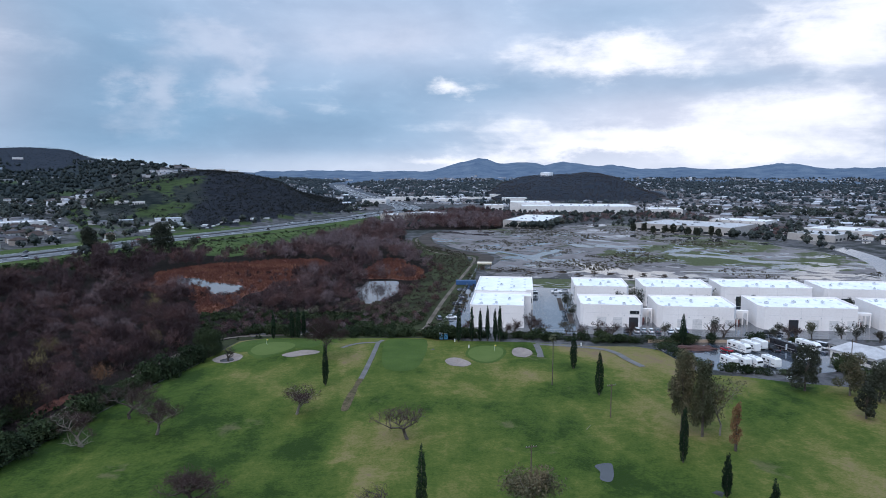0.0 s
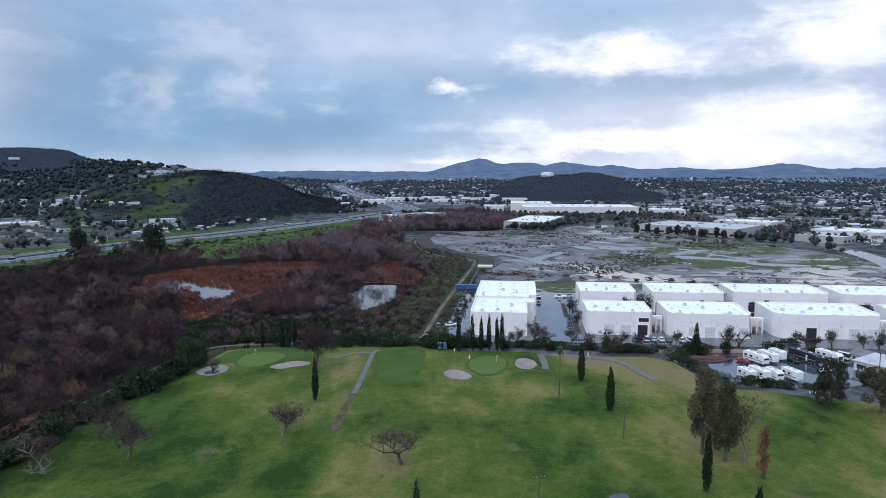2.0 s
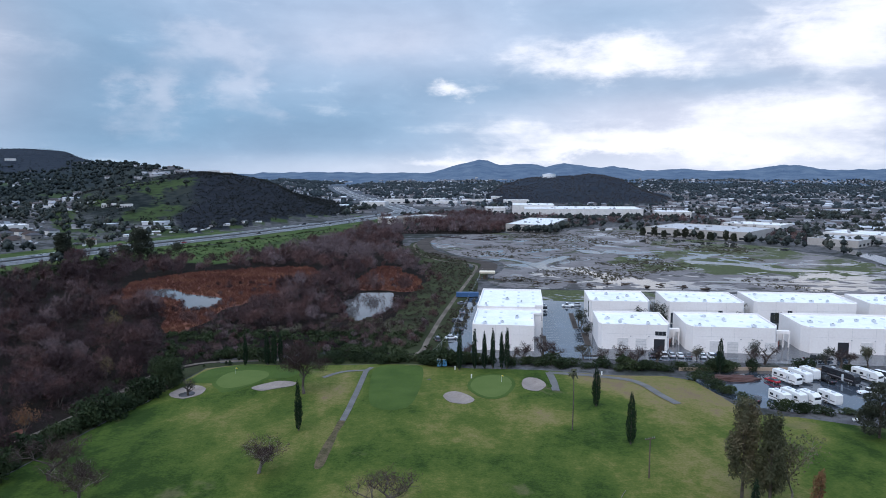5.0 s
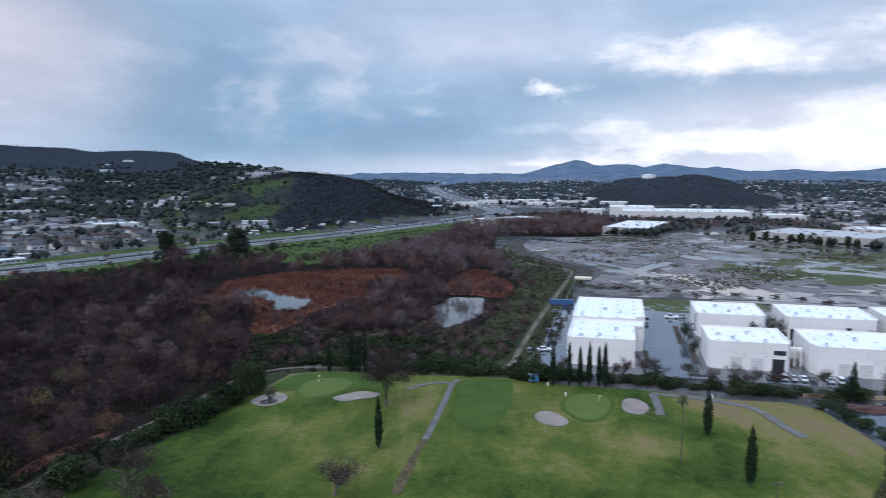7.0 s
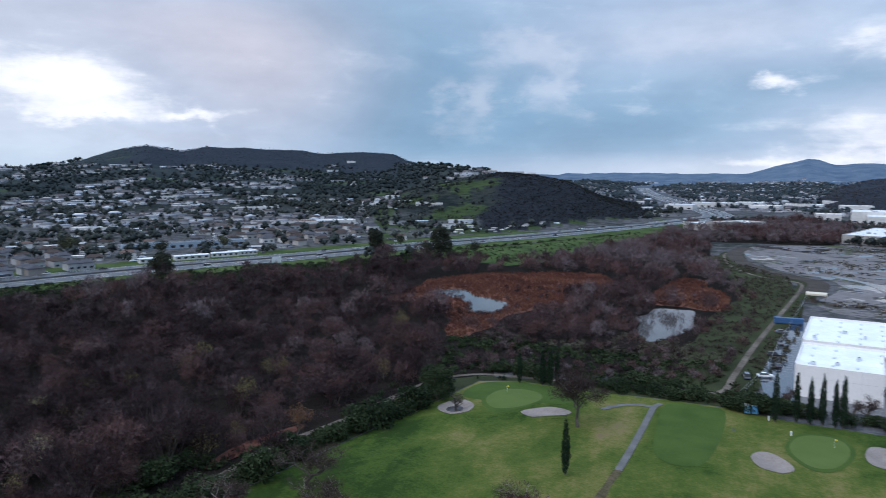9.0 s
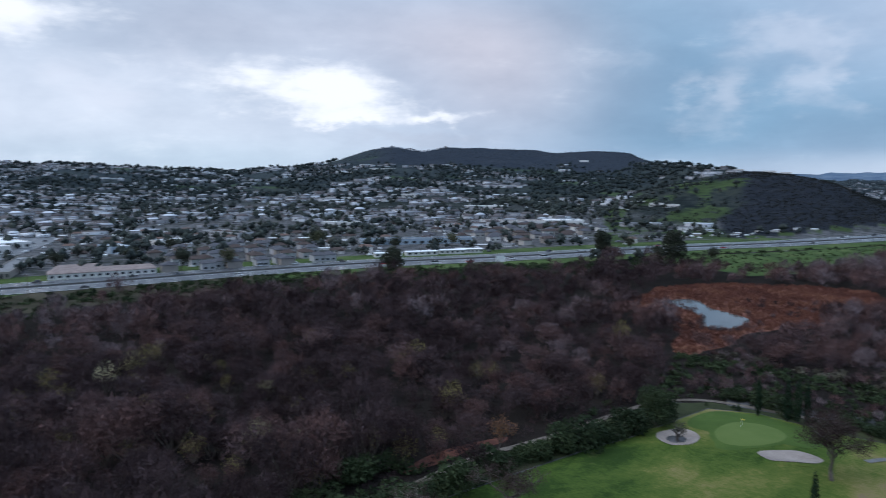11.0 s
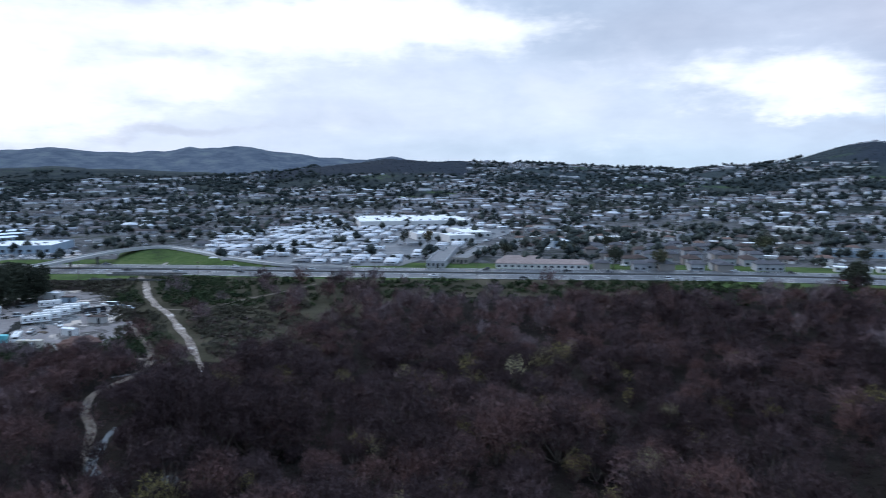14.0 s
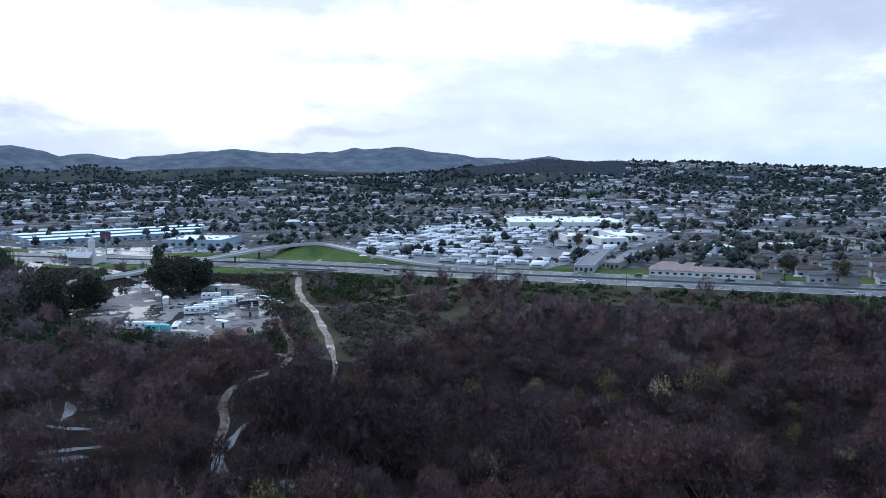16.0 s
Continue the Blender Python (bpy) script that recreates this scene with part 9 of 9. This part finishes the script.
# small houses along the ridge lines
rb = np.concatenate([np.linspace(42.6, 48.4, 34), np.linspace(20.5, 26.0, 22), np.linspace(53, 64, 26), np.linspace(64, 76, 30)]) + rngt.normal(size=112) * 0.12
rr_ = np.interp(rb, [k[0] for k in HILLS], [k[3] for k in HILLS]) - 25 - 60 * rngt.random(len(rb))
rx_, ry_ = CENTRE[0] - np.sin(np.radians(rb)) * rr_, CENTRE[1] + np.cos(np.radians(rb)) * rr_
rs_ = 0.5 + 0.4 * rngt.random(len(rb))
stuff("ridge_house_walls", scatter(wall_p, rx_, ry_, land(rx_, ry_), rs_, 92, 0.5 + 0.5 * rngt.random(len(rb))), M["far_wall"], "small white houses along the ridge line", "houses")
stuff("ridge_house_roofs", scatter(roof_p, rx_, ry_, land(rx_, ry_), rs_, 92, rngt.random(len(rb))), M["far_roof"], "roofs of the houses along the ridge line", "houses")
# vegetation behind the graded lot
VALLEY = [(-40, 740), (60, 748), (200, 835), (245, 705), (330, 600), (345, 700), (335, 980), (110, 995), (60, 1060), (-60, 1060), (-50, 900)]
vx, vy = jitter_grid(VALLEY, 8.0, 120, 0.9)
on = (fbm(vx, vy, 40, 121, 3) > 0.44) & ~inside(vx, vy, [(65, 760), (107, 745), (146, 846), (103, 862)]) & ~inside(vx, vy, [(195, 722), (271, 654), (321, 709), (248, 778)])
vx, vy = vx[on], vy[on]
mix = rngt.random(len(vx)) < 0.5
stuff("valley_trees", scatter(blob_n, vx[mix], vy[mix], np.zeros(mix.sum()), 0.6 + 0.7 * rngt.random(mix.sum()), 122, rngt.random(mix.sum())), M["leaf_town"], "dark trees and hedges behind the graded lot", "trees")
stuff("valley_brush", scatter(COARSE, vx[~mix], vy[~mix], np.zeros((~mix).sum()), 0.6 + 0.6 * rngt.random((~mix).sum()), 123, rngt.random((~mix).sum())), M["twig_hazy"], "leafless brown brush behind the graded lot", "brush")
for k in range(10):
    f_ = k / 9.0
    tree_of("street_tree", pose(192 + 74 * f_ + 2 * math.sin(k * 3), 708 - 66 * f_ + 2 * math.sin(k * 5), 0, 0, 0, k * 40), *dense_tree(900 + k, 9 + 2 * math.sin(k * 2), 8.0, 700, 1.2), M["bark"], M["leaf_dark"], "dark round tree in a row before the store", "tree", "trees before the store")
# brush on the dark hills
bx, by = gx_[dark & (tr < 2700)], gy_[dark & (tr < 2700)]
kx, ky = np.meshgrid(np.arange(-620, 560, 5.6), np.arange(780, 1700, 5.6))
kx, ky = (kx + rngt.uniform(-3.4, 3.4, kx.shape)).ravel(), (ky + rngt.uniform(-3.4, 3.4, kx.shape)).ravel()
kb, kr = polar(kx, ky)
kw = np.interp(ky, [p[1] for p in FREEWAY], [p[0] for p in FREEWAY])
okk = ((kb > 6) & (kb < 22 + 9 * (fbm(kx, ky, 130, 5) - 0.5) - 4 * rngt.random(len(kx))) & (kx < kw - 62) & (kr < 1450)) | ((kb > -20) & (kb < -3) & (kr > 1250) & (kr < 1640) & (land(kx, ky) > 2))
okk |= (kb > 20.5) & (kb < 28.5) & (kr > 790) & (kr < 1180) & (land(kx, ky) > 4) & (fbm(kx, ky, 48, 55, 3) > 0.53)
okk &= rngt.random(len(kx)) < 0.7
bx, by = np.concatenate([bx, kx[okk]]), np.concatenate([by, ky[okk]])
M["chaparral"] = mat("chaparral", ((0.1, (0.011, 0.013, 0.014)), (0.5, (0.022, 0.024, 0.023)), (0.9, (0.048, 0.046, 0.042))), 0.02, 0.3, 0.95, jitter=0.3, tint="tint", spec=0.05)
shrub = [leaf_cloud(np.random.default_rng(540 + i), [(0, 0, 0.8), (1.5, 0.7, 0.7), (-1.2, 1.1, 0.6), (0.3, -1.6, 0.7)], [1.3, 1.1, 1.0, 1.1], 10, 1.3, 0.8, 0.3, 0.2, 0.4) for i in range(5)]
on_knoll = polar(bx, by)[0] < 0
nx_, ny_ = bx[on_knoll], by[on_knoll]
# chaparral lightened to paint the haze over the knoll
M["knoll_brush"] = mat("hazy_knoll_brush", ((0.1, (0.036, 0.035, 0.037)), (0.5, (0.058, 0.054, 0.056)), (0.9, (0.094, 0.084, 0.082))), 0.02, 0.3, 0.95, jitter=0.3, tint="tint", spec=0.05)
stuff("knoll_brush", scatter(shrub, nx_, ny_, land(nx_, ny_), 0.7 + 0.6 * rngt.random(len(nx_)), 94, rngt.random(len(nx_))), M["knoll_brush"], "grey-brown brush on the knoll, paled by painted haze", "scrub")
bx, by = bx[~on_knoll], by[~on_knoll]
stuff("hill_chaparral", scatter(shrub, bx, by, land(bx, by), 0.7 + 0.6 * rngt.random(len(bx)), 97, rngt.random(len(bx))), M["chaparral"], "dark dry chaparral covering the hills", "scrub")

# larger dark trees that stand out along the freeway and yards
for i, (x, y, h, sp, n) in enumerate(((-324, 370, 15.5, 0.75, 3200), (-205, 508, 26, 0.65, 4600), (-258, 509, 22, 0.7, 3600), (-281, 592, 9, 0.7, 900), (-410, 306, 14, 0.5, 1300), (-424, 281, 14, 0.45, 1200), (-306, -74, 19, 1.15, 5200), (-318, -84, 19, 1.1, 5000), (-341, -76, 17, 0.9, 3600), (-326, -68, 17, 1.0, 4000), (-364, -42, 20, 1.1, 5200), (-374, -36, 18, 1.1, 4600), (-368, -52, 20, 1.1, 4600), (-384, -46, 17, 1.0, 4000), (-461, -95, 14, 0.4, 1200), (-430, -175, 15, 0.8, 2200), (-446, -190, 16, 0.8, 2200), (-415, -165, 13, 0.8, 1800), (-232, 545, 9, 0.9, 1200), (-200, 560, 8, 0.9, 1000), (-570, 189, 15, 0.3, 900), (-598, 173, 13, 0.35, 700), (-505, 234, 9, 0.7, 900), (-491, 279, 10, 0.8, 1100), (-483, 430, 12, 0.9, 1700), (-494, 440, 12, 0.9, 1500), (-418, 460, 10, 0.8, 1000), (-395, 482, 9, 0.8, 900), (-398, 506, 11, 0.7, 900), (-540, 330, 10, 0.9, 1000))):
    big = sp > 0.95 or i < 3
    shape = dense_tree(700 + i, h, h * (1.15 if sp > 0.95 or i == 0 else 0.8), int(n * 1.1), 1.1) if big else leafy(700 + i, h, sp * 1.15, int(n * 1.1), 1.15, 2.6 if sp > 0.6 else 1.9, base=0.16)
    tree_of("roadside_tree", pose(x, y, 0, 0, 0, i * 33), *shape, M["bark"], M["leaf_dark"] if i % 4 or big else M["leaf_euc"], "large dark evergreen tree beside the freeway and yards", "tree")
